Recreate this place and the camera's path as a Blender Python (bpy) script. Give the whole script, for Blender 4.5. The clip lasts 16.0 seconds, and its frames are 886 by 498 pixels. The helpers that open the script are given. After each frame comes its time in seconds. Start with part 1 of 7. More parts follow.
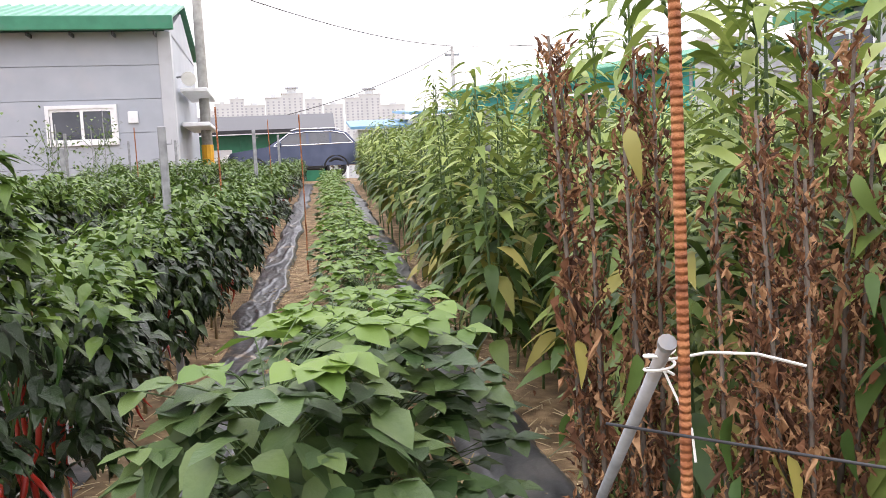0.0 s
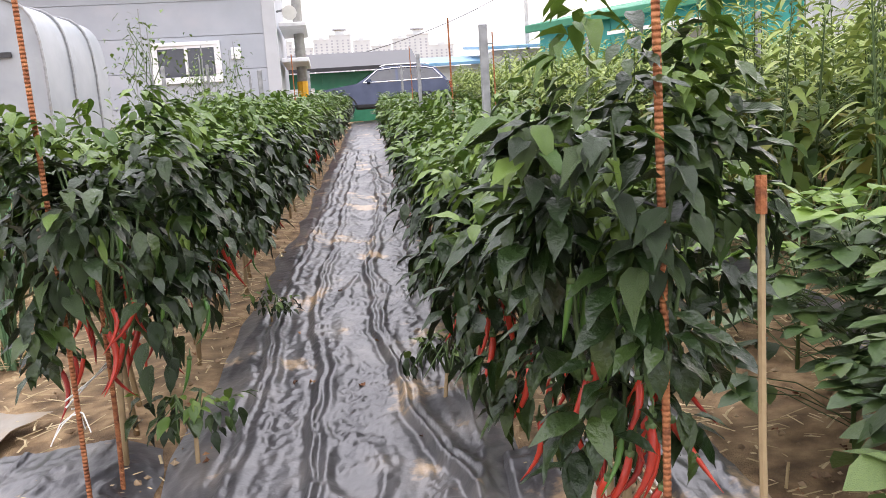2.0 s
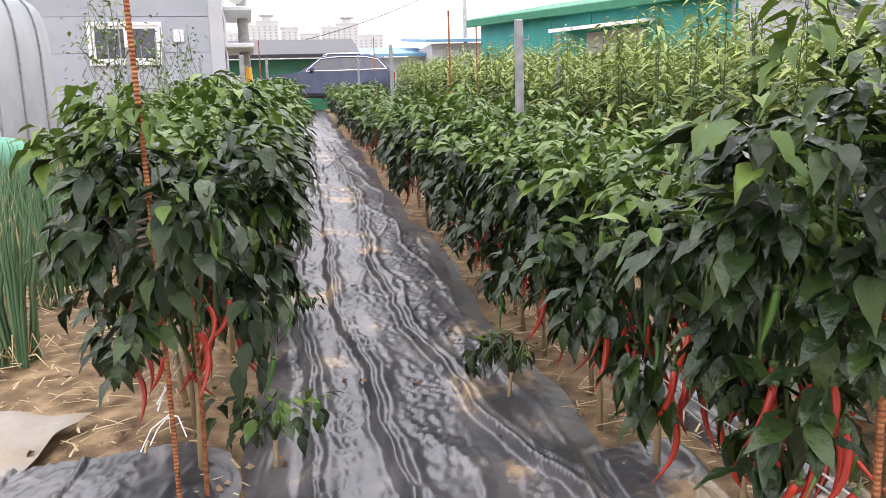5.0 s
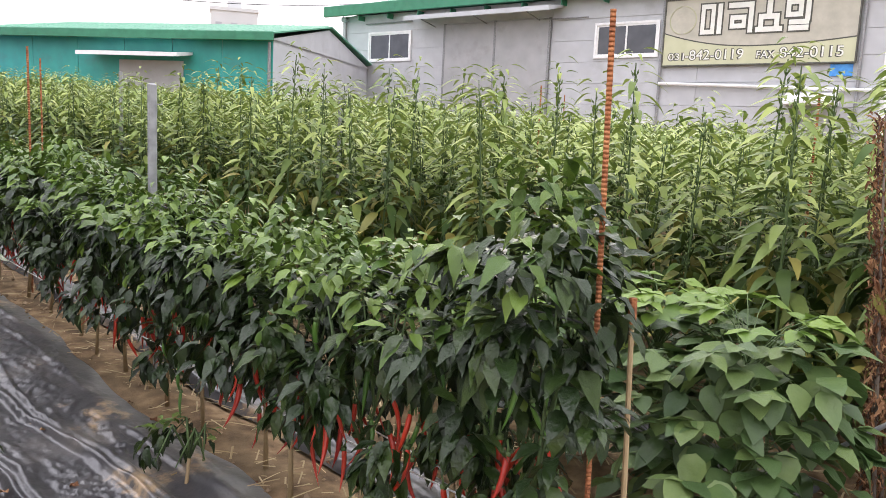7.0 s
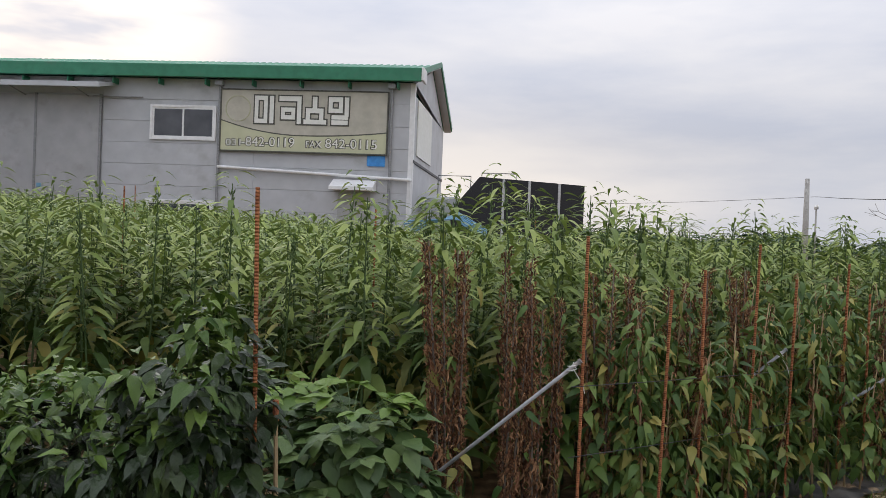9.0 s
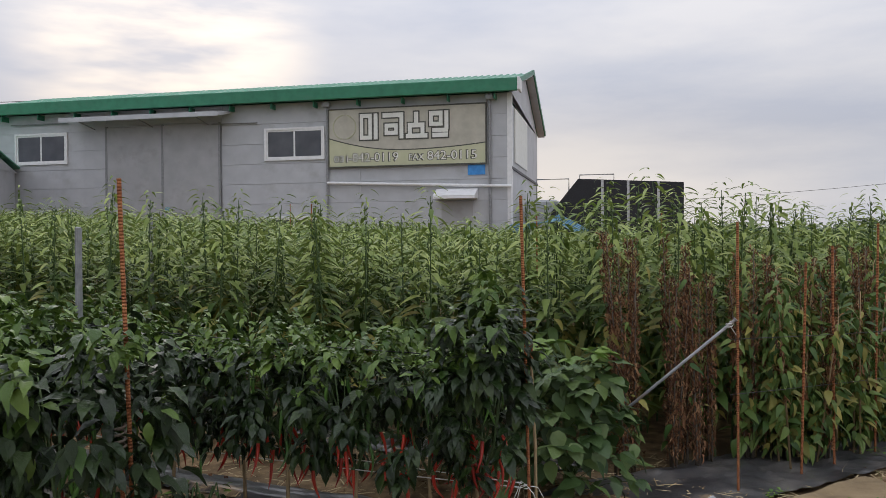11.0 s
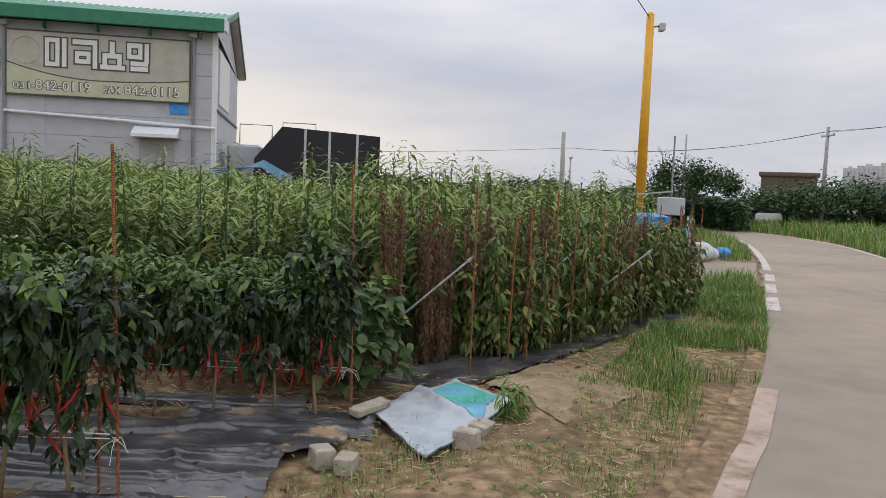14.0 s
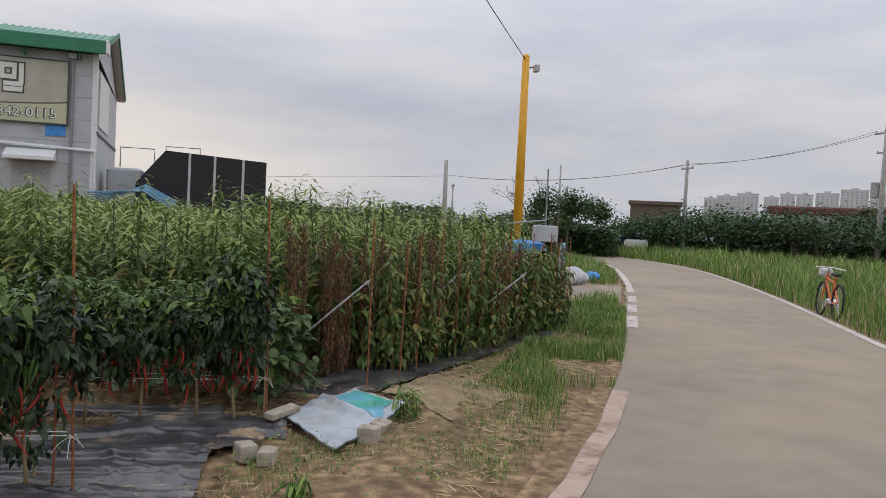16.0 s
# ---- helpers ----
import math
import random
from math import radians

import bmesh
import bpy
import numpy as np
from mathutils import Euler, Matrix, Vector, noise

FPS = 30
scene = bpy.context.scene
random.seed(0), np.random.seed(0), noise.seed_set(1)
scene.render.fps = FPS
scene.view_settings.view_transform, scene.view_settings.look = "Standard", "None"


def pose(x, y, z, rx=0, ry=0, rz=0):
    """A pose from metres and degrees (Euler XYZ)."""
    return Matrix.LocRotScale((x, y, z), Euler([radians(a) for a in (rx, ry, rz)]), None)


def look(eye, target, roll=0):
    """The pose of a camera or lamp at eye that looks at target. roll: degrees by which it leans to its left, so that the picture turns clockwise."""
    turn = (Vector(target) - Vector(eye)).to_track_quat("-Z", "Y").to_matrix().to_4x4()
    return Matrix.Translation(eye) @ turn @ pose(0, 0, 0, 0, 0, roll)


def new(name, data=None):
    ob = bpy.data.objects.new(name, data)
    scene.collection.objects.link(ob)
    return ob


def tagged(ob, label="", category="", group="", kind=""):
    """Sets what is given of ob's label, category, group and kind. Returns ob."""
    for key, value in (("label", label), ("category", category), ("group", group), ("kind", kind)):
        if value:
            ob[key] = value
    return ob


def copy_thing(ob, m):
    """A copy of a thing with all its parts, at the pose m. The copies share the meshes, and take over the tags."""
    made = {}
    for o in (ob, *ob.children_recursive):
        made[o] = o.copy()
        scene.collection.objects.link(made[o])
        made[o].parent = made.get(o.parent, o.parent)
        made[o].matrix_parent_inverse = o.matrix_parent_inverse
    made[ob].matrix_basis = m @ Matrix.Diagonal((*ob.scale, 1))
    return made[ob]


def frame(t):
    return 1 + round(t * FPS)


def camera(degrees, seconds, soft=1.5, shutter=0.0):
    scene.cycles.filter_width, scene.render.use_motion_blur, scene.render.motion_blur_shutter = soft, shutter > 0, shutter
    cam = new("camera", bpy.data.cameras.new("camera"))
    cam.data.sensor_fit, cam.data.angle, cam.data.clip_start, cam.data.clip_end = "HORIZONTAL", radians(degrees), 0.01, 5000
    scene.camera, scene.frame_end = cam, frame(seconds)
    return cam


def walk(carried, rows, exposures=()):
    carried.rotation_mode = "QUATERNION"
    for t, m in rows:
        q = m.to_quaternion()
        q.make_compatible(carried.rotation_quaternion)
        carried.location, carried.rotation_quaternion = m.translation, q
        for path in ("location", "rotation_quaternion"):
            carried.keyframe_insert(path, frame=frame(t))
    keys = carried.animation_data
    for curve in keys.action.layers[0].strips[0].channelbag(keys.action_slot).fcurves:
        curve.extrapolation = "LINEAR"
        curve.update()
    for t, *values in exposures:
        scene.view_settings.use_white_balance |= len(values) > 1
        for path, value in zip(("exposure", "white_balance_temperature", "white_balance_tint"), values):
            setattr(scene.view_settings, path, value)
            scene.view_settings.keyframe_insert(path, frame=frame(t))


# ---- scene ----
cam = camera(59.1, 16.0, soft=0.75)
PATH = [
    (0, (1.502, -3.750, 1.260), (1.787, -1.779, 1.068), -2.70),
    (0.5, (1.110, -3.625, 1.238), (1.335, -1.651, 1.011), -3.87),
    (1, (0.711, -3.507, 1.216), (0.886, -1.537, 0.921), -3.64),
    (1.5, (0.322, -3.407, 1.172), (0.492, -1.443, 0.836), -3.32),
    (2, (0.020, -3.251, 1.137), (0.172, -1.284, 0.806), -3.60),
    (2.5, (-0.162, -3.138, 1.127), (-0.053, -1.168, 0.803), -3.83),
    (3, (-0.220, -3.084, 1.108), (-0.109, -1.114, 0.784), -3.55),
    (3.5, (-0.200, -3.070, 1.085), (-0.089, -1.099, 0.764), -3.82),
    (3.7, (-0.182, -3.069, 1.092), (-0.041, -1.100, 0.769), -3.50),
    (5.8, (-0.678, -3.162, 1.196), (-0.185, -1.264, 0.801), -1.01),
    (6, (-0.687, -3.122, 1.196), (-0.133, -1.242, 0.797), -0.64),
    (6.5, (-0.883, -3.040, 1.297), (0.003, -1.273, 0.991), 1.07),
    (7, (-1.052, -2.993, 1.382), (0.325, -1.568, 1.109), 2.71),
    (7.5, (-1.163, -2.949, 1.447), (0.539, -1.914, 1.274), 3.93),
    (8, (-1.378, -2.932, 1.525), (0.516, -2.292, 1.461), 3.15),
    (8.5, (-1.508, -3.038, 1.556), (0.438, -2.581, 1.497), 3.00),
    (9, (-1.692, -3.084, 1.574), (0.243, -2.578, 1.541), 2.35),
    (9.5, (-2.029, -2.995, 1.513), (-0.145, -2.324, 1.511), -0.11),
    (10, (-2.378, -2.915, 1.511), (-0.514, -2.193, 1.511), -0.39),
    (10.2, (-2.482, -2.927, 1.499), (-0.623, -2.189, 1.487), -0.43),
    (12.3, (-3.707, -2.557, 1.500), (-1.761, -2.123, 1.337), 0.50),
    (12.5, (-3.801, -2.500, 1.510), (-1.831, -2.198, 1.346), 0.80),
    (13, (-4.057, -2.417, 1.532), (-2.071, -2.236, 1.372), 1.37),
    (13.5, (-4.299, -2.408, 1.552), (-2.308, -2.314, 1.397), 1.78),
    (14, (-4.527, -2.329, 1.560), (-2.534, -2.398, 1.412), 2.29),
    (14.5, (-4.748, -2.323, 1.599), (-2.754, -2.406, 1.457), 2.28),
    (15, (-4.939, -2.306, 1.599), (-2.946, -2.423, 1.472), 2.29),
    (15.5, (-5.185, -2.162, 1.607), (-3.198, -2.368, 1.519), 2.47),
    (16, (-5.390, -2.133, 1.605), (-3.424, -2.496, 1.534), 2.75),
]
EXPOSURES = [(0.0, 0.82), (1.0, 0.88), (2.0, 0.92), (3.7, 0.82), (6.0, 0.94), (7.0, 0.76), (7.5, 0.50), (8.0, 0.14), (9.0, -0.45), (10.2, -0.68), (12.3, -0.42), (14.5, -0.54), (16.0, -0.67)]
walk(cam, [(t, look(eye, target, roll)) for t, eye, target, roll in PATH], [(t, stops, 6850 if t < 8 else 6540, 19 if t < 8 else 14) for t, stops in EXPOSURES])

# ---- world and sun: a thinly overcast evening, the sun low behind cloud over the sign building ----
SUN_YAW, SUN_UP = radians(-49.6), radians(13.6)
world = bpy.data.worlds.new("overcast_sky")
scene.world = world
world.use_nodes = True
wn = world.node_tree.nodes
wl = world.node_tree.links
wn.clear()
w_out = wn.new("ShaderNodeOutputWorld")
w_bg = wn.new("ShaderNodeBackground")
w_sky = wn.new("ShaderNodeTexSky")
w_sky.sky_type = "NISHITA"
w_sky.sun_disc = False
w_sky.sun_elevation = SUN_UP
w_sky.sun_rotation = -SUN_YAW
w_coord = wn.new("ShaderNodeTexCoord")
w_map = wn.new("ShaderNodeMapping")
w_map.inputs["Scale"].default_value = (1.0, 1.0, 4.6)
w_noise = wn.new("ShaderNodeTexNoise")
w_noise.inputs["Scale"].default_value = 2.2
w_noise.inputs["Detail"].default_value = 8.0
w_noise.inputs["Roughness"].default_value = 0.55
w_ramp = wn.new("ShaderNodeValToRGB")
w_ramp.color_ramp.elements[0].position, w_ramp.color_ramp.elements[1].position = 0.36, 0.66
w_ramp.color_ramp.elements[0].color = (7.4, 8.1, 9.4, 1)
w_ramp.color_ramp.elements[1].color = (10.4, 10.6, 10.9, 1)
w_mix = wn.new("ShaderNodeMixRGB")
w_mix.inputs["Fac"].default_value = 0.96
wl.new(w_coord.outputs["Generated"], w_map.inputs["Vector"])
wl.new(w_map.outputs["Vector"], w_noise.inputs["Vector"])
wl.new(w_noise.outputs["Fac"], w_ramp.inputs["Fac"])
wl.new(w_sky.outputs["Color"], w_mix.inputs["Color1"])
wl.new(w_ramp.outputs["Color"], w_mix.inputs["Color2"])
w_sep = wn.new("ShaderNodeSeparateXYZ")
w_zen = wn.new("ShaderNodeMapRange")  # an overcast sky is brightest overhead
w_zen.inputs["From Min"].default_value, w_zen.inputs["From Max"].default_value = 0.12, 0.9
w_zen.inputs["To Min"].default_value, w_zen.inputs["To Max"].default_value = 0.95, 2.25
w_mul = wn.new("ShaderNodeVectorMath")
w_mul.operation = "SCALE"
wl.new(w_coord.outputs["Generated"], w_sep.inputs["Vector"])
wl.new(w_sep.outputs["Z"], w_zen.inputs["Value"])
wl.new(w_mix.outputs["Color"], w_mul.inputs[0])
wl.new(w_zen.outputs["Result"], w_mul.inputs["Scale"])
w_dot = wn.new("ShaderNodeVectorMath")
w_dot.operation = "DOT_PRODUCT"
w_dot.inputs[1].default_value = (-math.sin(SUN_YAW) * math.cos(SUN_UP), math.cos(SUN_YAW) * math.cos(SUN_UP), math.sin(SUN_UP))
w_glow = wn.new("ShaderNodeMapRange")  # brighter, warmer cloud before the hidden sun
w_glow.interpolation_type = "SMOOTHSTEP"
w_glow.inputs["From Min"].default_value, w_glow.inputs["From Max"].default_value = 0.980, 0.9995
w_warm = wn.new("ShaderNodeMixRGB")
w_warm.blend_type = "ADD"
w_warm.inputs["Color2"].default_value = (8.6, 6.5, 3.3, 1)
w_gap = wn.new("ShaderNodeTexNoise")  # ragged cloud before the glow
w_gap.inputs["Scale"].default_value, w_gap.inputs["Detail"].default_value = 5.0, 7.0
w_thin = wn.new("ShaderNodeMapRange")
w_thin.inputs["From Min"].default_value, w_thin.inputs["From Max"].default_value = 0.40, 0.62
w_thin.inputs["To Min"].default_value = 0.12
w_part = wn.new("ShaderNodeMath")
w_part.operation = "MULTIPLY"
wl.new(w_map.outputs["Vector"], w_gap.inputs["Vector"])
wl.new(w_gap.outputs["Fac"], w_thin.inputs["Value"])
wl.new(w_coord.outputs["Generated"], w_dot.inputs[0])
wl.new(w_dot.outputs["Value"], w_glow.inputs["Value"])
wl.new(w_glow.outputs["Result"], w_part.inputs[0])
wl.new(w_thin.outputs["Result"], w_part.inputs[1])
wl.new(w_part.outputs["Value"], w_warm.inputs["Fac"])
wl.new(w_mul.outputs["Vector"], w_warm.inputs["Color1"])
w_low = wn.new("ShaderNodeMapRange")  # pale warm evening light low on the sun's side
w_low.inputs["From Min"].default_value, w_low.inputs["From Max"].default_value = 0.20, 0.0
w_side = wn.new("ShaderNodeMapRange")
w_side.inputs["From Min"].default_value, w_side.inputs["From Max"].default_value = 0.62, 0.92
w_both = wn.new("ShaderNodeMath")
w_both.operation = "MULTIPLY"
w_band = wn.new("ShaderNodeMixRGB")
w_band.blend_type = "ADD"
w_band.inputs["Color2"].default_value = (4.2, 2.9, 0.9, 1)
wl.new(w_sep.outputs["Z"], w_low.inputs["Value"])
wl.new(w_dot.outputs["Value"], w_side.inputs["Value"])
wl.new(w_low.outputs["Result"], w_both.inputs[0])
wl.new(w_side.outputs["Result"], w_both.inputs[1])
wl.new(w_both.outputs["Value"], w_band.inputs["Fac"])
wl.new(w_warm.outputs["Color"], w_band.inputs["Color1"])
wl.new(w_band.outputs["Color"], w_bg.inputs["Color"])
wl.new(w_bg.outputs["Background"], w_out.inputs["Surface"])
w_bg.inputs["Strength"].default_value = 0.1

sun = new("sun", bpy.data.lights.new("sun", "SUN"))
sun.data.energy, sun.data.angle, sun.data.color = 0.6, radians(30), (1.0, 0.95, 0.88)
sun_dir = Vector((-math.sin(SUN_YAW) * math.cos(SUN_UP), math.cos(SUN_YAW) * math.cos(SUN_UP), math.sin(SUN_UP)))
sun.matrix_world = look(sun_dir * 100, (0, 0, 0))

# ---- materials ----
def mat(name, colors, rough=0.6, metal=0.0, scale=8.0, detail=5.0, bump=0.0, bump_scale=40.0, rand=0.0, spec=0.5, stain=None, translucent=0.0, stretch=None, coords="Object"):
    """A procedural material: colours mixed by noise at two scales and by a random number per piece, with a fine relief."""
    m = bpy.data.materials.new(name)
    m.use_nodes = True
    n, l = m.node_tree.nodes, m.node_tree.links
    b = n["Principled BSDF"]
    tc = n.new("ShaderNodeTexCoord")
    vec = tc.outputs[coords]
    if stretch:
        mp = n.new("ShaderNodeMapping")
        mp.inputs["Scale"].default_value = stretch
        l.new(vec, mp.inputs["Vector"])
        vec = mp.outputs["Vector"]
    n1 = n.new("ShaderNodeTexNoise")
    n1.inputs["Scale"].default_value, n1.inputs["Detail"].default_value = scale, detail
    l.new(vec, n1.inputs["Vector"])
    fac = n1.outputs["Fac"]
    if rand:
        geo, ob = n.new("ShaderNodeNewGeometry"), n.new("ShaderNodeObjectInfo")
        add = n.new("ShaderNodeMath")
        add.operation = "ADD"
        l.new(geo.outputs["Random Per Island"], add.inputs[0])
        l.new(ob.outputs["Random"], add.inputs[1])
        fr = n.new("ShaderNodeMath")
        fr.operation = "FRACT"
        l.new(add.outputs[0], fr.inputs[0])
        mx = n.new("ShaderNodeMix")
        mx.inputs["Factor"].default_value = rand
        l.new(fac, mx.inputs["A"])
        l.new(fr.outputs[0], mx.inputs["B"])
        fac = mx.outputs["Result"]
    ramp = n.new("ShaderNodeValToRGB")
    e = ramp.color_ramp.elements
    lo, hi = (0.3, 0.7) if rand < 0.4 else (0.12, 0.88)
    e[0].position, e[1].position = lo, hi
    e[0].color, e[1].color = (*colors[0], 1), (*colors[-1], 1)
    for i, c in enumerate(colors[1:-1]):
        x = e.new(lo + (hi - lo) * (i + 1) / (len(colors) - 1))
        x.color = (*c, 1)
    l.new(fac, ramp.inputs["Fac"])
    col = ramp.outputs["Color"]
    if stain:
        n2 = n.new("ShaderNodeTexNoise")
        n2.inputs["Scale"].default_value, n2.inputs["Detail"].default_value = stain[1], 6.0
        n2.inputs["Roughness"].default_value = 0.65
        l.new(vec, n2.inputs["Vector"])
        r2 = n.new("ShaderNodeValToRGB")
        r2.color_ramp.elements[0].position, r2.color_ramp.elements[1].position = stain[2], stain[3]
        l.new(n2.outputs["Fac"], r2.inputs["Fac"])
        mc = n.new("ShaderNodeMixRGB")
        mc.inputs["Color2"].default_value = (*stain[0], 1)
        l.new(r2.outputs["Color"], mc.inputs["Fac"])
        l.new(col, mc.inputs["Color1"])
        col = mc.outputs["Color"]
    l.new(col, b.inputs["Base Color"])
    b.inputs["Roughness"].default_value, b.inputs["Metallic"].default_value = rough, metal
    b.inputs["Specular IOR Level"].default_value = spec
    if bump:
        nb = n.new("ShaderNodeTexNoise")
        nb.inputs["Scale"].default_value, nb.inputs["Detail"].default_value = bump_scale, 4.0
        l.new(vec, nb.inputs["Vector"])
        bp = n.new("ShaderNodeBump")
        bp.inputs["Strength"].default_value, bp.inputs["Distance"].default_value = bump, 0.01
        l.new(nb.outputs["Fac"], bp.inputs["Height"])
        l.new(bp.outputs["Normal"], b.inputs["Normal"])
    if translucent:
        tr = n.new("ShaderNodeBsdfTranslucent")
        l.new(col, tr.inputs["Color"])
        ms = n.new("ShaderNodeMixShader")
        ms.inputs["Fac"].default_value = translucent
        l.new(b.outputs["BSDF"], ms.inputs[1])
        l.new(tr.outputs["BSDF"], ms.inputs[2])
        l.new(ms.outputs["Shader"], n["Material Output"].inputs["Surface"])
    return m


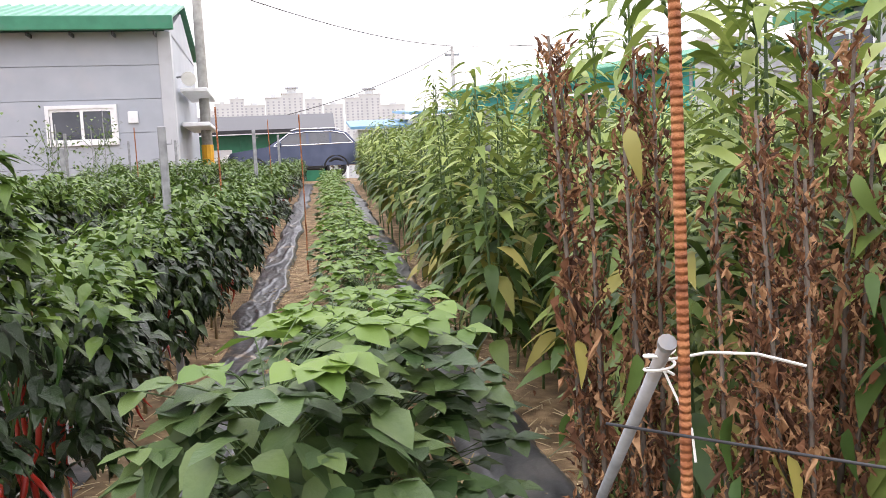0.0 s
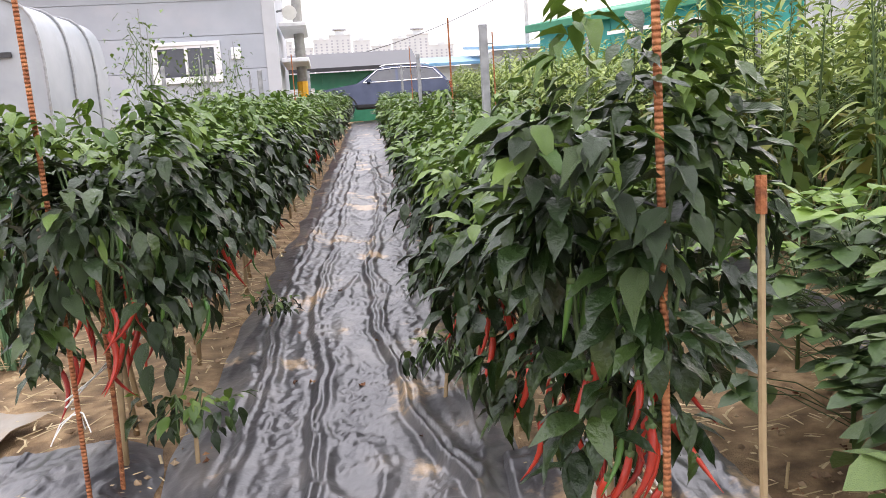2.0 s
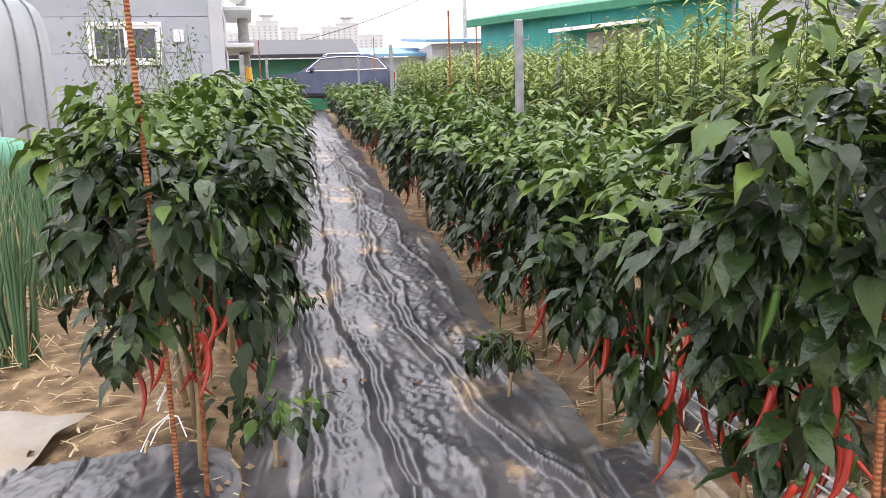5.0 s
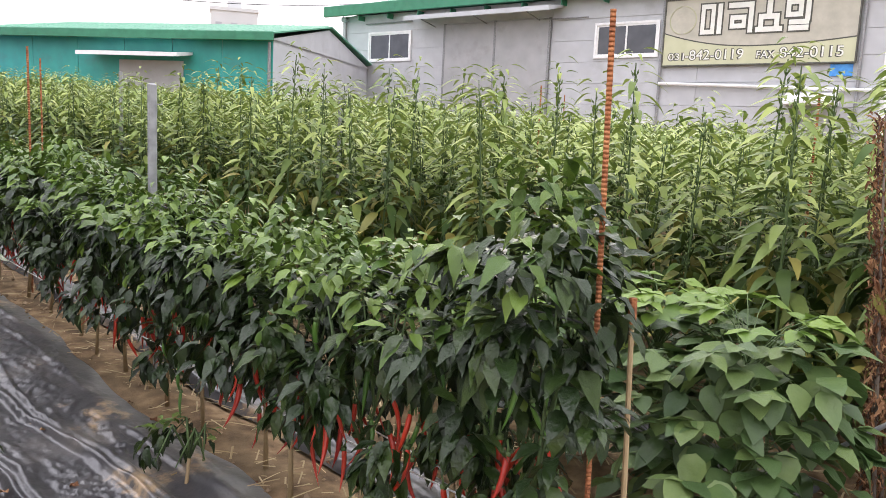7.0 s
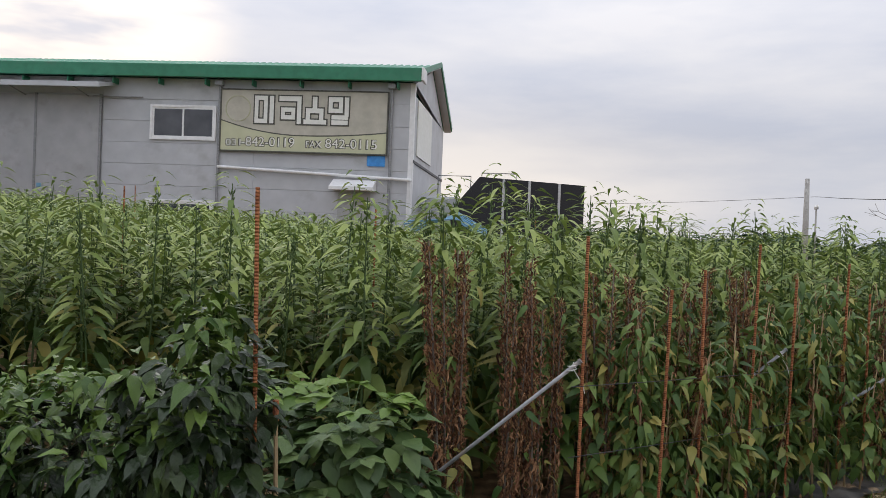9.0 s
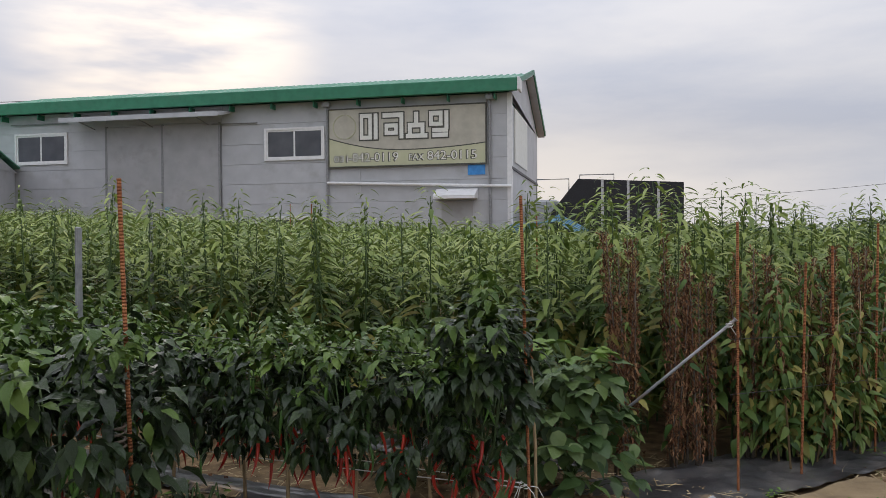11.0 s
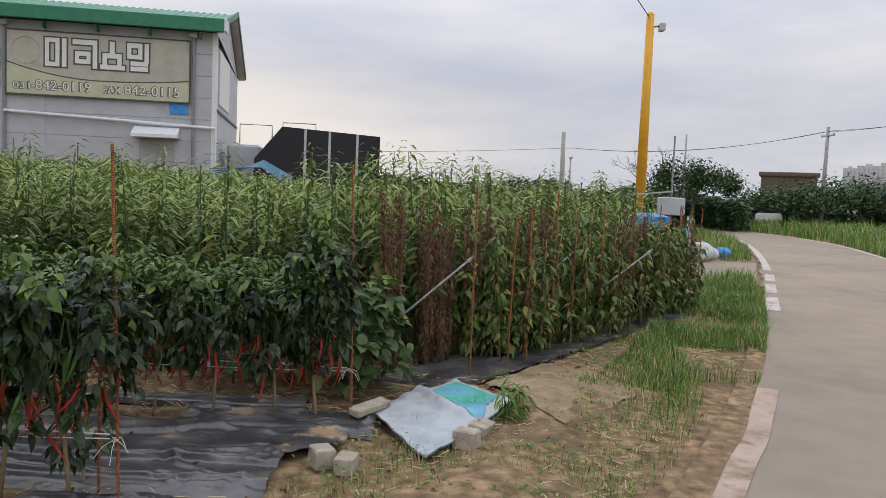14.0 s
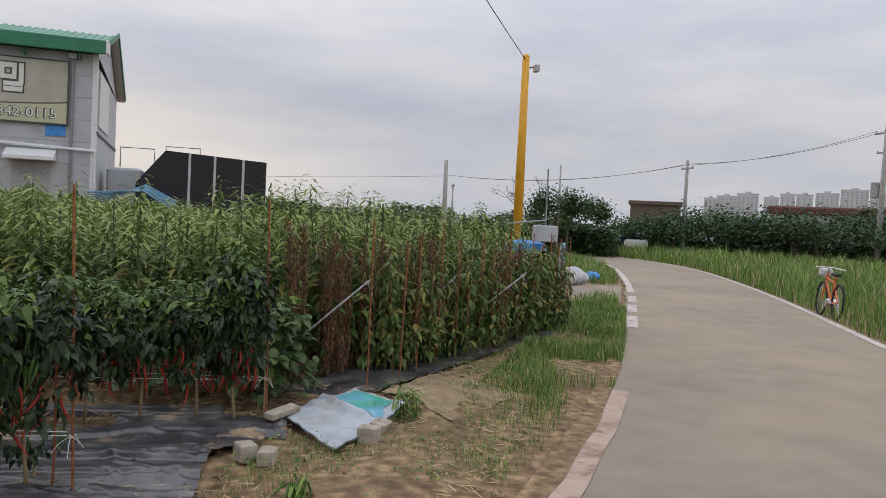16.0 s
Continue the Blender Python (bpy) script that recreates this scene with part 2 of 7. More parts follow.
M = {
    "soil": mat("tan_straw_soil", [(0.100, 0.061, 0.030), (0.245, 0.156, 0.080), (0.45, 0.31, 0.17)], 0.95, scale=9.0, detail=14, bump=0.7, bump_scale=140, stain=((0.150, 0.106, 0.056), 1.3, 0.48, 0.72)),
    "clod": mat("soil_clod", [(0.22, 0.145, 0.085), (0.42, 0.31, 0.19)], 0.95, scale=20, bump=0.6, bump_scale=90, rand=0.6),
    "straw": mat("dry_straw", [(0.36, 0.26, 0.13), (0.60, 0.48, 0.28)], 0.8, scale=20, rand=0.8),
    "asphalt": mat("worn_dusty_asphalt", [(0.250, 0.208, 0.160), (0.325, 0.273, 0.212)], 0.9, scale=2.0, detail=12, bump=0.5, bump_scale=220, stain=((0.42, 0.325, 0.22), 0.3, 0.40, 0.80)),
    "roadline": mat("worn_white_road_paint", [(0.46, 0.40, 0.35), (0.68, 0.61, 0.56)], 0.8, scale=6, detail=10, bump=0.3, bump_scale=150, stain=((0.33, 0.26, 0.2), 3.0, 0.52, 0.66)),
    "edge_strip": mat("worn_pinkish_cement_edging", [(0.40, 0.29, 0.22), (0.54, 0.42, 0.34)], 0.9, scale=5, detail=10, bump=0.3, bump_scale=150, stain=((0.24, 0.16, 0.10), 2.5, 0.5, 0.64)),
    "capsule": mat("green_sesame_capsule", [(0.045, 0.085, 0.020), (0.12, 0.18, 0.05)], 0.6, scale=20, rand=0.7),
    "mulch": mat("black_mulch_film", [(0.024, 0.024, 0.027), (0.060, 0.058, 0.060), (0.145, 0.133, 0.122)], 0.33, scale=4, detail=12, bump=0.45, bump_scale=18, spec=1.0, stain=((0.40, 0.28, 0.165), 2.1, 0.59, 0.65)),
    # Shade is darkened into pepper_leaf; the pale copy mixes fresh and lit leaves.
    "pepper_leaf": mat("dark_green_pepper_leaf", [(0.007, 0.018, 0.004), (0.015, 0.033, 0.007), (0.044, 0.076, 0.015)], 0.34, scale=30, rand=0.6, bump=0.5, bump_scale=70, spec=0.42, translucent=0.03),
    "pepper_young": mat("fresh_and_lit_green_pepper_leaf", [(0.040, 0.090, 0.014), (0.130, 0.205, 0.031)], 0.40, spec=0.4, scale=30, rand=0.75, bump=0.3, bump_scale=60, translucent=0.15),
    "soy_leaf": mat("matte_soybean_leaf", [(0.030, 0.064, 0.020), (0.062, 0.112, 0.032), (0.125, 0.182, 0.050)], 0.45, spec=0.4, scale=20, rand=0.6, bump=0.3, bump_scale=50, translucent=0.10),
    "soy_young": mat("yellow_green_soybean_leaf", [(0.095, 0.180, 0.028), (0.17, 0.265, 0.044)], 0.5, scale=20, rand=0.7, bump=0.2, bump_scale=50, translucent=0.25),
    "sesame_leaf": mat("grey_green_sesame_leaf", [(0.028, 0.062, 0.012), (0.072, 0.122, 0.023), (0.180, 0.235, 0.054)], 0.5, spec=0.3, scale=20, rand=0.75, translucent=0.12),
    "sesame_top": mat("pale_green_sesame_tip", [(0.105, 0.165, 0.034), (0.215, 0.285, 0.068), (0.35, 0.41, 0.12)], 0.5, spec=0.35, scale=20, rand=0.75, translucent=0.2),
    "border_leaf": mat("limp_green_border_leaf", [(0.032, 0.072, 0.016), (0.080, 0.140, 0.030), (0.175, 0.24, 0.062)], 0.5, spec=0.3, scale=20, rand=0.75, translucent=0.10),
    "sesame_yellow": mat("yellowing_sesame_leaf", [(0.15, 0.165, 0.038), (0.34, 0.295, 0.07)], 0.6, scale=20, rand=0.8, translucent=0.2),
    "dry_leaf": mat("brown_withered_leaf", [(0.055, 0.021, 0.009), (0.175, 0.072, 0.030), (0.39, 0.22, 0.11)], 0.85, scale=30, rand=0.85, bump=0.4, bump_scale=80),
    "stem_green": mat("green_stem", [(0.045, 0.085, 0.025), (0.10, 0.155, 0.05)], 0.6, scale=20, rand=0.5),
    "stem_tan": mat("woody_tan_stem", [(0.22, 0.15, 0.075), (0.40, 0.29, 0.16)], 0.8, scale=25, rand=0.4, bump=0.4, bump_scale=80),
    "chilli_red": mat("glossy_red_chilli", [(0.27, 0.014, 0.008), (0.54, 0.045, 0.018)], 0.3, scale=15, rand=0.7, bump=0.15, bump_scale=30),
    "chilli_green": mat("glossy_green_chilli", [(0.045, 0.13, 0.022), (0.10, 0.22, 0.04)], 0.3, scale=15, rand=0.7, bump=0.15, bump_scale=30),
    "rebar": mat("rusty_ribbed_rebar", [(0.15, 0.048, 0.020), (0.31, 0.105, 0.038), (0.43, 0.18, 0.07)], 0.85, scale=25, bump=0.6, bump_scale=120),
    "galv": mat("galvanised_steel", [(0.20, 0.205, 0.21), (0.34, 0.345, 0.35)], 0.55, 0.35, scale=20, bump=0.1, stain=((0.3, 0.25, 0.2), 8, 0.6, 0.75)),
    "string": mat("white_twine", [(0.62, 0.61, 0.57), (0.8, 0.79, 0.75)], 0.7, scale=40),
    "wire": mat("black_wire", [(0.02, 0.02, 0.022), (0.04, 0.04, 0.045)], 0.5, scale=30),
    "grass": mat("roadside_grass", [(0.045, 0.115, 0.016), (0.115, 0.235, 0.034), (0.24, 0.345, 0.068)], 0.6, scale=10, rand=0.85, translucent=0.25),
    "onion": mat("blue_green_onion_leaf", [(0.08, 0.17, 0.085), (0.17, 0.28, 0.14)], 0.45, scale=10, rand=0.8, translucent=0.15),
    "wall_grey": mat("pale_grey_steel_panel", [(0.43, 0.44, 0.46), (0.52, 0.53, 0.55)], 0.5, scale=1.2, detail=8, stain=((0.36, 0.36, 0.36), 0.8, 0.55, 0.8)),
    "wall_blue_grey": mat("bluish_grey_steel_panel", [(0.34, 0.365, 0.405), (0.40, 0.425, 0.465)], 0.5, scale=1.2, detail=8, stain=((0.42, 0.43, 0.46), 0.8, 0.55, 0.8)),
    "door_grey": mat("dull_grey_sheet_door", [(0.34, 0.345, 0.35), (0.42, 0.42, 0.43)], 0.5, scale=1.5, detail=8, stain=((0.28, 0.27, 0.26), 1.0, 0.55, 0.8)),
    "green_trim": mat("dark_green_painted_steel", [(0.018, 0.16, 0.085), (0.03, 0.22, 0.12)], 0.45, scale=3, stain=((0.05, 0.14, 0.09), 1.5, 0.55, 0.8)),
    "green_roof": mat("green_corrugated_roof", [(0.055, 0.25, 0.155), (0.10, 0.33, 0.21)], 0.45, scale=2),
    "teal": mat("teal_steel_panel", [(0.012, 0.27, 0.24), (0.024, 0.34, 0.30)], 0.5, scale=1.2, detail=6, stain=((0.05, 0.19, 0.18), 0.8, 0.55, 0.8)),
    "white_paint": mat("white_frame", [(0.72, 0.72, 0.72), (0.82, 0.82, 0.82)], 0.45, scale=6),
    "glass_dark": mat("dark_window_glass", [(0.03, 0.035, 0.045), (0.06, 0.065, 0.08)], 0.08, scale=1.5, spec=0.8),
    "sign_face": mat("faded_cream_banner", [(0.43, 0.41, 0.34), (0.55, 0.52, 0.44)], 0.6, scale=2.0, detail=8, stain=((0.40, 0.38, 0.32), 1.5, 0.5, 0.75)),
    "sign_green": mat("faded_yellow_green_banner", [(0.50, 0.51, 0.33), (0.58, 0.58, 0.40)], 0.6, scale=2.0, detail=8),
    "sign_ink": mat("faded_dark_ink", [(0.06, 0.06, 0.05), (0.11, 0.11, 0.09)], 0.6, scale=6),
    "sign_white": mat("white_ink", [(0.74, 0.74, 0.68), (0.82, 0.82, 0.77)], 0.6, scale=6),
    "concrete": mat("grey_concrete", [(0.30, 0.29, 0.27), (0.45, 0.44, 0.41)], 0.9, scale=6, detail=10, bump=0.5, bump_scale=60, stain=((0.22, 0.2, 0.18), 2, 0.55, 0.75)),
    "brick_block": mat("pale_cement_block", [(0.36, 0.31, 0.24), (0.54, 0.48, 0.39)], 0.95, scale=15, detail=10, bump=0.7, bump_scale=120, stain=((0.24, 0.18, 0.12), 9, 0.5, 0.7)),
    "yellow_paint": mat("orange_yellow_pole_paint", [(0.66, 0.31, 0.012), (0.80, 0.42, 0.02)], 0.5, scale=4, stain=((0.45, 0.26, 0.05), 4, 0.6, 0.8)),
    "black_shade": mat("black_shade_cloth", [(0.012, 0.012, 0.015), (0.03, 0.03, 0.034)], 0.8, scale=20, bump=0.5, bump_scale=8),
    "blue_tarp": mat("blue_tarpaulin", [(0.03, 0.20, 0.55), (0.06, 0.32, 0.72)], 0.45, scale=6, bump=0.6, bump_scale=14),
    "vinyl": mat("milky_greenhouse_film", [(0.25, 0.275, 0.30), (0.36, 0.38, 0.40)], 0.35, scale=1.5, bump=0.4, bump_scale=5, stain=((0.42, 0.45, 0.49), 1.0, 0.5, 0.75)),
    "apartment": mat("pale_apartment_concrete", [(0.48, 0.505, 0.51), (0.58, 0.60, 0.605)], 0.9, scale=0.05),
    "apartment_glass": mat("far_window_band", [(0.30, 0.32, 0.35), (0.38, 0.40, 0.43)], 0.4, scale=0.1),
    "tree_leaf": mat("dark_tree_leaf", [(0.014, 0.045, 0.012), (0.036, 0.088, 0.022), (0.08, 0.14, 0.036)], 0.6, scale=2, rand=0.85, translucent=0.12),
    "bark": mat("grey_brown_bark", [(0.08, 0.06, 0.045), (0.17, 0.14, 0.11)], 0.95, scale=15, bump=0.8, bump_scale=40),
    "car_paint": mat("dark_navy_car_paint", [(0.045, 0.058, 0.10), (0.07, 0.085, 0.135)], 0.16, 0.55, scale=3, spec=0.8),
    "car_glass": mat("tinted_car_glass", [(0.02, 0.024, 0.03), (0.035, 0.04, 0.05)], 0.05, scale=3, spec=1.0),
    "rubber": mat("black_rubber", [(0.015, 0.015, 0.015), (0.03, 0.03, 0.03)], 0.8, scale=20),
    "chrome": mat("bright_metal_trim", [(0.6, 0.6, 0.6), (0.75, 0.75, 0.75)], 0.2, 0.9, scale=5),
    "lamp_white": mat("white_lamp_lens", [(0.75, 0.75, 0.72), (0.85, 0.85, 0.82)], 0.2, scale=5),
    "lamp_red": mat("red_lamp_lens", [(0.3, 0.01, 0.01), (0.45, 0.02, 0.02)], 0.2, scale=5),
    "blue_roof": mat("blue_grey_roof", [(0.10, 0.26, 0.40), (0.18, 0.36, 0.50)], 0.5, scale=1),
    "bike_orange": mat("orange_bicycle_paint", [(0.62, 0.10, 0.02), (0.75, 0.16, 0.03)], 0.35, scale=10),
    "cloth_grey": mat("pale_grey_cloth", [(0.42, 0.43, 0.44), (0.6, 0.6, 0.6)], 0.9, scale=15, bump=0.5),
    "red_wall": mat("dull_red_wall", [(0.12, 0.040, 0.036), (0.18, 0.058, 0.05)], 0.7, scale=1),
    "burlap": mat("brown_woven_mat", [(0.20, 0.14, 0.075), (0.34, 0.25, 0.14)], 0.95, scale=6, detail=8, bump=0.6, bump_scale=110, stain=((0.42, 0.32, 0.2), 2.0, 0.5, 0.65)),
    "sheet_dusty": mat("dusty_pale_cloth", [(0.25, 0.22, 0.18), (0.38, 0.345, 0.29)], 0.9, scale=4, detail=8, bump=0.4, bump_scale=30, stain=((0.36, 0.28, 0.19), 2.5, 0.48, 0.66)),
    "vinyl_clear": mat("cloudy_clear_film", [(0.42, 0.46, 0.50), (0.55, 0.58, 0.61)], 0.3, scale=1.5, bump=0.4, bump_scale=6),
    "cyan": mat("pale_cyan_plastic", [(0.22, 0.55, 0.60), (0.30, 0.64, 0.68)], 0.4, scale=5),
    "sheet_white": mat("dusty_white_sheet", [(0.38, 0.42, 0.45), (0.54, 0.58, 0.61)], 0.6, scale=5, detail=8, bump=0.2, bump_scale=20, stain=((0.36, 0.30, 0.25), 2.2, 0.56, 0.7)),
    "sheet_blue": mat("faded_turquoise_print", [(0.10, 0.33, 0.52), (0.24, 0.56, 0.64)], 0.55, scale=4, detail=6, stain=((0.06, 0.42, 0.30), 2.2, 0.45, 0.60)),
}


# ---- mesh tools ----
rng = np.random.default_rng(7)


class Geo:
    """Gathers triangles with a material slot each, and makes one mesh of them."""

    def __init__(self):
        self.v, self.f, self.m, self.count = [], [], [], 0

    def add(self, v, f, slot=0):
        v, f = np.asarray(v, float), np.asarray(f, int)
        self.v.append(v)
        self.f.append(f + self.count)
        self.m.append(np.full(len(f), slot))
        self.count += len(v)
        return self

    def many(self, template, mats, slot=0):
        """The template once for each 4 x 4 matrix."""
        v, f = template
        mats = np.asarray(mats)
        if not len(mats):
            return self
        vv = np.einsum("nij,vj->nvi", mats[:, :3, :3], v) + mats[:, None, :3, 3]
        ff = f[None] + (np.arange(len(mats)) * len(v))[:, None, None]
        return self.add(vv.reshape(-1, 3), ff.reshape(-1, 3), slot)

    def mesh(self, name, materials, smooth=False):
        v, f, m = np.concatenate(self.v), np.concatenate(self.f), np.concatenate(self.m)
        me = bpy.data.meshes.new(name)
        me.vertices.add(len(v))
        me.vertices.foreach_set("co", v.ravel())
        me.loops.add(len(f) * 3)
        me.loops.foreach_set("vertex_index", f.ravel())
        me.polygons.add(len(f))
        me.polygons.foreach_set("loop_start", np.arange(0, len(f) * 3, 3))
        me.polygons.foreach_set("material_index", m)
        me.polygons.foreach_set("use_smooth", np.full(len(f), smooth))
        for x in materials if isinstance(materials, (list, tuple)) else [materials]:
            me.materials.append(M[x])
        me.update(calc_edges=True)
        me.validate()
        return me


def part(name, geo, material, parent=None, label="", smooth=False, at=None):
    """One mesh object under a thing or a part."""
    me = geo.mesh(name, material, smooth) if isinstance(geo, Geo) else geo
    ob = new(name, me)
    if parent is not None:
        ob.parent = parent
    if at is not None:
        ob.matrix_basis = at
    if label:
        ob["label"] = label
    return ob


def thing(name, m, label, category, group="", kind=""):
    """An Empty at the base of a thing of several parts."""
    ob = new(name)
    ob.empty_display_size = 0.1
    ob.matrix_basis = m
    return tagged(ob, label, category, group, kind)


def box(x0, y0, z0, x1, y1, z1, bevel=0.0):
    """A box; with a bevel its upright and level edges are cut."""
    if not bevel:
        v = [(x, y, z) for z in (z0, z1) for y in (y0, y1) for x in (x0, x1)]
        q = [(0, 2, 3, 1), (4, 5, 7, 6), (0, 1, 5, 4), (2, 6, 7, 3), (0, 4, 6, 2), (1, 3, 7, 5)]
    else:
        b = bevel
        lay = []
        for z, i in ((z0, b), (z0 + b, 0), (z1 - b, 0), (z1, b)):
            lay.append([(x0 + b + i, y0 + i, z), (x1 - b - i, y0 + i, z), (x1 - i, y0 + b + i, z), (x1 - i, y1 - b - i, z),
                        (x1 - b - i, y1 - i, z), (x0 + b + i, y1 - i, z), (x0 + i, y1 - b - i, z), (x0 + i, y0 + b + i, z)])
        v = [p for r in lay for p in r]
        f = []
        for k in range(3):
            for i in range(8):
                a, c = k * 8 + i, k * 8 + (i + 1) % 8
                f += [(a, c, c + 8), (a, c + 8, a + 8)]
        f += [(0, i + 1, i) for i in range(1, 7)] + [(24, 24 + i, 24 + i + 1) for i in range(1, 7)]
        return np.array(v, float), np.array(f)
    return np.array(v, float), np.array([t for a, b_, c, d in q for t in ((a, b_, c), (a, c, d))])


def tube(points, radii, n=6, caps=True):
    """A round rod through the points."""
    p = np.array(points, float)
    r = np.full(len(p), radii) if np.isscalar(radii) else np.array(radii, float)
    d = np.gradient(p, axis=0)
    d /= np.linalg.norm(d, axis=1)[:, None] + 1e-9
    ref = np.array([0, 0, 1.0]) if abs(d[0][2]) < 0.9 else np.array([1.0, 0, 0])
    v = []
    for i in range(len(p)):
        a = np.cross(d[i], ref)
        a /= np.linalg.norm(a) + 1e-9
        b = np.cross(d[i], a)
        for k in range(n):
            t = 2 * np.pi * k / n
            v.append(p[i] + r[i] * (np.cos(t) * a + np.sin(t) * b))
    f = []
    for i in range(len(p) - 1):
        for k in range(n):
            a, b = i * n + k, i * n + (k + 1) % n
            f += [(a, b + n, b), (a, a + n, b + n)]
    if caps:
        e = (len(p) - 1) * n
        f += [(0, k, k + 1) for k in range(1, n - 1)] + [(e, e + k + 1, e + k) for k in range(1, n - 1)]
    return np.array(v), np.array(f)


def grid(nx, ny, fn):
    """A sheet of nx x ny cells; fn gives the place for u, v in 0..1."""
    u, w = np.meshgrid(np.linspace(0, 1, nx + 1), np.linspace(0, 1, ny + 1))
    v = fn(u.ravel(), w.ravel())
    i = np.arange(nx * ny)
    a = (i // nx) * (nx + 1) + i % nx
    f = np.concatenate([np.stack([a, a + 1, a + nx + 2], 1), np.stack([a, a + nx + 2, a + nx + 1], 1)])
    return np.stack(v, 1), f


def prism(poly, z0, z1):
    """An upright prism over a convex plan polygon."""
    n = len(poly)
    v = [(x, y, z0) for x, y in poly] + [(x, y, z1) for x, y in poly]
    f = [(i, (i + 1) % n, (i + 1) % n + n) for i in range(n)] + [(i, (i + 1) % n + n, i + n) for i in range(n)]
    f += [(0, i + 1, i) for i in range(1, n - 1)] + [(n, n + i, n + i + 1) for i in range(1, n - 1)]
    return np.array(v, float), np.array(f)


def moved(vf, m):
    v, f = vf
    a = np.array(m)
    return v @ a[:3, :3].T + a[:3, 3], f


def rough_noise(x, y, scale, seed=0.0):
    """Smooth height noise for arrays, about -1 to 1."""
    s = np.zeros_like(x)
    for k, (a, b, c) in enumerate(((1.0, 0.35, 0.5), (-0.6, 1.1, 0.35), (1.9, 1.3, 0.22), (-2.3, 2.1, 0.16), (3.7, -2.9, 0.1), (5.1, 4.7, 0.07))):
        s += c * np.sin(scale * (a * x + b * y) + seed * (k + 1.3) + 1.7 * np.sin(scale * 0.7 * (b * x - a * y) + seed))
    return s


def blade(stations, widths, droop, fold, wave=0.0):
    """A leaf of length 1 along x, normal z, folded at the rib and drooping."""
    v, f, rows = [], [], []
    for i, (s, w) in enumerate(zip(stations, widths)):
        z = -droop * s * s
        if w == 0:
            rows.append([len(v)])
            v.append((s, 0, z))
        else:
            rows.append([len(v), len(v) + 1, len(v) + 2])
            k = wave * (1 if i % 2 else -1)
            v += [(s, -w, z + fold * w + k), (s, 0, z), (s, w, z + fold * w - k)]
    for a, b in zip(rows, rows[1:]):
        if len(a) == 1 and len(b) == 3:
            f += [(a[0], b[0], b[1]), (a[0], b[1], b[2])]
        elif len(a) == 3 and len(b) == 1:
            f += [(a[0], b[0], a[1]), (a[1], b[0], a[2])]
        elif len(a) == 3:
            f += [(a[0], b[0], b[1]), (a[0], b[1], a[1]), (a[1], b[1], b[2]), (a[1], b[2], a[2])]
    return np.array(v, float), np.array(f)


PEPPER_LEAF = blade((0, 0.12, 0.3, 0.5, 0.72, 0.88, 1), (0, 0.12, 0.225, 0.235, 0.15, 0.05, 0), 0.34, 0.34, 0.022)
PEPPER_CURL = blade((0, 0.12, 0.3, 0.5, 0.72, 0.88, 1), (0, 0.13, 0.23, 0.24, 0.145, 0.05, 0), 0.6, 0.5, 0.03)
PEPPER_FAR = blade((0, 0.38, 1), (0, 0.22, 0), 0.25, 0.3)
SOY_LEAF = blade((0, 0.14, 0.38, 0.7, 1), (0, 0.26, 0.36, 0.24, 0), 0.16, 0.18, 0.02)
SOY_FAR = blade((0, 0.35, 1), (0, 0.36, 0), 0.2, 0.2)
SESAME_LEAF = blade((0, 0.18, 0.4, 0.62, 0.82, 1), (0, 0.085, 0.105, 0.085, 0.045, 0), 0.78, 0.3)
SESAME_FAR = blade((0, 0.35, 0.7, 1), (0, 0.12, 0.09, 0), 0.75, 0.25)
DRY_LEAF = blade((0, 0.25, 0.5, 0.75, 1), (0, 0.15, 0.2, 0.1, 0), 0.5, 0.8, 0.1)


def leaf_mats(pos, azimuth, lift, length, roll=None, width=1.0):
    """Matrices for leaves at pos that point to azimuth and rise by lift (radians)."""
    pos, az, up = np.asarray(pos, float), np.asarray(azimuth, float), np.asarray(lift, float)
    n = len(pos)
    d = np.stack([np.cos(az) * np.cos(up), np.sin(az) * np.cos(up), np.sin(up)], 1)
    side = np.stack([-np.sin(az), np.cos(az), np.zeros(n)], 1)
    nor = np.cross(d, side)
    if roll is not None:
        c, s = np.cos(roll)[:, None], np.sin(roll)[:, None]
        side, nor = c * side + s * nor, c * nor - s * side
    m = np.zeros((n, 4, 4))
    L = np.broadcast_to(length, n)[:, None]
    m[:, :3, 0], m[:, :3, 1], m[:, :3, 2] = d * L, side * L * width, nor * L
    m[:, :3, 3], m[:, 3, 3] = pos, 1
    return m


def placed(points, turns, scales, tilt=0.0):
    """Matrices that stand upright copies on the points."""
    n = len(points)
    m = np.zeros((n, 4, 4))
    c, s, k = np.cos(turns), np.sin(turns), np.asarray(scales)
    m[:, 0, 0], m[:, 0, 1], m[:, 1, 0], m[:, 1, 1], m[:, 2, 2] = c * k, -s * k, s * k, c * k, k
    if tilt:
        m[:, 0, 2], m[:, 1, 2] = rng.normal(0, tilt, n) * k, rng.normal(0, tilt, n) * k
    m[:, :3, 3], m[:, 3, 3] = points, 1
    return m


def rise(x, y):
    """The ground's height: level by the road with a low mound of soil, rising gently along the rows."""
    t = np.clip(np.asarray(y, float) + 1.5, 0, 29)
    x, y = np.asarray(x, float), np.asarray(y, float)
    mound = 0.08 * np.exp(-((x - 1.35) / 0.75) ** 2 - ((y + 3.4 + 0.45 * (x - 1.35)) / 0.33) ** 2)
    return 0.044 * (t - 0.6 * np.tanh(t / 0.6)) + mound


def on_ground(x, y, dz=0.0, **turn):
    return pose(x, y, float(rise(x, y)) + dz, **turn)


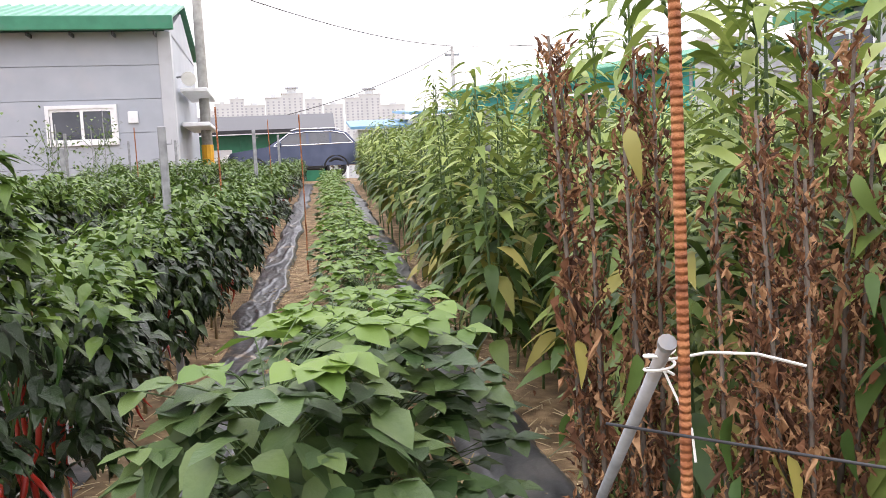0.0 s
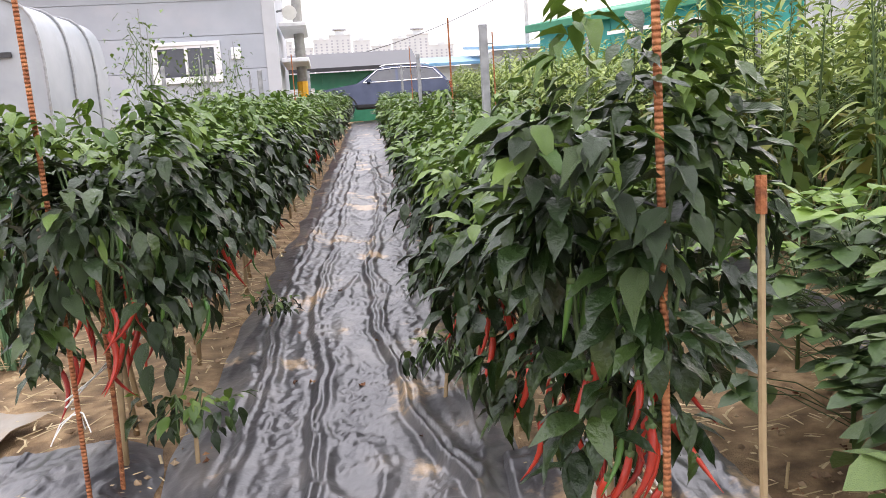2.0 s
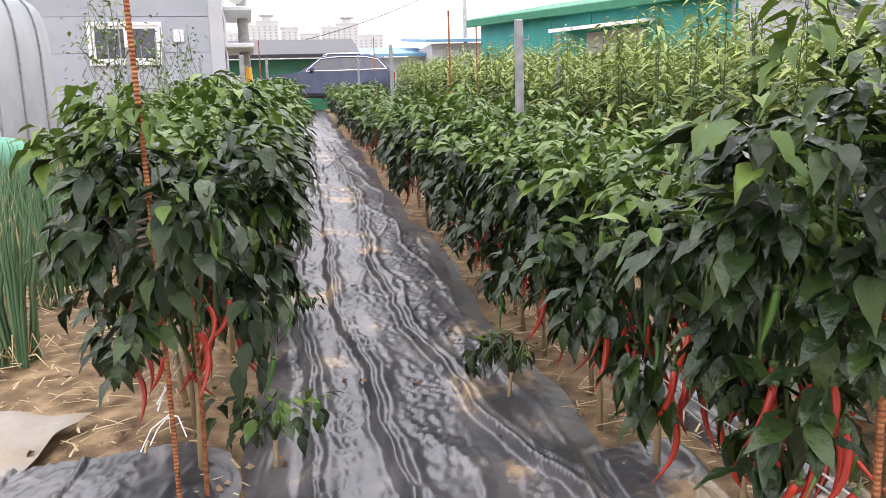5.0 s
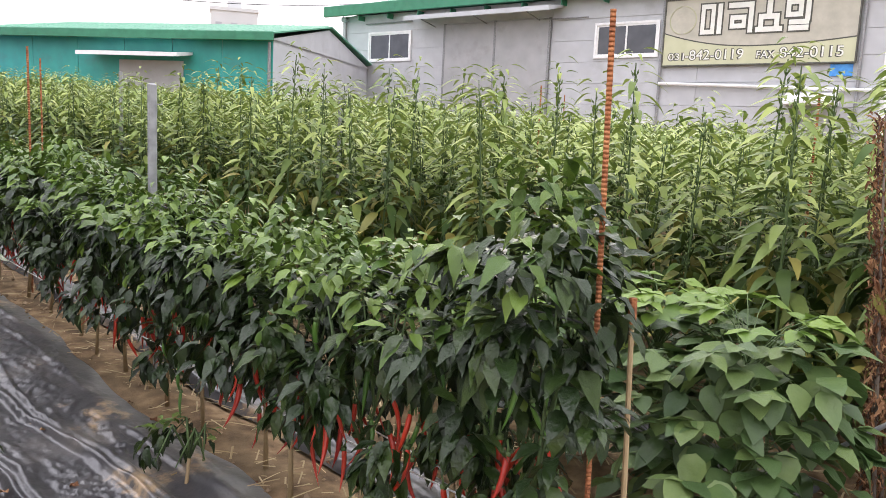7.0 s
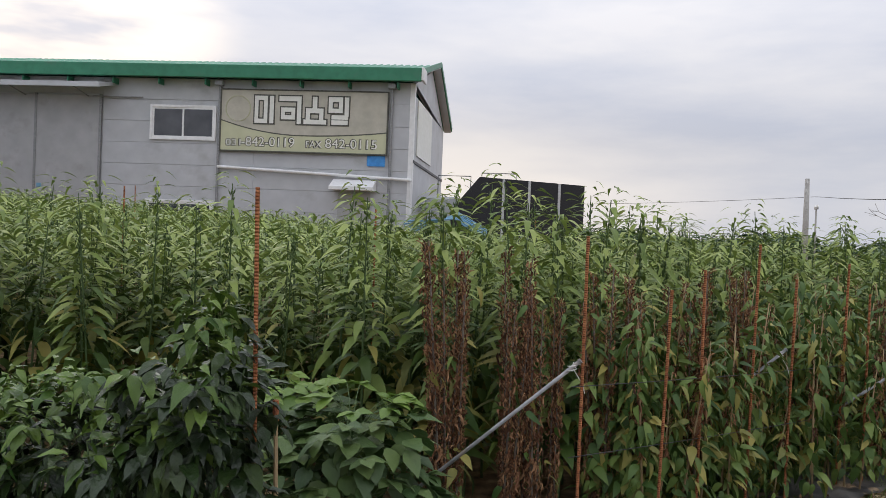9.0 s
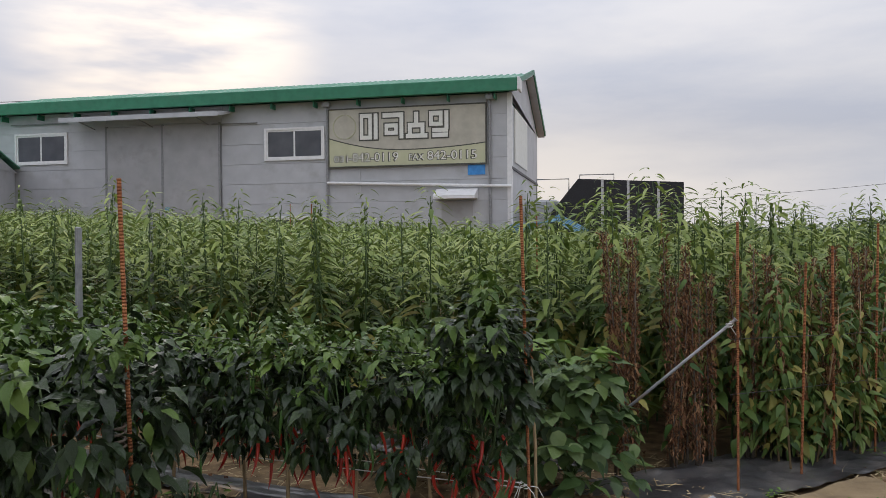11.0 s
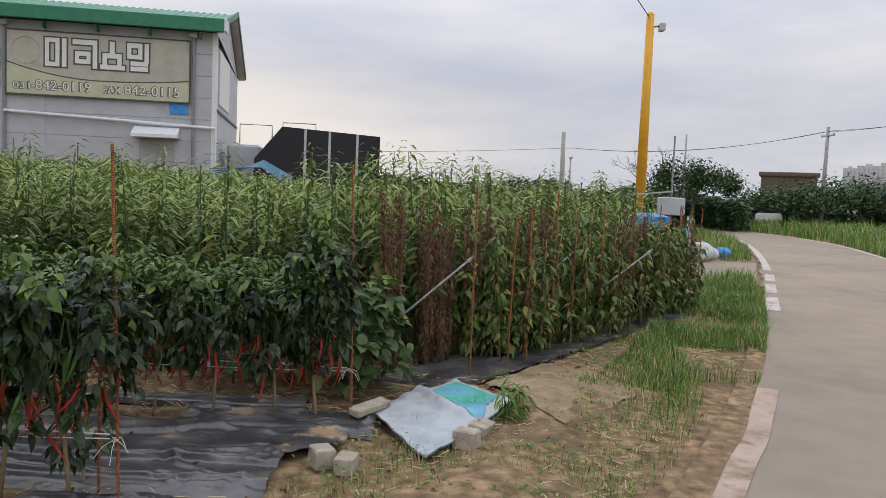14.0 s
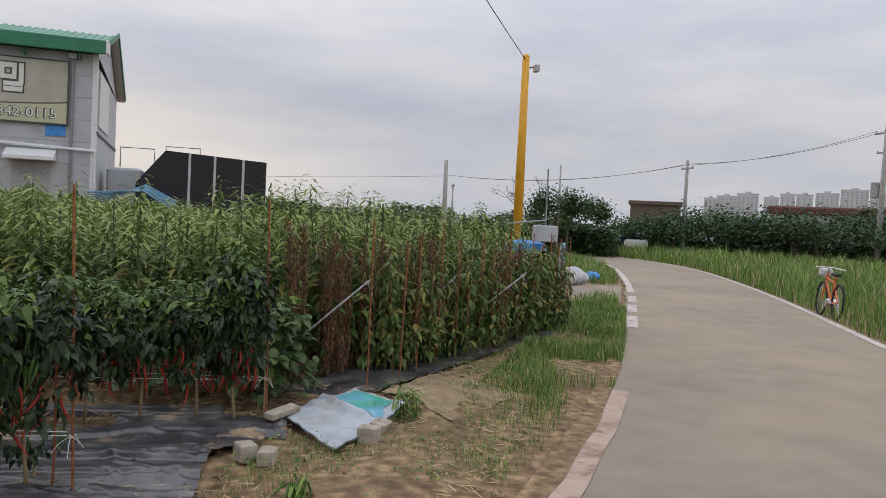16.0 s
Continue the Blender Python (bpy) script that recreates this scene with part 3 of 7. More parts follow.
# ---- ground, road and mulch film ----
ROAD_EDGE = [(-60, 33), (-30, 14.5), (-18, 6.8), (-9, 1.05), (-5.4, -1.12), (-1, -3.64), (1.7, -5.19), (4.4, -6.45), (8.3, -8.15), (12.3, -9.95), (15.9, -11.45), (20, -13.05), (26, -15.2), (31, -16.4), (36, -16.6), (44, -15.2), (56, -11.0), (75, -3.0)]
ROAD_WIDTH = 4.0


def road_line(off, step=0.25):
    """Points along the road, off metres to the right of its field-side edge."""
    p = np.array(ROAD_EDGE, float)
    s = np.concatenate([[0], np.cumsum(np.linalg.norm(np.diff(p, axis=0), axis=1))])
    t = np.arange(0, s[-1], step)
    q = np.stack([np.interp(t, s, p[:, 0]), np.interp(t, s, p[:, 1])], 1)
    k = np.ones(17) / 17
    for c in range(2):
        q[:, c] = np.convolve(np.pad(q[:, c], 8, mode="edge"), k, mode="valid")
    d = np.gradient(q, axis=0)
    d /= np.linalg.norm(d, axis=1)[:, None]
    return q + off * np.stack([d[:, 1], -d[:, 0]], 1), t


def edge_distance(x, y):
    """Metres from the field-side road edge, positive on the field's side."""
    q, _ = road_line(0.0, 1.0)
    d = np.gradient(q, axis=0)
    d /= np.linalg.norm(d, axis=1)[:, None]
    x, y = np.ravel(x), np.ravel(y)
    out = np.empty(len(x))
    for i in range(0, len(x), 4000):
        dx, dy = x[i:i + 4000, None] - q[None, :, 0], y[i:i + 4000, None] - q[None, :, 1]
        j = np.argmin(dx * dx + dy * dy, axis=1)
        r = np.arange(len(j))
        out[i:i + 4000] = -dx[r, j] * d[j, 1] + dy[r, j] * d[j, 0]
    return out


def ground_sheet():
    """One sheet to the horizon: fine near the walk, coarse far away."""
    def axis(fine0, fine1, step, reach):
        mid = np.arange(fine0, fine1 + step / 2, step)
        far = np.array([1, 2.5, 5, 9, 15, 24, 40, 70, 130, 250, 500, 1000, reach])
        return np.concatenate([(fine0 - far)[::-1], mid, fine1 + far])
    xs, ys = axis(-9, 12, 0.09, 2400), axis(-8, 7, 0.09, 2400)
    gx, gy = np.meshgrid(xs, ys)
    x, y = gx.ravel(), gy.ravel()
    e = edge_distance(x, y)
    near = np.exp(-np.maximum(0, np.hypot(x, y) - 9) / 3.0)
    bumps = (0.014 * rough_noise(x, y, 2.3, 1) + 0.005 * rough_noise(x, y, 7, 2)) * near
    off_road = np.clip(e / 0.5, 0, 1) + np.clip((-e - ROAD_WIDTH) / 0.5, 0, 1)
    beds = np.zeros_like(x)
    for bx, front in ((-0.98, -1.2), (0.5, -2.2), (1.7, -2.4)):
        beds += 0.05 * np.exp(-((x - bx) / 0.28) ** 2) * np.clip((y - front) / 0.5, 0, 1) * np.clip((24 - y) / 2, 0, 1)
    bank = 0.10 * np.clip((e - 0.2) / 0.7, 0, 1) * np.clip((9 - np.abs(x - 1)) / 4, 0, 1) * np.clip((1.8 - e) / 1.0, 0, 1)
    z = rise(x, y) + np.clip(off_road, 0, 1) * (bumps + bank * 0.6) + beds - 0.02
    nx, ny = len(xs) - 1, len(ys) - 1
    i = np.arange(nx * ny)
    a = (i // nx) * (nx + 1) + i % nx
    f = np.concatenate([np.stack([a, a + 1, a + nx + 2], 1), np.stack([a, a + nx + 2, a + nx + 1], 1)])
    g = Geo().add(np.stack([x, y, z], 1), f)
    return tagged(part("ground", g, "soil", smooth=True), "tan sandy soil with straw litter and weeds", "ground", kind="structure")


ground_sheet()


def ribbon(name, off0, off1, z, material, t0=None, t1=None, label="", category="", wobble=0.0, wobble2=0.0):
    a, t = road_line(off0)
    b, _ = road_line(off1)
    keep = (t >= (t0 or 0)) & (t <= (t1 or 1e9))
    a, b = a[keep], b[keep]
    if wobble:
        a = a + (wobble * rough_noise(a[:, 0], a[:, 1], 2.3, 4) + 0.5 * wobble * rough_noise(a[:, 0], a[:, 1], 9, 5))[:, None] * np.array([0.4, 0.9])
    if wobble2:
        b = b + (wobble2 * rough_noise(b[:, 0], b[:, 1], 1.7, 7) + 0.25 * wobble2 * rough_noise(b[:, 0], b[:, 1], 4, 8))[:, None] * np.array([-0.4, -0.9])
    n = len(a)
    rows = 5
    v = np.concatenate([np.stack([*(a + (b - a) * k / rows).T, np.full(n, z)], 1) for k in range(rows + 1)])
    f = []
    for k in range(rows):
        for i in range(n - 1):
            p = k * n + i
            f += [(p, p + n, p + n + 1), (p, p + n + 1, p + 1)]
    zz = rise(v[:, 0], v[:, 1])
    v[:, 2] += zz
    return tagged(part(name, Geo().add(v, f), material, smooth=True), label, category, kind="structure")


ribbon("road", 0.0, ROAD_WIDTH, 0.012, "asphalt", label="worn grey single-lane asphalt road with dusty patches", category="road", wobble=0.06)


def road_t(x):
    q, t = road_line(0.0)
    return float(t[np.argmin(np.abs(q[:, 0] - x))])


MARK = dict(label="worn white painted road marking", category="road marking")
ribbon("road_edging", 0.02, 0.20, 0.018, "edge_strip", road_t(-24), road_t(1.8), label="worn pinkish cement edging strip of the road", category="edging", wobble2=0.025)
for x0, x1 in ((6.6, 8.2), (9.0, 10.3), (11.1, 12.4)):
    ribbon("road_line", 0.05, 0.24, 0.018, "roadline", road_t(x0), road_t(x1), **MARK)
ribbon("road_line", 0.05, 0.22, 0.018, "roadline", road_t(13.5), road_t(60), **MARK)
ribbon("road_line", ROAD_WIDTH - 0.2, ROAD_WIDTH - 0.06, 0.018, "roadline", road_t(-24), road_t(60), **MARK)
ribbon("road_dust", -0.15, 0.035, 0.022, "soil", road_t(-12), road_t(6.4), label="tan soil washed over the road's edge", category="soil", wobble2=0.03)
lane = Geo().add(*grid(10, 6, lambda u, w: (11.0 + 4.6 * u - 0.3 * w + 2.2 * w * w, -9.25 - 2.0 * u + 3.4 * w, 0.008 + 0 * u)))
tagged(part("side_lane", lane, "asphalt", smooth=True), "short grey paved lane joining the road", "lane", kind="structure")


FOLDS = (((-1.8, -0.30), (-0.9, -0.26), (0.2, -0.30), (1.2, -0.40), (3.0, -0.36), (10, -0.30)), ((-1.9, 0.30), (-1.2, 0.24), (-0.4, 0.08), (0.6, -0.04), (2.0, -0.10), (4.5, 0.02), (10, -0.06)),
         ((-1.9, -0.62), (-0.6, -0.52), (1.0, -0.58), (10, -0.5)))


def film(name, x0, x1, y0, y1, nx, ny, seed, lift=0.02, ridge=0.02, ragged=0.05, label="", shape=None, folds=()):
    """A stretched sheet of black mulch film: long sharp folds along the row, fine crinkles and a limp rim."""
    def fn(u, w):
        y = y0 + (y1 - y0) * w
        left = x0 + ragged * rough_noise(0 * y + seed, y, 2.1, seed)
        right = x1 + ragged * rough_noise(0 * y - seed, y, 2.4, seed + 2)
        x = left + (right - left) * u
        if shape:
            x, y = shape(x, y)
        edge = np.minimum(1, np.minimum(u, 1 - u) * 9)
        h = np.empty_like(x)
        for i in range(len(x)):
            px, py = x[i], y[i]
            wx = px + 0.09 * noise.noise((px * 1.3 + seed, py * 1.1, 3.1)) + 0.02 * noise.noise((px * 4.0, py * 4.0, seed))
            a = noise.noise((wx * 4.5 + seed * 3, py * 0.7, seed))
            b = noise.noise((wx * 11.0 + seed, py * 2.2 + 1.6 * px, seed + 5))
            c = noise.noise((px * 21.0 + 9 * py, py * 9.0 - 5 * px, seed + 9))
            d = noise.noise((px * 34.0, py * 26.0, seed + 3))
            h[i] = ridge * (0.5 * max(0.0, 1 - 11 * abs(a)) + 0.12 * max(0.0, 1 - 7 * abs(b))) + 0.014 * a + 0.010 * max(0.0, 1 - 5 * abs(c)) * max(0.0, 0.4 + 1.5 * b) + 0.0025 * d
        for line in folds:
            fy, fx = zip(*line)
            d = x - np.interp(y, fy, fx) - 0.012 * np.sin(5 * y + seed) - 0.006 * np.sin(17 * y)
            k = 0.7 + 0.3 * np.sin(2.3 * y + fx[0] * 9)
            h = h + 0.034 * k * np.exp(-(d / 0.015) ** 2) + 0.02 * k * np.exp(-((d - 0.045) / 0.022) ** 2) - 0.008 * np.exp(-((d + 0.035) / 0.02) ** 2)
        front = np.clip((-0.6 - y) / 0.5, 0, 1) * 0.02 * np.maximum(0, 1 - 3.5 * np.abs(rough_noise(x, y, 4.1, seed))) ** 1.4
        bed = 0.05 * sum(np.exp(-((x - b) / 0.28) ** 2) * np.clip((y - fr) / 0.5, 0, 1) for b, fr in ((-0.98, -1.2), (0.5, -2.2), (1.7, -2.4)))
        z = rise(x, y) + bed + lift * edge + (h + front + 0.008) * edge - 0.012 * (1 - edge)
        return x, y, z
    return tagged(part(name, Geo().add(*grid(nx, ny, fn)), "mulch", smooth=True), label, "mulch film", kind="structure")


def drawn_back(x, y):
    """The film's front edge, drawn back towards the rows but for a tongue beside the stake."""
    return x, y + 0.32 * np.clip((-1.0 - y) / 0.9, 0, 1) / (1 + np.exp((x + 0.02) / 0.04)) + 0.03 * rough_noise(x, y, 6, 2) * np.clip((-1.5 - y) / 0.3, 0, 1)


BETWEEN = "crumpled shiny black plastic mulch film between pepper rows"
film("mulch_film", -0.74, 0.40, -1.95, 4.0, 110, 300, 1.0, ridge=0.022, label=BETWEEN, shape=drawn_back, folds=FOLDS)
film("mulch_film", -0.74, 0.40, 3.95, 12, 70, 220, 1.0, ridge=0.026, label=BETWEEN, folds=FOLDS)
film("mulch_film", -0.74, 0.36, 11.95, 25, 36, 150, 1.0, ridge=0.03, label=BETWEEN)
film("mulch_film", -1.9, -0.70, -1.62, -0.55, 100, 90, 2.0, ridge=0.035, ragged=0.14, label="loose sheet of black mulch film at the row's end")
film("mulch_film", 0.30, 0.66, -2.1, -0.9, 36, 90, 3.0, ridge=0.015, ragged=0.05, label="torn edge of black mulch film round the row's end")
film("mulch_film", 0.74, 1.06, -1.6, 24, 26, 460, 4.0, ridge=0.02, ragged=0.05, label="narrow shiny strip of black mulch film beside the peppers")
film("mulch_film", 2.05, 2.35, -1.9, 24, 16, 260, 5.0, ridge=0.02, ragged=0.06, label="narrow strip of black mulch film beside the sesame")
film("mulch_film", 1.5, 7.0, 0.0, 0.95, 160, 40, 6.0, ridge=0.03, ragged=0.2, label="black mulch film under the withered border plants",
     shape=lambda x, y: (x, -2.95 - 0.775 * (x - 1.8) + y + 0.09 * rough_noise(x, y, 2.6, 3)))


# ---- buildings ----
def frame_at(x, y, z, ux, uy):
    """Local x runs along the wall to (ux, uy), local y points out of the wall."""
    n = math.hypot(ux, uy)
    ux, uy = ux / n, uy / n
    return Matrix(((ux, -uy, 0, x), (uy, ux, 0, y), (0, 0, 1, z), (0, 0, 0, 1)))


def window(house, u0, u1, z0, z1, y=0.0, at=None):
    """A white two-sash sliding window set on a wall."""
    fr, w = 0.09, 0.07
    g = Geo()
    for b in ((u0 - fr, z0 - fr, u0, z1 + fr), (u1, z0 - fr, u1 + fr, z1 + fr), (u0, z1, u1, z1 + fr), (u0, z0 - fr, u1, z0)):
        g.add(*box(b[0], y - 0.02, b[1], b[2], y + 0.07, b[3]))
    win = part("window", g, "white_paint", house, "white-framed sliding window")
    mid = (u0 + u1) / 2
    for a, b, d in ((u0, mid + 0.03, 0.035), (mid - 0.03, u1, 0.015)):
        s = Geo()
        for q in ((a, z0, a + w, z1), (b - w, z0, b, z1), (a + w, z0, b - w, z0 + w), (a + w, z1 - w, b - w, z1)):
            s.add(*box(q[0], y + d - 0.015, q[1], q[2], y + d + 0.015, q[3]))
        part("sash", s, "white_paint", win)
        part("pane", Geo().add(*box(a + w, y + d - 0.006, z0 + w, b - w, y + d, z1 - w)), "glass_dark", win)
    return win


def panel_wall(house, u0, u1, z0, z1, y, rows, cols, material, name="panel"):
    """Steel sandwich panels: long boards with open joints before a backing."""
    du, dz = (u1 - u0) / cols, (z1 - z0) / rows
    me = Geo().add(*box(0.004, 0, 0.006, du - 0.004, 0.03, dz - 0.006, 0.006)).mesh(name, material)
    for i in range(rows):
        for j in range(cols):
            part(name, me, None, house, at=Matrix.Translation((u0 + j * du, y, z0 + i * dz)))


def ribbed_roof(house, name, u0, u1, ya, za, yb, zb, material, pitch=0.3, thick=0.06):
    """A roof sheet with raised ribs from eave (ya, za) to ridge (yb, zb)."""
    g = Geo()
    n = max(2, int(abs(u1 - u0) / pitch))
    prof = []
    for i in range(n):
        a = u0 + (u1 - u0) * i / n
        d = (u1 - u0) / n
        prof += [(a, 0), (a + 0.55 * d, 0), (a + 0.66 * d, 0.045), (a + 0.88 * d, 0.045)]
    prof.append((u1, 0))
    v = [(u, y, z + h) for h0, (y, z) in ((0, (ya, za)), (0, (yb, zb))) for u, h in prof] + [(u, y, z - thick) for (y, z) in ((ya, za), (yb, zb)) for u, h in prof]
    k = len(prof)
    f = []
    for i in range(k - 1):
        f += [(i, i + 1, k + i + 1), (i, k + i + 1, k + i), (2 * k + i, 3 * k + i + 1, 2 * k + i + 1), (2 * k + i, 3 * k + i, 3 * k + i + 1)]
        f += [(i, 2 * k + i, 2 * k + i + 1), (i, 2 * k + i + 1, i + 1)]
    f += [(0, k, 3 * k), (0, 3 * k, 2 * k), (k - 1, 2 * k - 1, 4 * k - 1), (k - 1, 4 * k - 1, 3 * k - 1)]
    g.add(v, f)
    return part(name, g, material, house)


def text_mesh(body, size, depth, material, name, swell=0.005):
    cu = bpy.data.curves.new(name, "FONT")
    cu.body, cu.size, cu.extrude = body, size, depth
    cu.align_x, cu.offset = "LEFT", swell
    tmp = bpy.data.objects.new("tmp", cu)
    scene.collection.objects.link(tmp)
    me = bpy.data.meshes.new_from_object(tmp.evaluated_get(bpy.context.evaluated_depsgraph_get()))
    bpy.data.objects.remove(tmp)
    bpy.data.curves.remove(cu)
    me.name = name
    me.materials.clear()
    me.materials.append(M[material])
    return me


def sign_building():
    """Two-storey grey steel workshop with a long green eave and a big banner."""
    h = thing("workshop", frame_at(27.08, 5.81, 0, -0.147, 0.989), "two-storey grey steel-panel workshop with green eaves", "building")
    L, D, Z = 24.9, 10.0, 7.4
    g = Geo().add(*box(0, -0.2, -0.3, L, -0.03, Z)).add(*box(0, -D, -0.3, 0.18, -0.2, Z - 0.45)).add(*box(L - 0.18, -D, -0.3, L, -0.2, Z - 0.45)).add(*box(0, -D - 0.18, -0.3, L, -D, Z - 0.5))
    for u in (0.0, L - 0.18):
        g.add([(u, -0.2, Z), (u, -D, Z - 0.45), (u, -D / 2, Z + 1.5), (u + 0.18, -0.2, Z), (u + 0.18, -D, Z - 0.45), (u + 0.18, -D / 2, Z + 1.5)], [(0, 1, 2), (3, 5, 4), (0, 2, 5), (0, 5, 3), (1, 4, 5), (1, 5, 2)])
    part("wall", g, "wall_grey", h)
    panel_wall(h, 0.0, 12.6, -0.3, Z, -0.03, 9, 2, "wall_grey")
    panel_wall(h, 18.3, L, -0.3, Z, -0.03, 9, 1, "wall_grey")
    panel_wall(h, 12.6, 18.3, 6.72, Z, -0.03, 1, 1, "wall_grey")
    ribbed_roof(h, "roof", -0.35, L + 0.8, 0.55, Z + 0.28, -D / 2, Z + 1.75, "green_roof")
    ribbed_roof(h, "roof", -0.35, L + 0.8, -D - 0.55, Z - 0.35, -D / 2, Z + 1.75, "green_roof")
    part("fascia", Geo().add(*box(-0.32, 0.45, Z - 0.05, L + 0.8, 0.62, Z + 0.46, 0.02)), "green_trim", h, "green box gutter along the eave")
    part("gutter_end", Geo().add(*box(-0.42, -0.2, Z - 0.02, -0.322, 0.63, Z + 0.48, 0.02)), "white_paint", h, "white gutter end cap")
    for e, a, b in ((0.22, 0.6, -D / 2), (-0.41, -D - 0.6, -D / 2)):
        v = [(-0.41, a, Z + e), (-0.41, b, Z + 1.70), (-0.41, b, Z + 1.92), (-0.41, a, Z + e + 0.22)]
        v += [(x + 0.06, y, z) for x, y, z in v]
        part("rake_board", Geo().add(v, [(0, 1, 2), (0, 2, 3), (4, 6, 5), (4, 7, 6), (0, 4, 5), (0, 5, 1), (3, 2, 6), (3, 6, 7), (0, 3, 7), (0, 7, 4), (1, 5, 6), (1, 6, 2)]), "green_trim", h)
        v = [(-0.35, a, Z + e - 0.06), (-0.35, b, Z + 1.64), (0, b, Z + 1.64), (0, a, Z + e - 0.06)]
        v += [(x, y, z + 0.03) for x, y, z in v]
        part("soffit", Geo().add(v, [(0, 1, 2), (0, 2, 3), (4, 6, 5), (4, 7, 6), (0, 4, 5), (0, 5, 1), (2, 6, 7), (2, 7, 3)]), "wall_grey", h)
    for u in np.arange(0.6, L, 1.9):
        part("bracket", Geo().add(*box(u - 0.03, 0.0, Z - 0.3, u + 0.03, 0.44, Z - 0.06, 0.01)), "green_trim", h)
    for u in (0.85, 7.72, L - 0.3):
        d = part("downpipe", Geo().add(*tube([(u, 0.09, 0), (u, 0.09, Z - 0.25), (u, 0.3, Z - 0.05)], 0.055, 8)), "galv", h)
        part("hopper", Geo().add(*box(u - 0.16, 0.02, Z - 0.28, u + 0.16, 0.3, Z - 0.08, 0.03)), "wall_blue_grey", d)
    part("corner_trim", Geo().add(*box(-0.03, -0.2, -0.3, 0.16, 0.02, Z - 0.02)), "white_paint", h)
    window(h, 7.95, 10.5, 5.05, 6.25)
    window(h, 20.35, 22.95, 5.2, 6.45)
    window(h, 7.95, 10.6, 1.3, 2.5)
    dr = part("sliding_door", Geo().add(*box(12.72, 0.004, 0, 15.42, 0.07, 6.66, 0.01)), "door_grey", h, "tall dull grey sheet-metal door leaf")
    part("handle", Geo().add(*box(15.1, 0.072, 2.9, 15.3, 0.12, 3.06, 0.01)), "blue_roof", dr)
    part("sliding_door", Geo().add(*box(15.46, 0.004, 0, 18.2, 0.07, 6.66, 0.01)), "door_grey", h, "tall dull grey sheet-metal door leaf")
    for u in (12.68, 15.44, 18.24):
        part("door_post", Geo().add(*box(u - 0.05, 0.0, 0, u + 0.05, 0.09, 6.7)), "galv", h)
    aw = part("awning", Geo().add(*[np.array([(12.1, 0.05, 7.16), (19.75, 0.05, 7.16), (19.75, 1.25, 6.98), (12.1, 1.25, 6.98), (12.1, 0.05, 7.06), (19.75, 0.05, 7.06), (19.75, 1.25, 6.78), (12.1, 1.25, 6.78)]), np.array([(0, 2, 1), (0, 3, 2), (4, 5, 6), (4, 6, 7), (3, 7, 6), (3, 6, 2), (0, 4, 7), (0, 7, 3), (1, 2, 6), (1, 6, 5)])]), "wall_grey", h, "long sheet-metal awning over the door")
    for u in (13.2, 15.9, 18.8):
        part("strut", Geo().add(*tube([(u, 0.06, 6.6), (u, 1.15, 6.8)], 0.025, 6)), "galv", aw)
    part("conduit", Geo().add(*tube([(10.9, 0.09, 6.6), (13.0, 0.09, 6.62)], 0.03, 6)), "galv", h)
    part("conduit", Geo().add(*tube([(20.2, 0.09, 6.95), (23.2, 0.09, 6.95)], 0.03, 6)), "galv", h)
    part("pipe", Geo().add(*tube([(7.72, 0.12, 3.95), (0.0, 0.12, 3.66), (-0.02, 0.12, 2.2)], 0.06, 8)), "white_paint", h, "pale pipe running down along the wall")
    hd = part("vent_hood", Geo().add([(1.35, 0.03, 3.62), (3.05, 0.03, 3.62), (3.05, 0.75, 3.3), (1.35, 0.75, 3.3), (1.35, 0.03, 3.18), (3.05, 0.03, 3.18), (3.05, 0.75, 3.18), (1.35, 0.75, 3.18)],
         [(0, 2, 1), (0, 3, 2), (3, 6, 2), (3, 7, 6), (0, 4, 7), (0, 7, 3), (1, 2, 6), (1, 6, 5), (4, 5, 6), (4, 6, 7)]), "white_paint", h, "small white canopy over a side door")
    part("entrance_door", Geo().add(*box(1.55, 0.004, 0.3, 2.85, 0.06, 3.1, 0.01)), "door_grey", h)
    part("blue_notice", Geo().add(*box(1.05, 0.04, 4.15, 1.75, 0.06, 4.55)), "blue_tarp", h, "small faded blue notice")
    part("end_strip", Geo().add(*box(-0.05, -D, 4.35, -0.004, -0.03, 4.45)), "wire", h)
    part("end_banner", Geo().add(*box(-0.05, -5.2, 4.7, -0.01, -0.9, 6.9)), "sign_white", h, "pale banner on the gable wall")
    return h


workshop = sign_building()


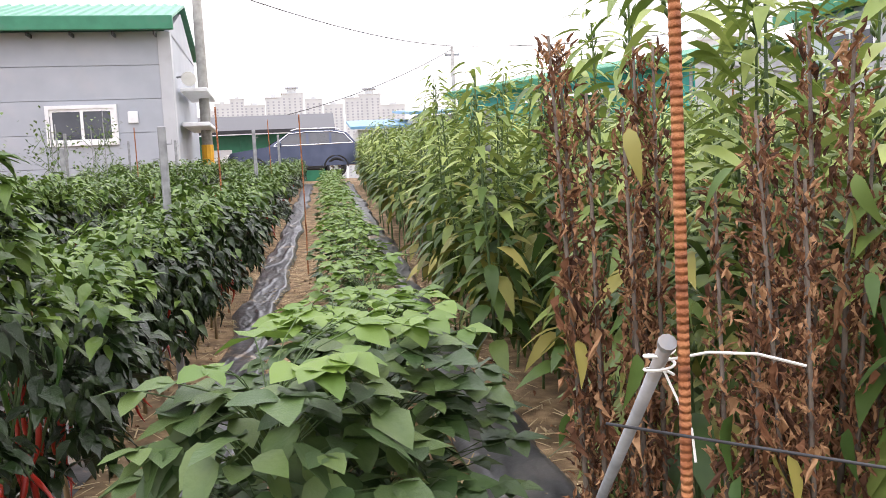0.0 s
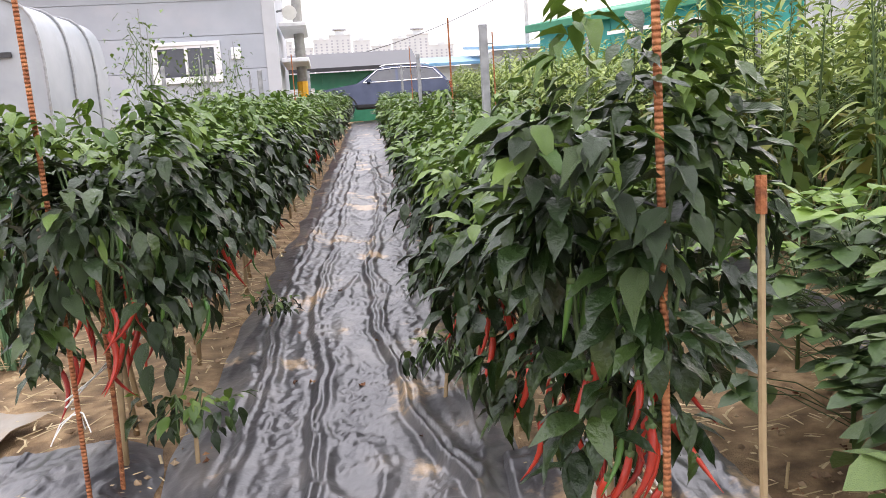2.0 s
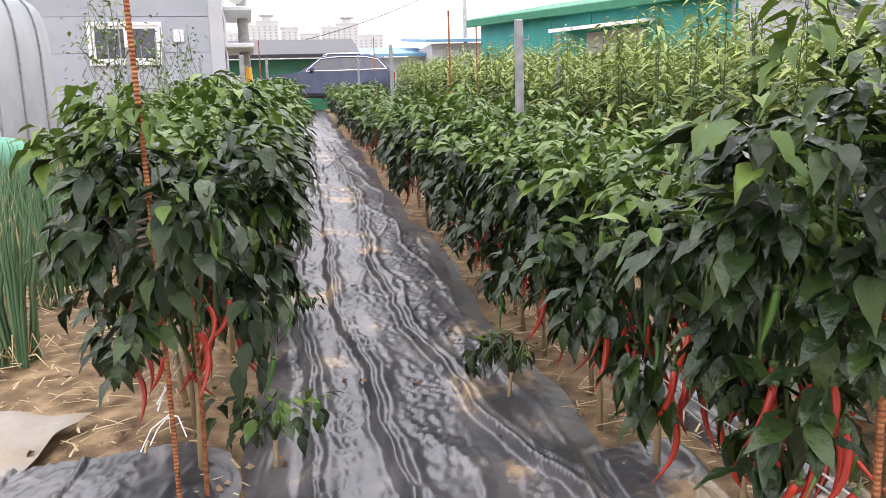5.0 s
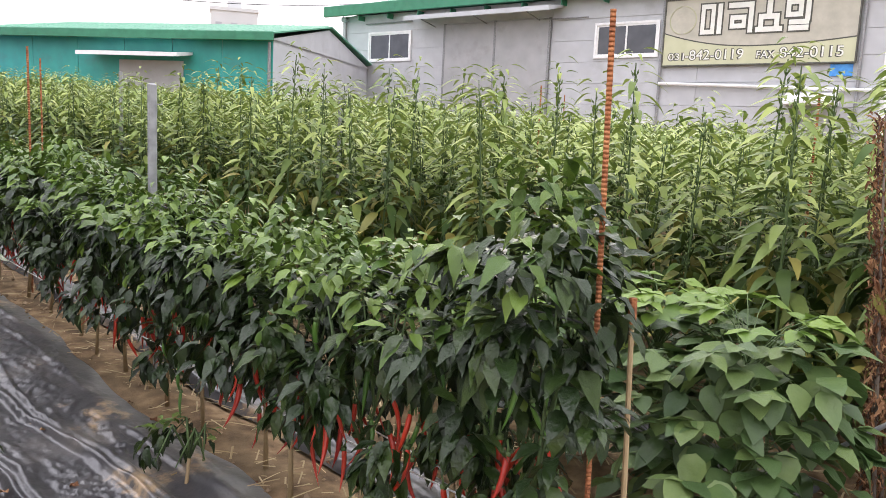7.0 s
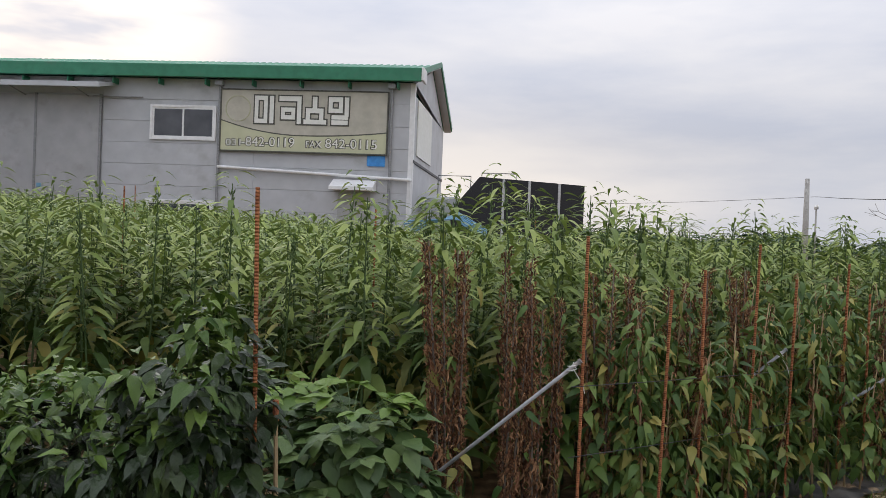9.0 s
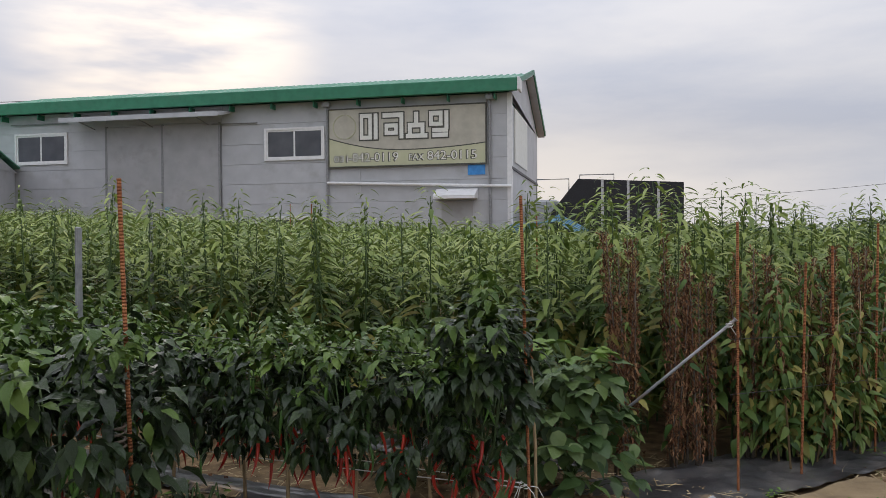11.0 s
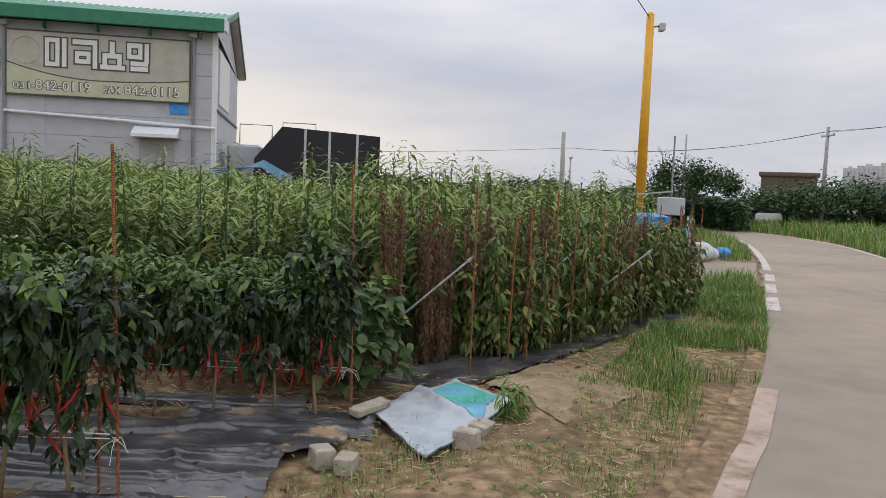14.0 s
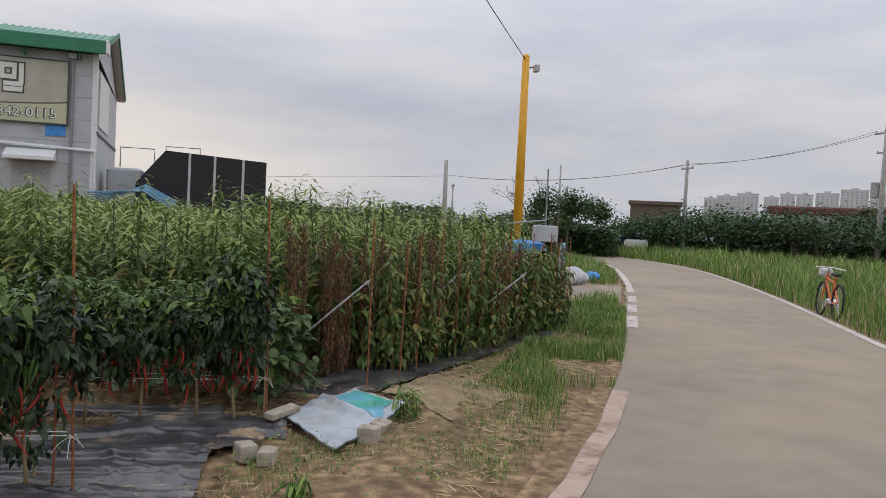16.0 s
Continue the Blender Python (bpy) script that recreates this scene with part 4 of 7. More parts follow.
def banner():
    """The banner: cream cloth in a frame, pale block characters, a curved green foot and phone numbers."""
    s = thing("sign_banner", frame_at(27.08, 5.81, 0, -0.147, 0.989) @ Matrix.Translation((0, 0.1, 0)), "weathered cream and green banner with phone numbers", "sign")
    u0, u1, z0, z1 = 1.02, 7.62, 4.62, 6.97
    part("cloth", Geo().add(*box(u0, -0.02, z0, u1, 0.02, z1)), "sign_face", s)
    g = Geo()
    for b in ((u0 - 0.05, z0 - 0.05, u1 + 0.05, z0), (u0 - 0.05, z1, u1 + 0.05, z1 + 0.05), (u0 - 0.05, z0, u0, z1), (u1, z0, u1 + 0.05, z1)):
        g.add(*box(b[0], -0.04, b[1], b[2], 0.05, b[3]))
    part("banner_frame", g, "sign_ink", s)

    def foot(u, w):
        a = u0 + (u1 - u0) * u
        top = z0 + 0.62 + 0.55 * (2 * u - 1) ** 2 * (0.35 + 0.65 * (u > 0.5))
        return a, 0.024 + 0 * u, z0 + (top - z0) * w
    part("green_foot", Geo().add(*grid(30, 2, foot)), "sign_green", s, "yellow-green curved band")

    def arc(u, w):
        a = u0 + (u1 - u0) * u
        top = z0 + 0.62 + 0.55 * (2 * u - 1) ** 2 * (0.35 + 0.65 * (u > 0.5))
        return a, 0.028 + 0 * u, top - 0.02 + 0.045 * w
    part("arc_line", Geo().add(*grid(30, 1, arc)), "sign_ink", s)
    # local x runs away to the reader's other side: mirror by placing from u1 downwards
    flip = Matrix(((-1, 0, 0, 0), (0, 0, 1, 0), (0, 1, 0, 0), (0, 0, 0, 1)))
    for body, size, u, z, wide in (("031", 0.36, 7.42, 4.80, 0.62), ("-842-0119", 0.50, 6.78, 4.80, 2.15), ("FAX", 0.36, 4.20, 4.80, 0.66), ("842-0115", 0.50, 3.42, 4.80, 2.05)):
        for material, swell, off, name in (("sign_ink", 0.026, 0.030, "number_outline"), ("sign_white", 0.0, 0.038, "phone_number")):
            me = text_mesh(body, size, 0.003, material, name, swell)
            w = max(v.co.x for v in me.vertices)
            part(name, me, None, s, 'pale lettering "%s" with a dark rim' % body if swell == 0.0 else "", at=Matrix.Translation((u, off, z)) @ flip @ Matrix.Diagonal((wide / w, 1, 1, 1)))
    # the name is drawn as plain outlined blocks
    bars = {
        0: [(0, 0, .12, 1), (0, .88, .55, 1), (0, 0, .55, .12), (.43, 0, .55, 1), (.7, 0, .84, 1)],
        1: [(0, .86, .8, 1), (.1, .45, .7, .57), (.1, .2, .22, .57), (.58, .2, .7, .57), (.1, .16, .7, .28), (.84, 0, .98, 1)],
        2: [(.4, .5, .56, 1), (.1, .42, .86, .56), (.1, 0, .24, .5), (.72, 0, .86, .5), (0, 0, 1, .13)],
        3: [(0, .5, .13, 1), (0, .86, .6, 1), (.47, .5, .6, 1), (0, .45, .6, .57), (.74, .3, .88, 1), (.15, 0, .85, .13), (.15, .2, .85, .32)],
    }
    for k, u in enumerate((6.25, 5.27, 4.28, 3.30)):
        for off, grow, m, nm in ((0.030, 0.075, "sign_ink", "block_outline"), (0.040, 0.022, "sign_white", "block_shape")):
            for i, (a, b, c, d) in enumerate(bars[k]):
                part(nm, Geo().add(*box(u - 0.86 * c - grow, off, 5.72 + 1.02 * b - grow, u - 0.86 * a + grow, off + 0.003 + 0.0006 * i, 5.72 + 1.02 * d + grow)), m, s)
    ring = Geo()
    t = np.linspace(0, 2 * np.pi, 25)
    ring.add(*tube([(6.95 + 0.5 * math.cos(a), 0.03, 6.25 + 0.5 * math.sin(a)) for a in t], 0.02, 4))
    part("emblem_ring", ring, "sign_green", s)
    return s


banner()


def teal_building():
    """Low teal shed with a grey gable end and green roof edge."""
    h = thing("teal_shed", frame_at(14.5, 22.5, 0.6, -0.552, 0.834), "long teal steel shed with a green roof and grey gable wall", "building")
    L, D, Z = 12.2, 10.8, 4.15
    part("wall", Geo().add(*box(0, -D, -0.5, L, -0.05, Z)), "wall_grey", h)
    n = 6
    me = Geo().add(*box(0.01, 0, -0.5, L / n - 0.01, 0.04, Z - 0.02, 0.008)).mesh("panel", "teal")
    for i in range(n):
        part("panel", me, None, h, at=Matrix.Translation((i * L / n, -0.05, 0)))
    v = [(-0.06, 0.2, Z), (-0.06, -D - 0.2, Z), (-0.06, -D / 2, Z + 1.1), (0.05, 0.2, Z), (0.05, -D - 0.2, Z), (0.05, -D / 2, Z + 1.1)]
    part("gable", Geo().add(v, [(0, 2, 1), (3, 4, 5), (0, 3, 5), (0, 5, 2), (1, 2, 5), (1, 5, 4)]), "wall_grey", h)
    ribbed_roof(h, "roof", -0.2, L + 0.3, 0.5, Z + 0.2, -D / 2, Z + 1.25, "green_roof")
    ribbed_roof(h, "roof", -0.2, L + 0.3, -D - 0.5, Z + 0.2, -D / 2, Z + 1.25, "green_roof")
    part("fascia", Geo().add(*box(-0.25, 0.42, Z - 0.1, L + 0.35, 0.56, Z + 0.22, 0.02)), "green_trim", h)
    part("downpipe", Geo().add(*tube([(0.1, 0.08, -0.5), (0.1, 0.08, Z - 0.1)], 0.06, 8)), "galv", h)
    part("shed_door", Geo().add(*box(3.6, -0.008, -0.4, 6.3, 0.05, 3.3, 0.01)), "door_grey", h, "grey metal door")
    part("awning", Geo().add([(3.2, 0.03, 3.62), (7.4, 0.03, 3.62), (7.4, 1.1, 3.5), (3.2, 1.1, 3.5), (3.2, 0.03, 3.52), (7.4, 0.03, 3.52), (7.4, 1.1, 3.36), (3.2, 1.1, 3.36)], [(0, 2, 1), (0, 3, 2), (4, 5, 6), (4, 6, 7), (3, 7, 6), (3, 6, 2), (0, 4, 7), (0, 7, 3), (1, 2, 6), (1, 6, 5)]), "white_paint", h, "pale sheet-metal awning")
    return h


teal_building()


def left_building():
    """Blue-grey panel building with a green roof, a window and a lean-to eave on its side."""
    h = thing("panel_house", frame_at(-2.35, 17.9, 0.3, -1, -0.06), "blue-grey steel-panel building with a green corrugated roof", "building")
    L, D, Z = 13.0, 6.5, 5.0
    part("wall", Geo().add(*box(0, -D, -0.3, L, -0.04, Z)), "wall_blue_grey", h)
    panel_wall(h, 0.0, L, -0.2, Z, -0.04, 6, 2, "wall_blue_grey")
    ribbed_roof(h, "roof", -0.15, L + 0.3, 0.5, Z + 0.25, -D / 2, Z + 1.35, "green_roof")
    ribbed_roof(h, "roof", -0.15, L + 0.3, -D - 0.4, Z + 0.25, -D / 2, Z + 1.35, "green_roof")
    v = [(-0.02, -0.04, Z), (-0.02, -D, Z), (-0.02, -D / 2, Z + 1.1), (0.1, -0.04, Z), (0.1, -D, Z), (0.1, -D / 2, Z + 1.1)]
    part("gable", Geo().add(v, [(0, 2, 1), (3, 4, 5), (0, 3, 5), (0, 5, 2), (1, 2, 5), (1, 5, 4)]), "wall_blue_grey", h)
    part("fascia", Geo().add(*box(-0.2, 0.42, Z - 0.06, L + 0.3, 0.56, Z + 0.3, 0.02)), "green_trim", h, "green gutter along the eave")
    for u in np.arange(0.3, L, 1.0):
        part("bracket", Geo().add(*box(u - 0.02, 0.0, Z - 0.16, u + 0.02, 0.42, Z - 0.07)), "wire", h)
    part("corner_trim", Geo().add(*box(-0.05, -0.3, -0.3, 0.28, 0.03, Z - 0.02, 0.01)), "wall_grey", h)
    window(h, 1.5, 3.05, 2.2, 3.05)
    for z in (3.55, 2.6):
        part("side_shelf", Geo().add(*box(-0.8, -4.2, z, -0.055, -1.2, z + 0.12, 0.02)), "white_paint", h)
    lamp = part("wall_lamp", Geo().add(*tube([(-0.05, -0.8, 3.9), (-0.4, -0.7, 3.95)], 0.03, 6)), "galv", h)
    part("lamp_head", Geo().add(*tube([(-0.4, -0.75, 3.95), (-0.4, -0.5, 3.85), (-0.4, -0.35, 3.8)], (0.08, 0.16, 0.2), 10)), "lamp_white", lamp)
    part("vent_cover", Geo().add(*box(0.9, 0.0, 2.65, 1.15, 0.06, 2.95, 0.01)), "white_paint", h)
    return h


left_building()


# ---- crops ----
U = rng.uniform


def chilli_mesh(name, material, bend, fat=1.0):
    """A long hanging chilli with its green cap."""
    s = np.linspace(0, 1, 7)
    pts = np.stack([bend * s * s, 0.3 * bend * np.sin(3 * s), -s], 1)
    r = 0.82 * fat * np.array([0.055, 0.075, 0.072, 0.062, 0.048, 0.028, 0.004])
    g = Geo().add(*tube(pts, r, 7), 0)
    g.add(*tube([(0, 0, 0.02), (0, 0, -0.06)], (0.07 * fat, 0.065 * fat), 6), 1)
    g.add(*tube([(0.02, 0, 0.22), (0, 0.01, 0.1), (0, 0, 0)], (0.016, 0.018, 0.04), 5), 1)
    return g.mesh(name, [material, "stem_green"], True)


RED = [chilli_mesh("red_chilli", "chilli_red", b, f) for b, f in ((0.22, 1.0), (-0.42, 0.95), (0.6, 1.05))]
GREEN = [chilli_mesh("green_chilli", "chilli_green", b, f) for b, f in ((0.12, 1.0), (-0.5, 0.9), (0.25, 1.0))]


def pepper_leaves(n, top, radius, low=0.40):
    """Places, headings, lifts and lengths of a pepper bush's leaves, gathered in tufts at the branch ends."""
    c = max(8, n // 13)
    kc, ca = rng.beta(1.4, 1.05, c), U(0, 2 * np.pi, c)
    rc = radius * np.clip(1.12 * np.sqrt(np.clip(1 - (1.5 * kc - 0.78) ** 2, 0.05, 1)), 0.15, 1.1) * np.sqrt(U(0.2, 1, c))
    tuft = rng.integers(0, c, n)
    a = ca[tuft] + rng.normal(0, 1.25, n)
    out = U(0.0, 0.055, n)
    z = np.clip(low + (top - low) * kc[tuft] + rng.normal(0, 0.035, n), low - 0.04, top + 0.02)
    k = (z - low) / (top - low)
    pos = np.stack([rc[tuft] * np.cos(ca[tuft]) + out * np.cos(a), rc[tuft] * np.sin(ca[tuft]) + out * np.sin(a), z], 1)
    lift = np.where(k > 0.6, U(-0.75, 0.45, n), U(-1.2, 0.05, n))
    size = np.where(k > 0.82, U(0.045, 0.085, n), U(0.06, 0.115, n))
    return pos, a, lift, size, k


def pepper_stem(g, top, forks=4):
    h = U(0.30, 0.40)
    lean = rng.normal(0, 0.03, 2)
    g.add(*tube([(0, 0, -0.03), (lean[0] / 2, lean[1] / 2, h / 2), (lean[0], lean[1], h)], (0.013, 0.011, 0.010), 6), 0)
    for i in range(forks):
        a = 2 * np.pi * i / forks + U(-0.4, 0.4)
        for j in (-0.5, 0.5):
            e = (0.15 * np.cos(a + j), 0.15 * np.sin(a + j), top * U(0.7, 0.86))
            m = (lean[0] + 0.08 * np.cos(a), lean[1] + 0.08 * np.sin(a), h + 0.18)
            g.add(*tube([(lean[0], lean[1], h), m, e], (0.008, 0.006, 0.003), 5), 1)


def pepper_plant(label, top=1.15, radius=0.38, leaves=260, reds=14, greens=6, far=False, single=False):
    """A chilli bush: stem, dark leaves, fresh tips and lit-coloured tops, and hanging fruit."""
    root = thing("pepper_plant", Matrix.Identity(4), label, "pepper plant", "rows of pepper plants")
    g = Geo()
    pepper_stem(g, top, 3 if far else 4)
    part("stem", g, ["stem_tan", "stem_green"], root, smooth=True)
    pos, az, lift, size, k = pepper_leaves(leaves, top, radius)
    mats = leaf_mats(pos, az, lift, size * (1.35 if far else 1), U(-0.35, 0.35, leaves))
    # Pale leaves: fresh tips plus upper leaves coloured as lit, more on far bushes.
    young = (k > (0.66 if far else 0.76)) | (k > 0.45) & (U(0, 1, len(k)) < (0.35 if far else 0.16))
    leaf = PEPPER_FAR if far else PEPPER_LEAF
    if single:
        me = {(w, c): Geo().add(*(PEPPER_CURL if c else PEPPER_LEAF)).mesh("leaf", m, True) for w, m in ((0, "pepper_leaf"), (1, "pepper_young")) for c in (0, 1)}
        for i, (m, y) in enumerate(zip(mats, young)):
            part("leaf", me[int(y), i % 2], None, root, at=Matrix(m.tolist()))
        pos, az, lift, size, k = pepper_leaves(420, top * 0.97, radius * 0.9)
        part("inner_foliage", Geo().many(leaf, leaf_mats(pos, az, lift, size, U(-0.4, 0.4, 420))), "pepper_leaf", root, smooth=True)
    else:
        old = mats[~young]
        curl = PEPPER_FAR if far else PEPPER_CURL
        part("foliage", Geo().many(leaf, old[::2]).many(curl, old[1::2]), "pepper_leaf", root, smooth=True)
        part("young_leaves", Geo().many(leaf, mats[young]), "pepper_young", root, "fresh green shoot tips and upper leaves coloured as lit", True)
    for n, kind, z0, z1 in ((reds, RED, 0.36, 0.62), (greens, GREEN, 0.5, 0.98)):
        fruit, ca = Geo(), U(0, 6.28)
        for i in range(n):
            a, r, z, s = (ca + 2.1 * (i % 3) + rng.normal(0, 0.35)) if kind is RED else U(0, 6.28), radius * U(0.1, 0.66), U(z0, z1), U(0.12, 0.185)
            m = Matrix.Translation((r * math.cos(a), r * math.sin(a), z)) @ Euler((U(-0.25, 0.25), U(-0.25, 0.25), U(0, 6.28))).to_matrix().to_4x4() @ Matrix.Scale(s, 4)
            if far:
                fruit.add(*moved(tube([(0, 0, 0), (0.06, 0, -0.5), (0.1, 0, -1)], (0.09, 0.08, 0.01), 4, False), m))
            else:
                part("red_chilli" if kind is RED else "green_chilli", kind[i % 3], None, root, at=m)
        if far and n:
            part("red_chillies" if kind is RED else "green_chillies", fruit, "chilli_red" if kind is RED else "chilli_green", root, smooth=True)
    return root


def scatter_rows(models, x, y0, y1, step, spread=0.05, size=(0.9, 1.08)):
    y = y0
    while y < y1:
        m = models[int(U(0, len(models)))]
        xx, yy = x + rng.normal(0, spread), y + rng.normal(0, 0.04)
        copy_thing(m, on_ground(xx, yy, 0.035, rz=U(0, 360)) @ Matrix.Scale(U(*size), 4))
        y += step * U(0.9, 1.1)


def hide_models(models):
    for m in models:
        for o in (*m.children_recursive, m):
            bpy.data.objects.remove(o)


P_LABEL = "bushy chilli pepper plant with dark leaves and ripe red peppers"
near_models = [pepper_plant(P_LABEL, U(1.06, 1.2), U(0.33, 0.38), 780, int(U(14, 20)), 6) for _ in range(4)]
far_models = [pepper_plant(P_LABEL, U(1.06, 1.18), U(0.36, 0.41), 330, 18, 2, far=True) for _ in range(4)]
for x, y0, k in ((0.55, -1.38, 0.91), (-0.94, -0.40, 1.0)):
    scatter_rows(near_models, x, y0, 3.2, 0.34, 0.05, (0.92 * k, 1.06 * k))
    scatter_rows(far_models, x, 3.3, 13.0, 0.38, 0.06, (0.92 * k, 1.06 * k))
    scatter_rows(far_models, x, 13.1, 21.5, 0.42, 0.06, (0.8 * k, 0.93 * k))
scatter_rows(far_models, -2.5, 5.5, 16.0, 0.45, 0.1, (0.85, 1.0))
front_right = pepper_plant("front chilli pepper plant tied to a rusty stake, red fruit below", 1.30, 0.23, 296, 20, 12, single=True)
front_right.matrix_basis = on_ground(0.50, -1.72, 0.03)
front_left = pepper_plant("front chilli pepper plant tied to a rusty stake, red fruit below", 1.22, 0.32, 296, 16, 9, single=True)
front_left.matrix_basis = on_ground(-0.88, -0.74, 0.03)
shoots = [pepper_plant("low pepper side shoot with drooping leaves", 0.50, 0.2, 60, 0, 2) for _ in range(2)]
for i, (sx, sy, sk) in enumerate(((-0.66, -0.70, 0.8), (0.20, -0.35, 0.75), (-0.60, 0.9, 0.6))):
    copy_thing(shoots[i % 2], on_ground(sx, sy, -0.12, rz=U(0, 360)) @ Matrix.Scale(sk, 4))
hide_models(near_models + far_models + shoots)


def soy_plant(label, height, radius, n, far=False, single=False, young=0.15):
    """A soybean bush of three-part leaves on thin stalks."""
    root = thing("soybean_plant", Matrix.Identity(4), label, "soybean plant", "row of soybean plants")
    g = Geo()
    g.add(*tube([(0, 0, -0.03), (0.02, 0.01, height * 0.5), (0, 0, height * 0.85)], (0.008, 0.007, 0.003), 5))
    z = height * (0.18 + 0.8 * rng.beta(1.6, 1.1, n))
    k = z / height
    a = U(0, 2 * np.pi, n)
    r = radius * np.sqrt(np.where(k > 0.72, U(0, 1, n), U(0.25, 1, n))) * np.clip(1.35 - 0.8 * k, 0.3, 1)
    pos = np.stack([r * np.cos(a), r * np.sin(a), z], 1)
    size = U(0.08, 0.13, n)
    mats, yng = [], []
    for i in range(n):
        stalk = pos[i]
        if not far:
            g.add(*tube([(0, 0, max(0.03, z[i] - 0.16)), stalk * np.array([0.55, 0.55, 1]) + (0, 0, -0.04), stalk], 0.0018, 4, False))
        for d in (-1.15, 0.0, 1.15):
            mats.append((*stalk, a[i] + d + U(-0.2, 0.2), U(-0.3, 0.2) - (0.25 if k[i] < 0.4 else 0), size[i] * (1.0 if d == 0 else 0.88), U(-0.35, 0.35)))
            yng.append(k[i] > 1 - young)
    q = np.array(mats)
    yng = np.array(yng)
    mm = leaf_mats(q[:, :3], q[:, 3], q[:, 4], q[:, 5], q[:, 6])
    part("stem", g, "stem_green", root, smooth=True)
    if single:
        me = {w: Geo().add(*SOY_LEAF).mesh("leaf", m, True) for w, m in ((0, "soy_leaf"), (1, "soy_young"))}
        for m, y in zip(mm, yng):
            part("leaf", me[int(y)], None, root, at=Matrix(m.tolist()))
        n2 = 240
        a2, z2 = U(0, 6.28, n2), height * U(0.12, 0.82, n2)
        r2 = radius * np.sqrt(U(0.1, 1, n2)) * np.clip(1.3 - 0.8 * z2 / height, 0.3, 1)
        p2 = np.stack([r2 * np.cos(a2), r2 * np.sin(a2), z2], 1)
        part("inner_foliage", Geo().many(SOY_LEAF, leaf_mats(p2, a2 + rng.normal(0, 0.8, n2), U(-1.1, 0.0, n2), U(0.09, 0.14, n2), U(-0.4, 0.4, n2))), "soy_leaf", root, smooth=True)
    else:
        leaf = SOY_FAR if far else SOY_LEAF
        part("foliage", Geo().many(leaf, mm[~yng]), "soy_leaf", root, smooth=True)
        if yng.any():
            part("young_leaves", Geo().many(leaf, mm[yng]), "soy_young", root, "yellow-green top leaves", True)
    return root


S_LABEL = "leafy soybean plant with broad matte leaves"
front_soy = soy_plant("large bushy soybean plant at the row's end", 0.92, 0.42, 98, single=True, young=0.12)
front_soy.matrix_basis = on_ground(1.34, -1.93, 0.02)
front_soy2 = soy_plant("large bushy soybean plant at the row's end", 0.88, 0.44, 170, young=0.12)
front_soy2.matrix_basis = on_ground(1.62, -1.45, 0.02)
front_soy3 = soy_plant("large bushy soybean plant at the row's end", 0.82, 0.4, 130, young=0.1)
front_soy3.matrix_basis = on_ground(1.5, -0.95, 0.02)
soy_near = [soy_plant(S_LABEL, U(0.55, 0.66), 0.34, 34, young=0.4) for _ in range(3)]
soy_far = [soy_plant(S_LABEL, U(0.5, 0.62), 0.34, 26, far=True, young=0.5) for _ in range(3)]
scatter_rows(soy_near, 1.66, -0.35, 5.0, 0.42, 0.06)
scatter_rows(soy_far, 1.66, 5.1, 22.0, 0.44, 0.06)
hide_models(soy_near + soy_far)


POD = (np.array([(0, 0, 0), (0.45, 0.17, 0.0), (0.45, -0.085, 0.147), (0.45, -0.085, -0.147), (1, 0, 0)], float), np.array([(0, 2, 1), (0, 3, 2), (0, 1, 3), (4, 1, 2), (4, 2, 3), (4, 3, 1)]))


def sesame_geo(g, m, height, pairs, leaf, yellow, low=0.2, rad=1.0):
    """Adds one sesame plant at matrix m: stem, opposite leaves and capsules."""
    g.add(*moved(tube([(0, 0, -0.05), (rng.normal(0, 0.02), rng.normal(0, 0.02), height * 0.5), (0, 0, height * 0.96)], (0.009, 0.007, 0.003), 4, False), m), 2)
    z = np.repeat(np.linspace(low, 1, pairs) ** 0.8 * height, 2) + U(-0.02, 0.02, pairs * 2)
    n = len(z)
    a = (np.arange(n) // 2) * 1.57 + (np.arange(n) % 2) * 3.14 + rng.normal(0, 0.35, n)
    k = z / height
    size = rad * np.where(k > 0.95, U(0.055, 0.095, n), U(0.09, 0.14, n) * (1.75 - 0.9 * k))
    stalk = 0.03 + 0.05 * (1 - k)
    pos = np.stack([stalk * np.cos(a), stalk * np.sin(a), z], 1)
    lift = np.where(k > 0.5, U(0.0, 0.65, n), U(-0.45, 0.4, n))
    mm = leaf_mats(pos, a, lift, size, U(-0.3, 0.3, n), 1.35 + 1.9 * np.clip(0.75 - k[:, None], 0, 0.6))
    mm = np.einsum("ij,njk->nik", np.array(m), mm)
    yel = U(0, 1, n) < yellow * np.clip(1.25 - 1.9 * k, 0, 1)
    tip = ~yel & (k > 0.62 + U(-0.12, 0.12, n))
    c = int(pairs * (1.4 if pairs > 36 else 1.0))
    zc, ac = height * U(0.42, 0.93, c), U(0, 6.28, c)
    pods = leaf_mats(np.stack([0.008 * np.cos(ac), 0.008 * np.sin(ac), zc], 1), ac, U(1.0, 1.35, c), U(0.025, 0.042, c) * (1.25 if pairs < 36 else 1.0))
    g.many(POD, np.einsum("ij,njk->nik", np.array(m), pods), 4)
    g.many(leaf, mm[~yel & ~tip], 0)
    g.many(leaf, mm[tip], 3)
    g.many(leaf, mm[yel], 1)


FIELD = [(2.3, -2.35), (6.9, -5.95), (12.5, -5.2), (20.0, 1.0), (19.0, 23.0), (2.45, 23.0)]


def in_field(x, y):
    ok = np.ones(len(x), bool)
    for (ax, ay), (bx, by) in zip(FIELD, FIELD[1:] + FIELD[:1]):
        ok &= (bx - ax) * (y - ay) - (by - ay) * (x - ax) >= 0
    return ok


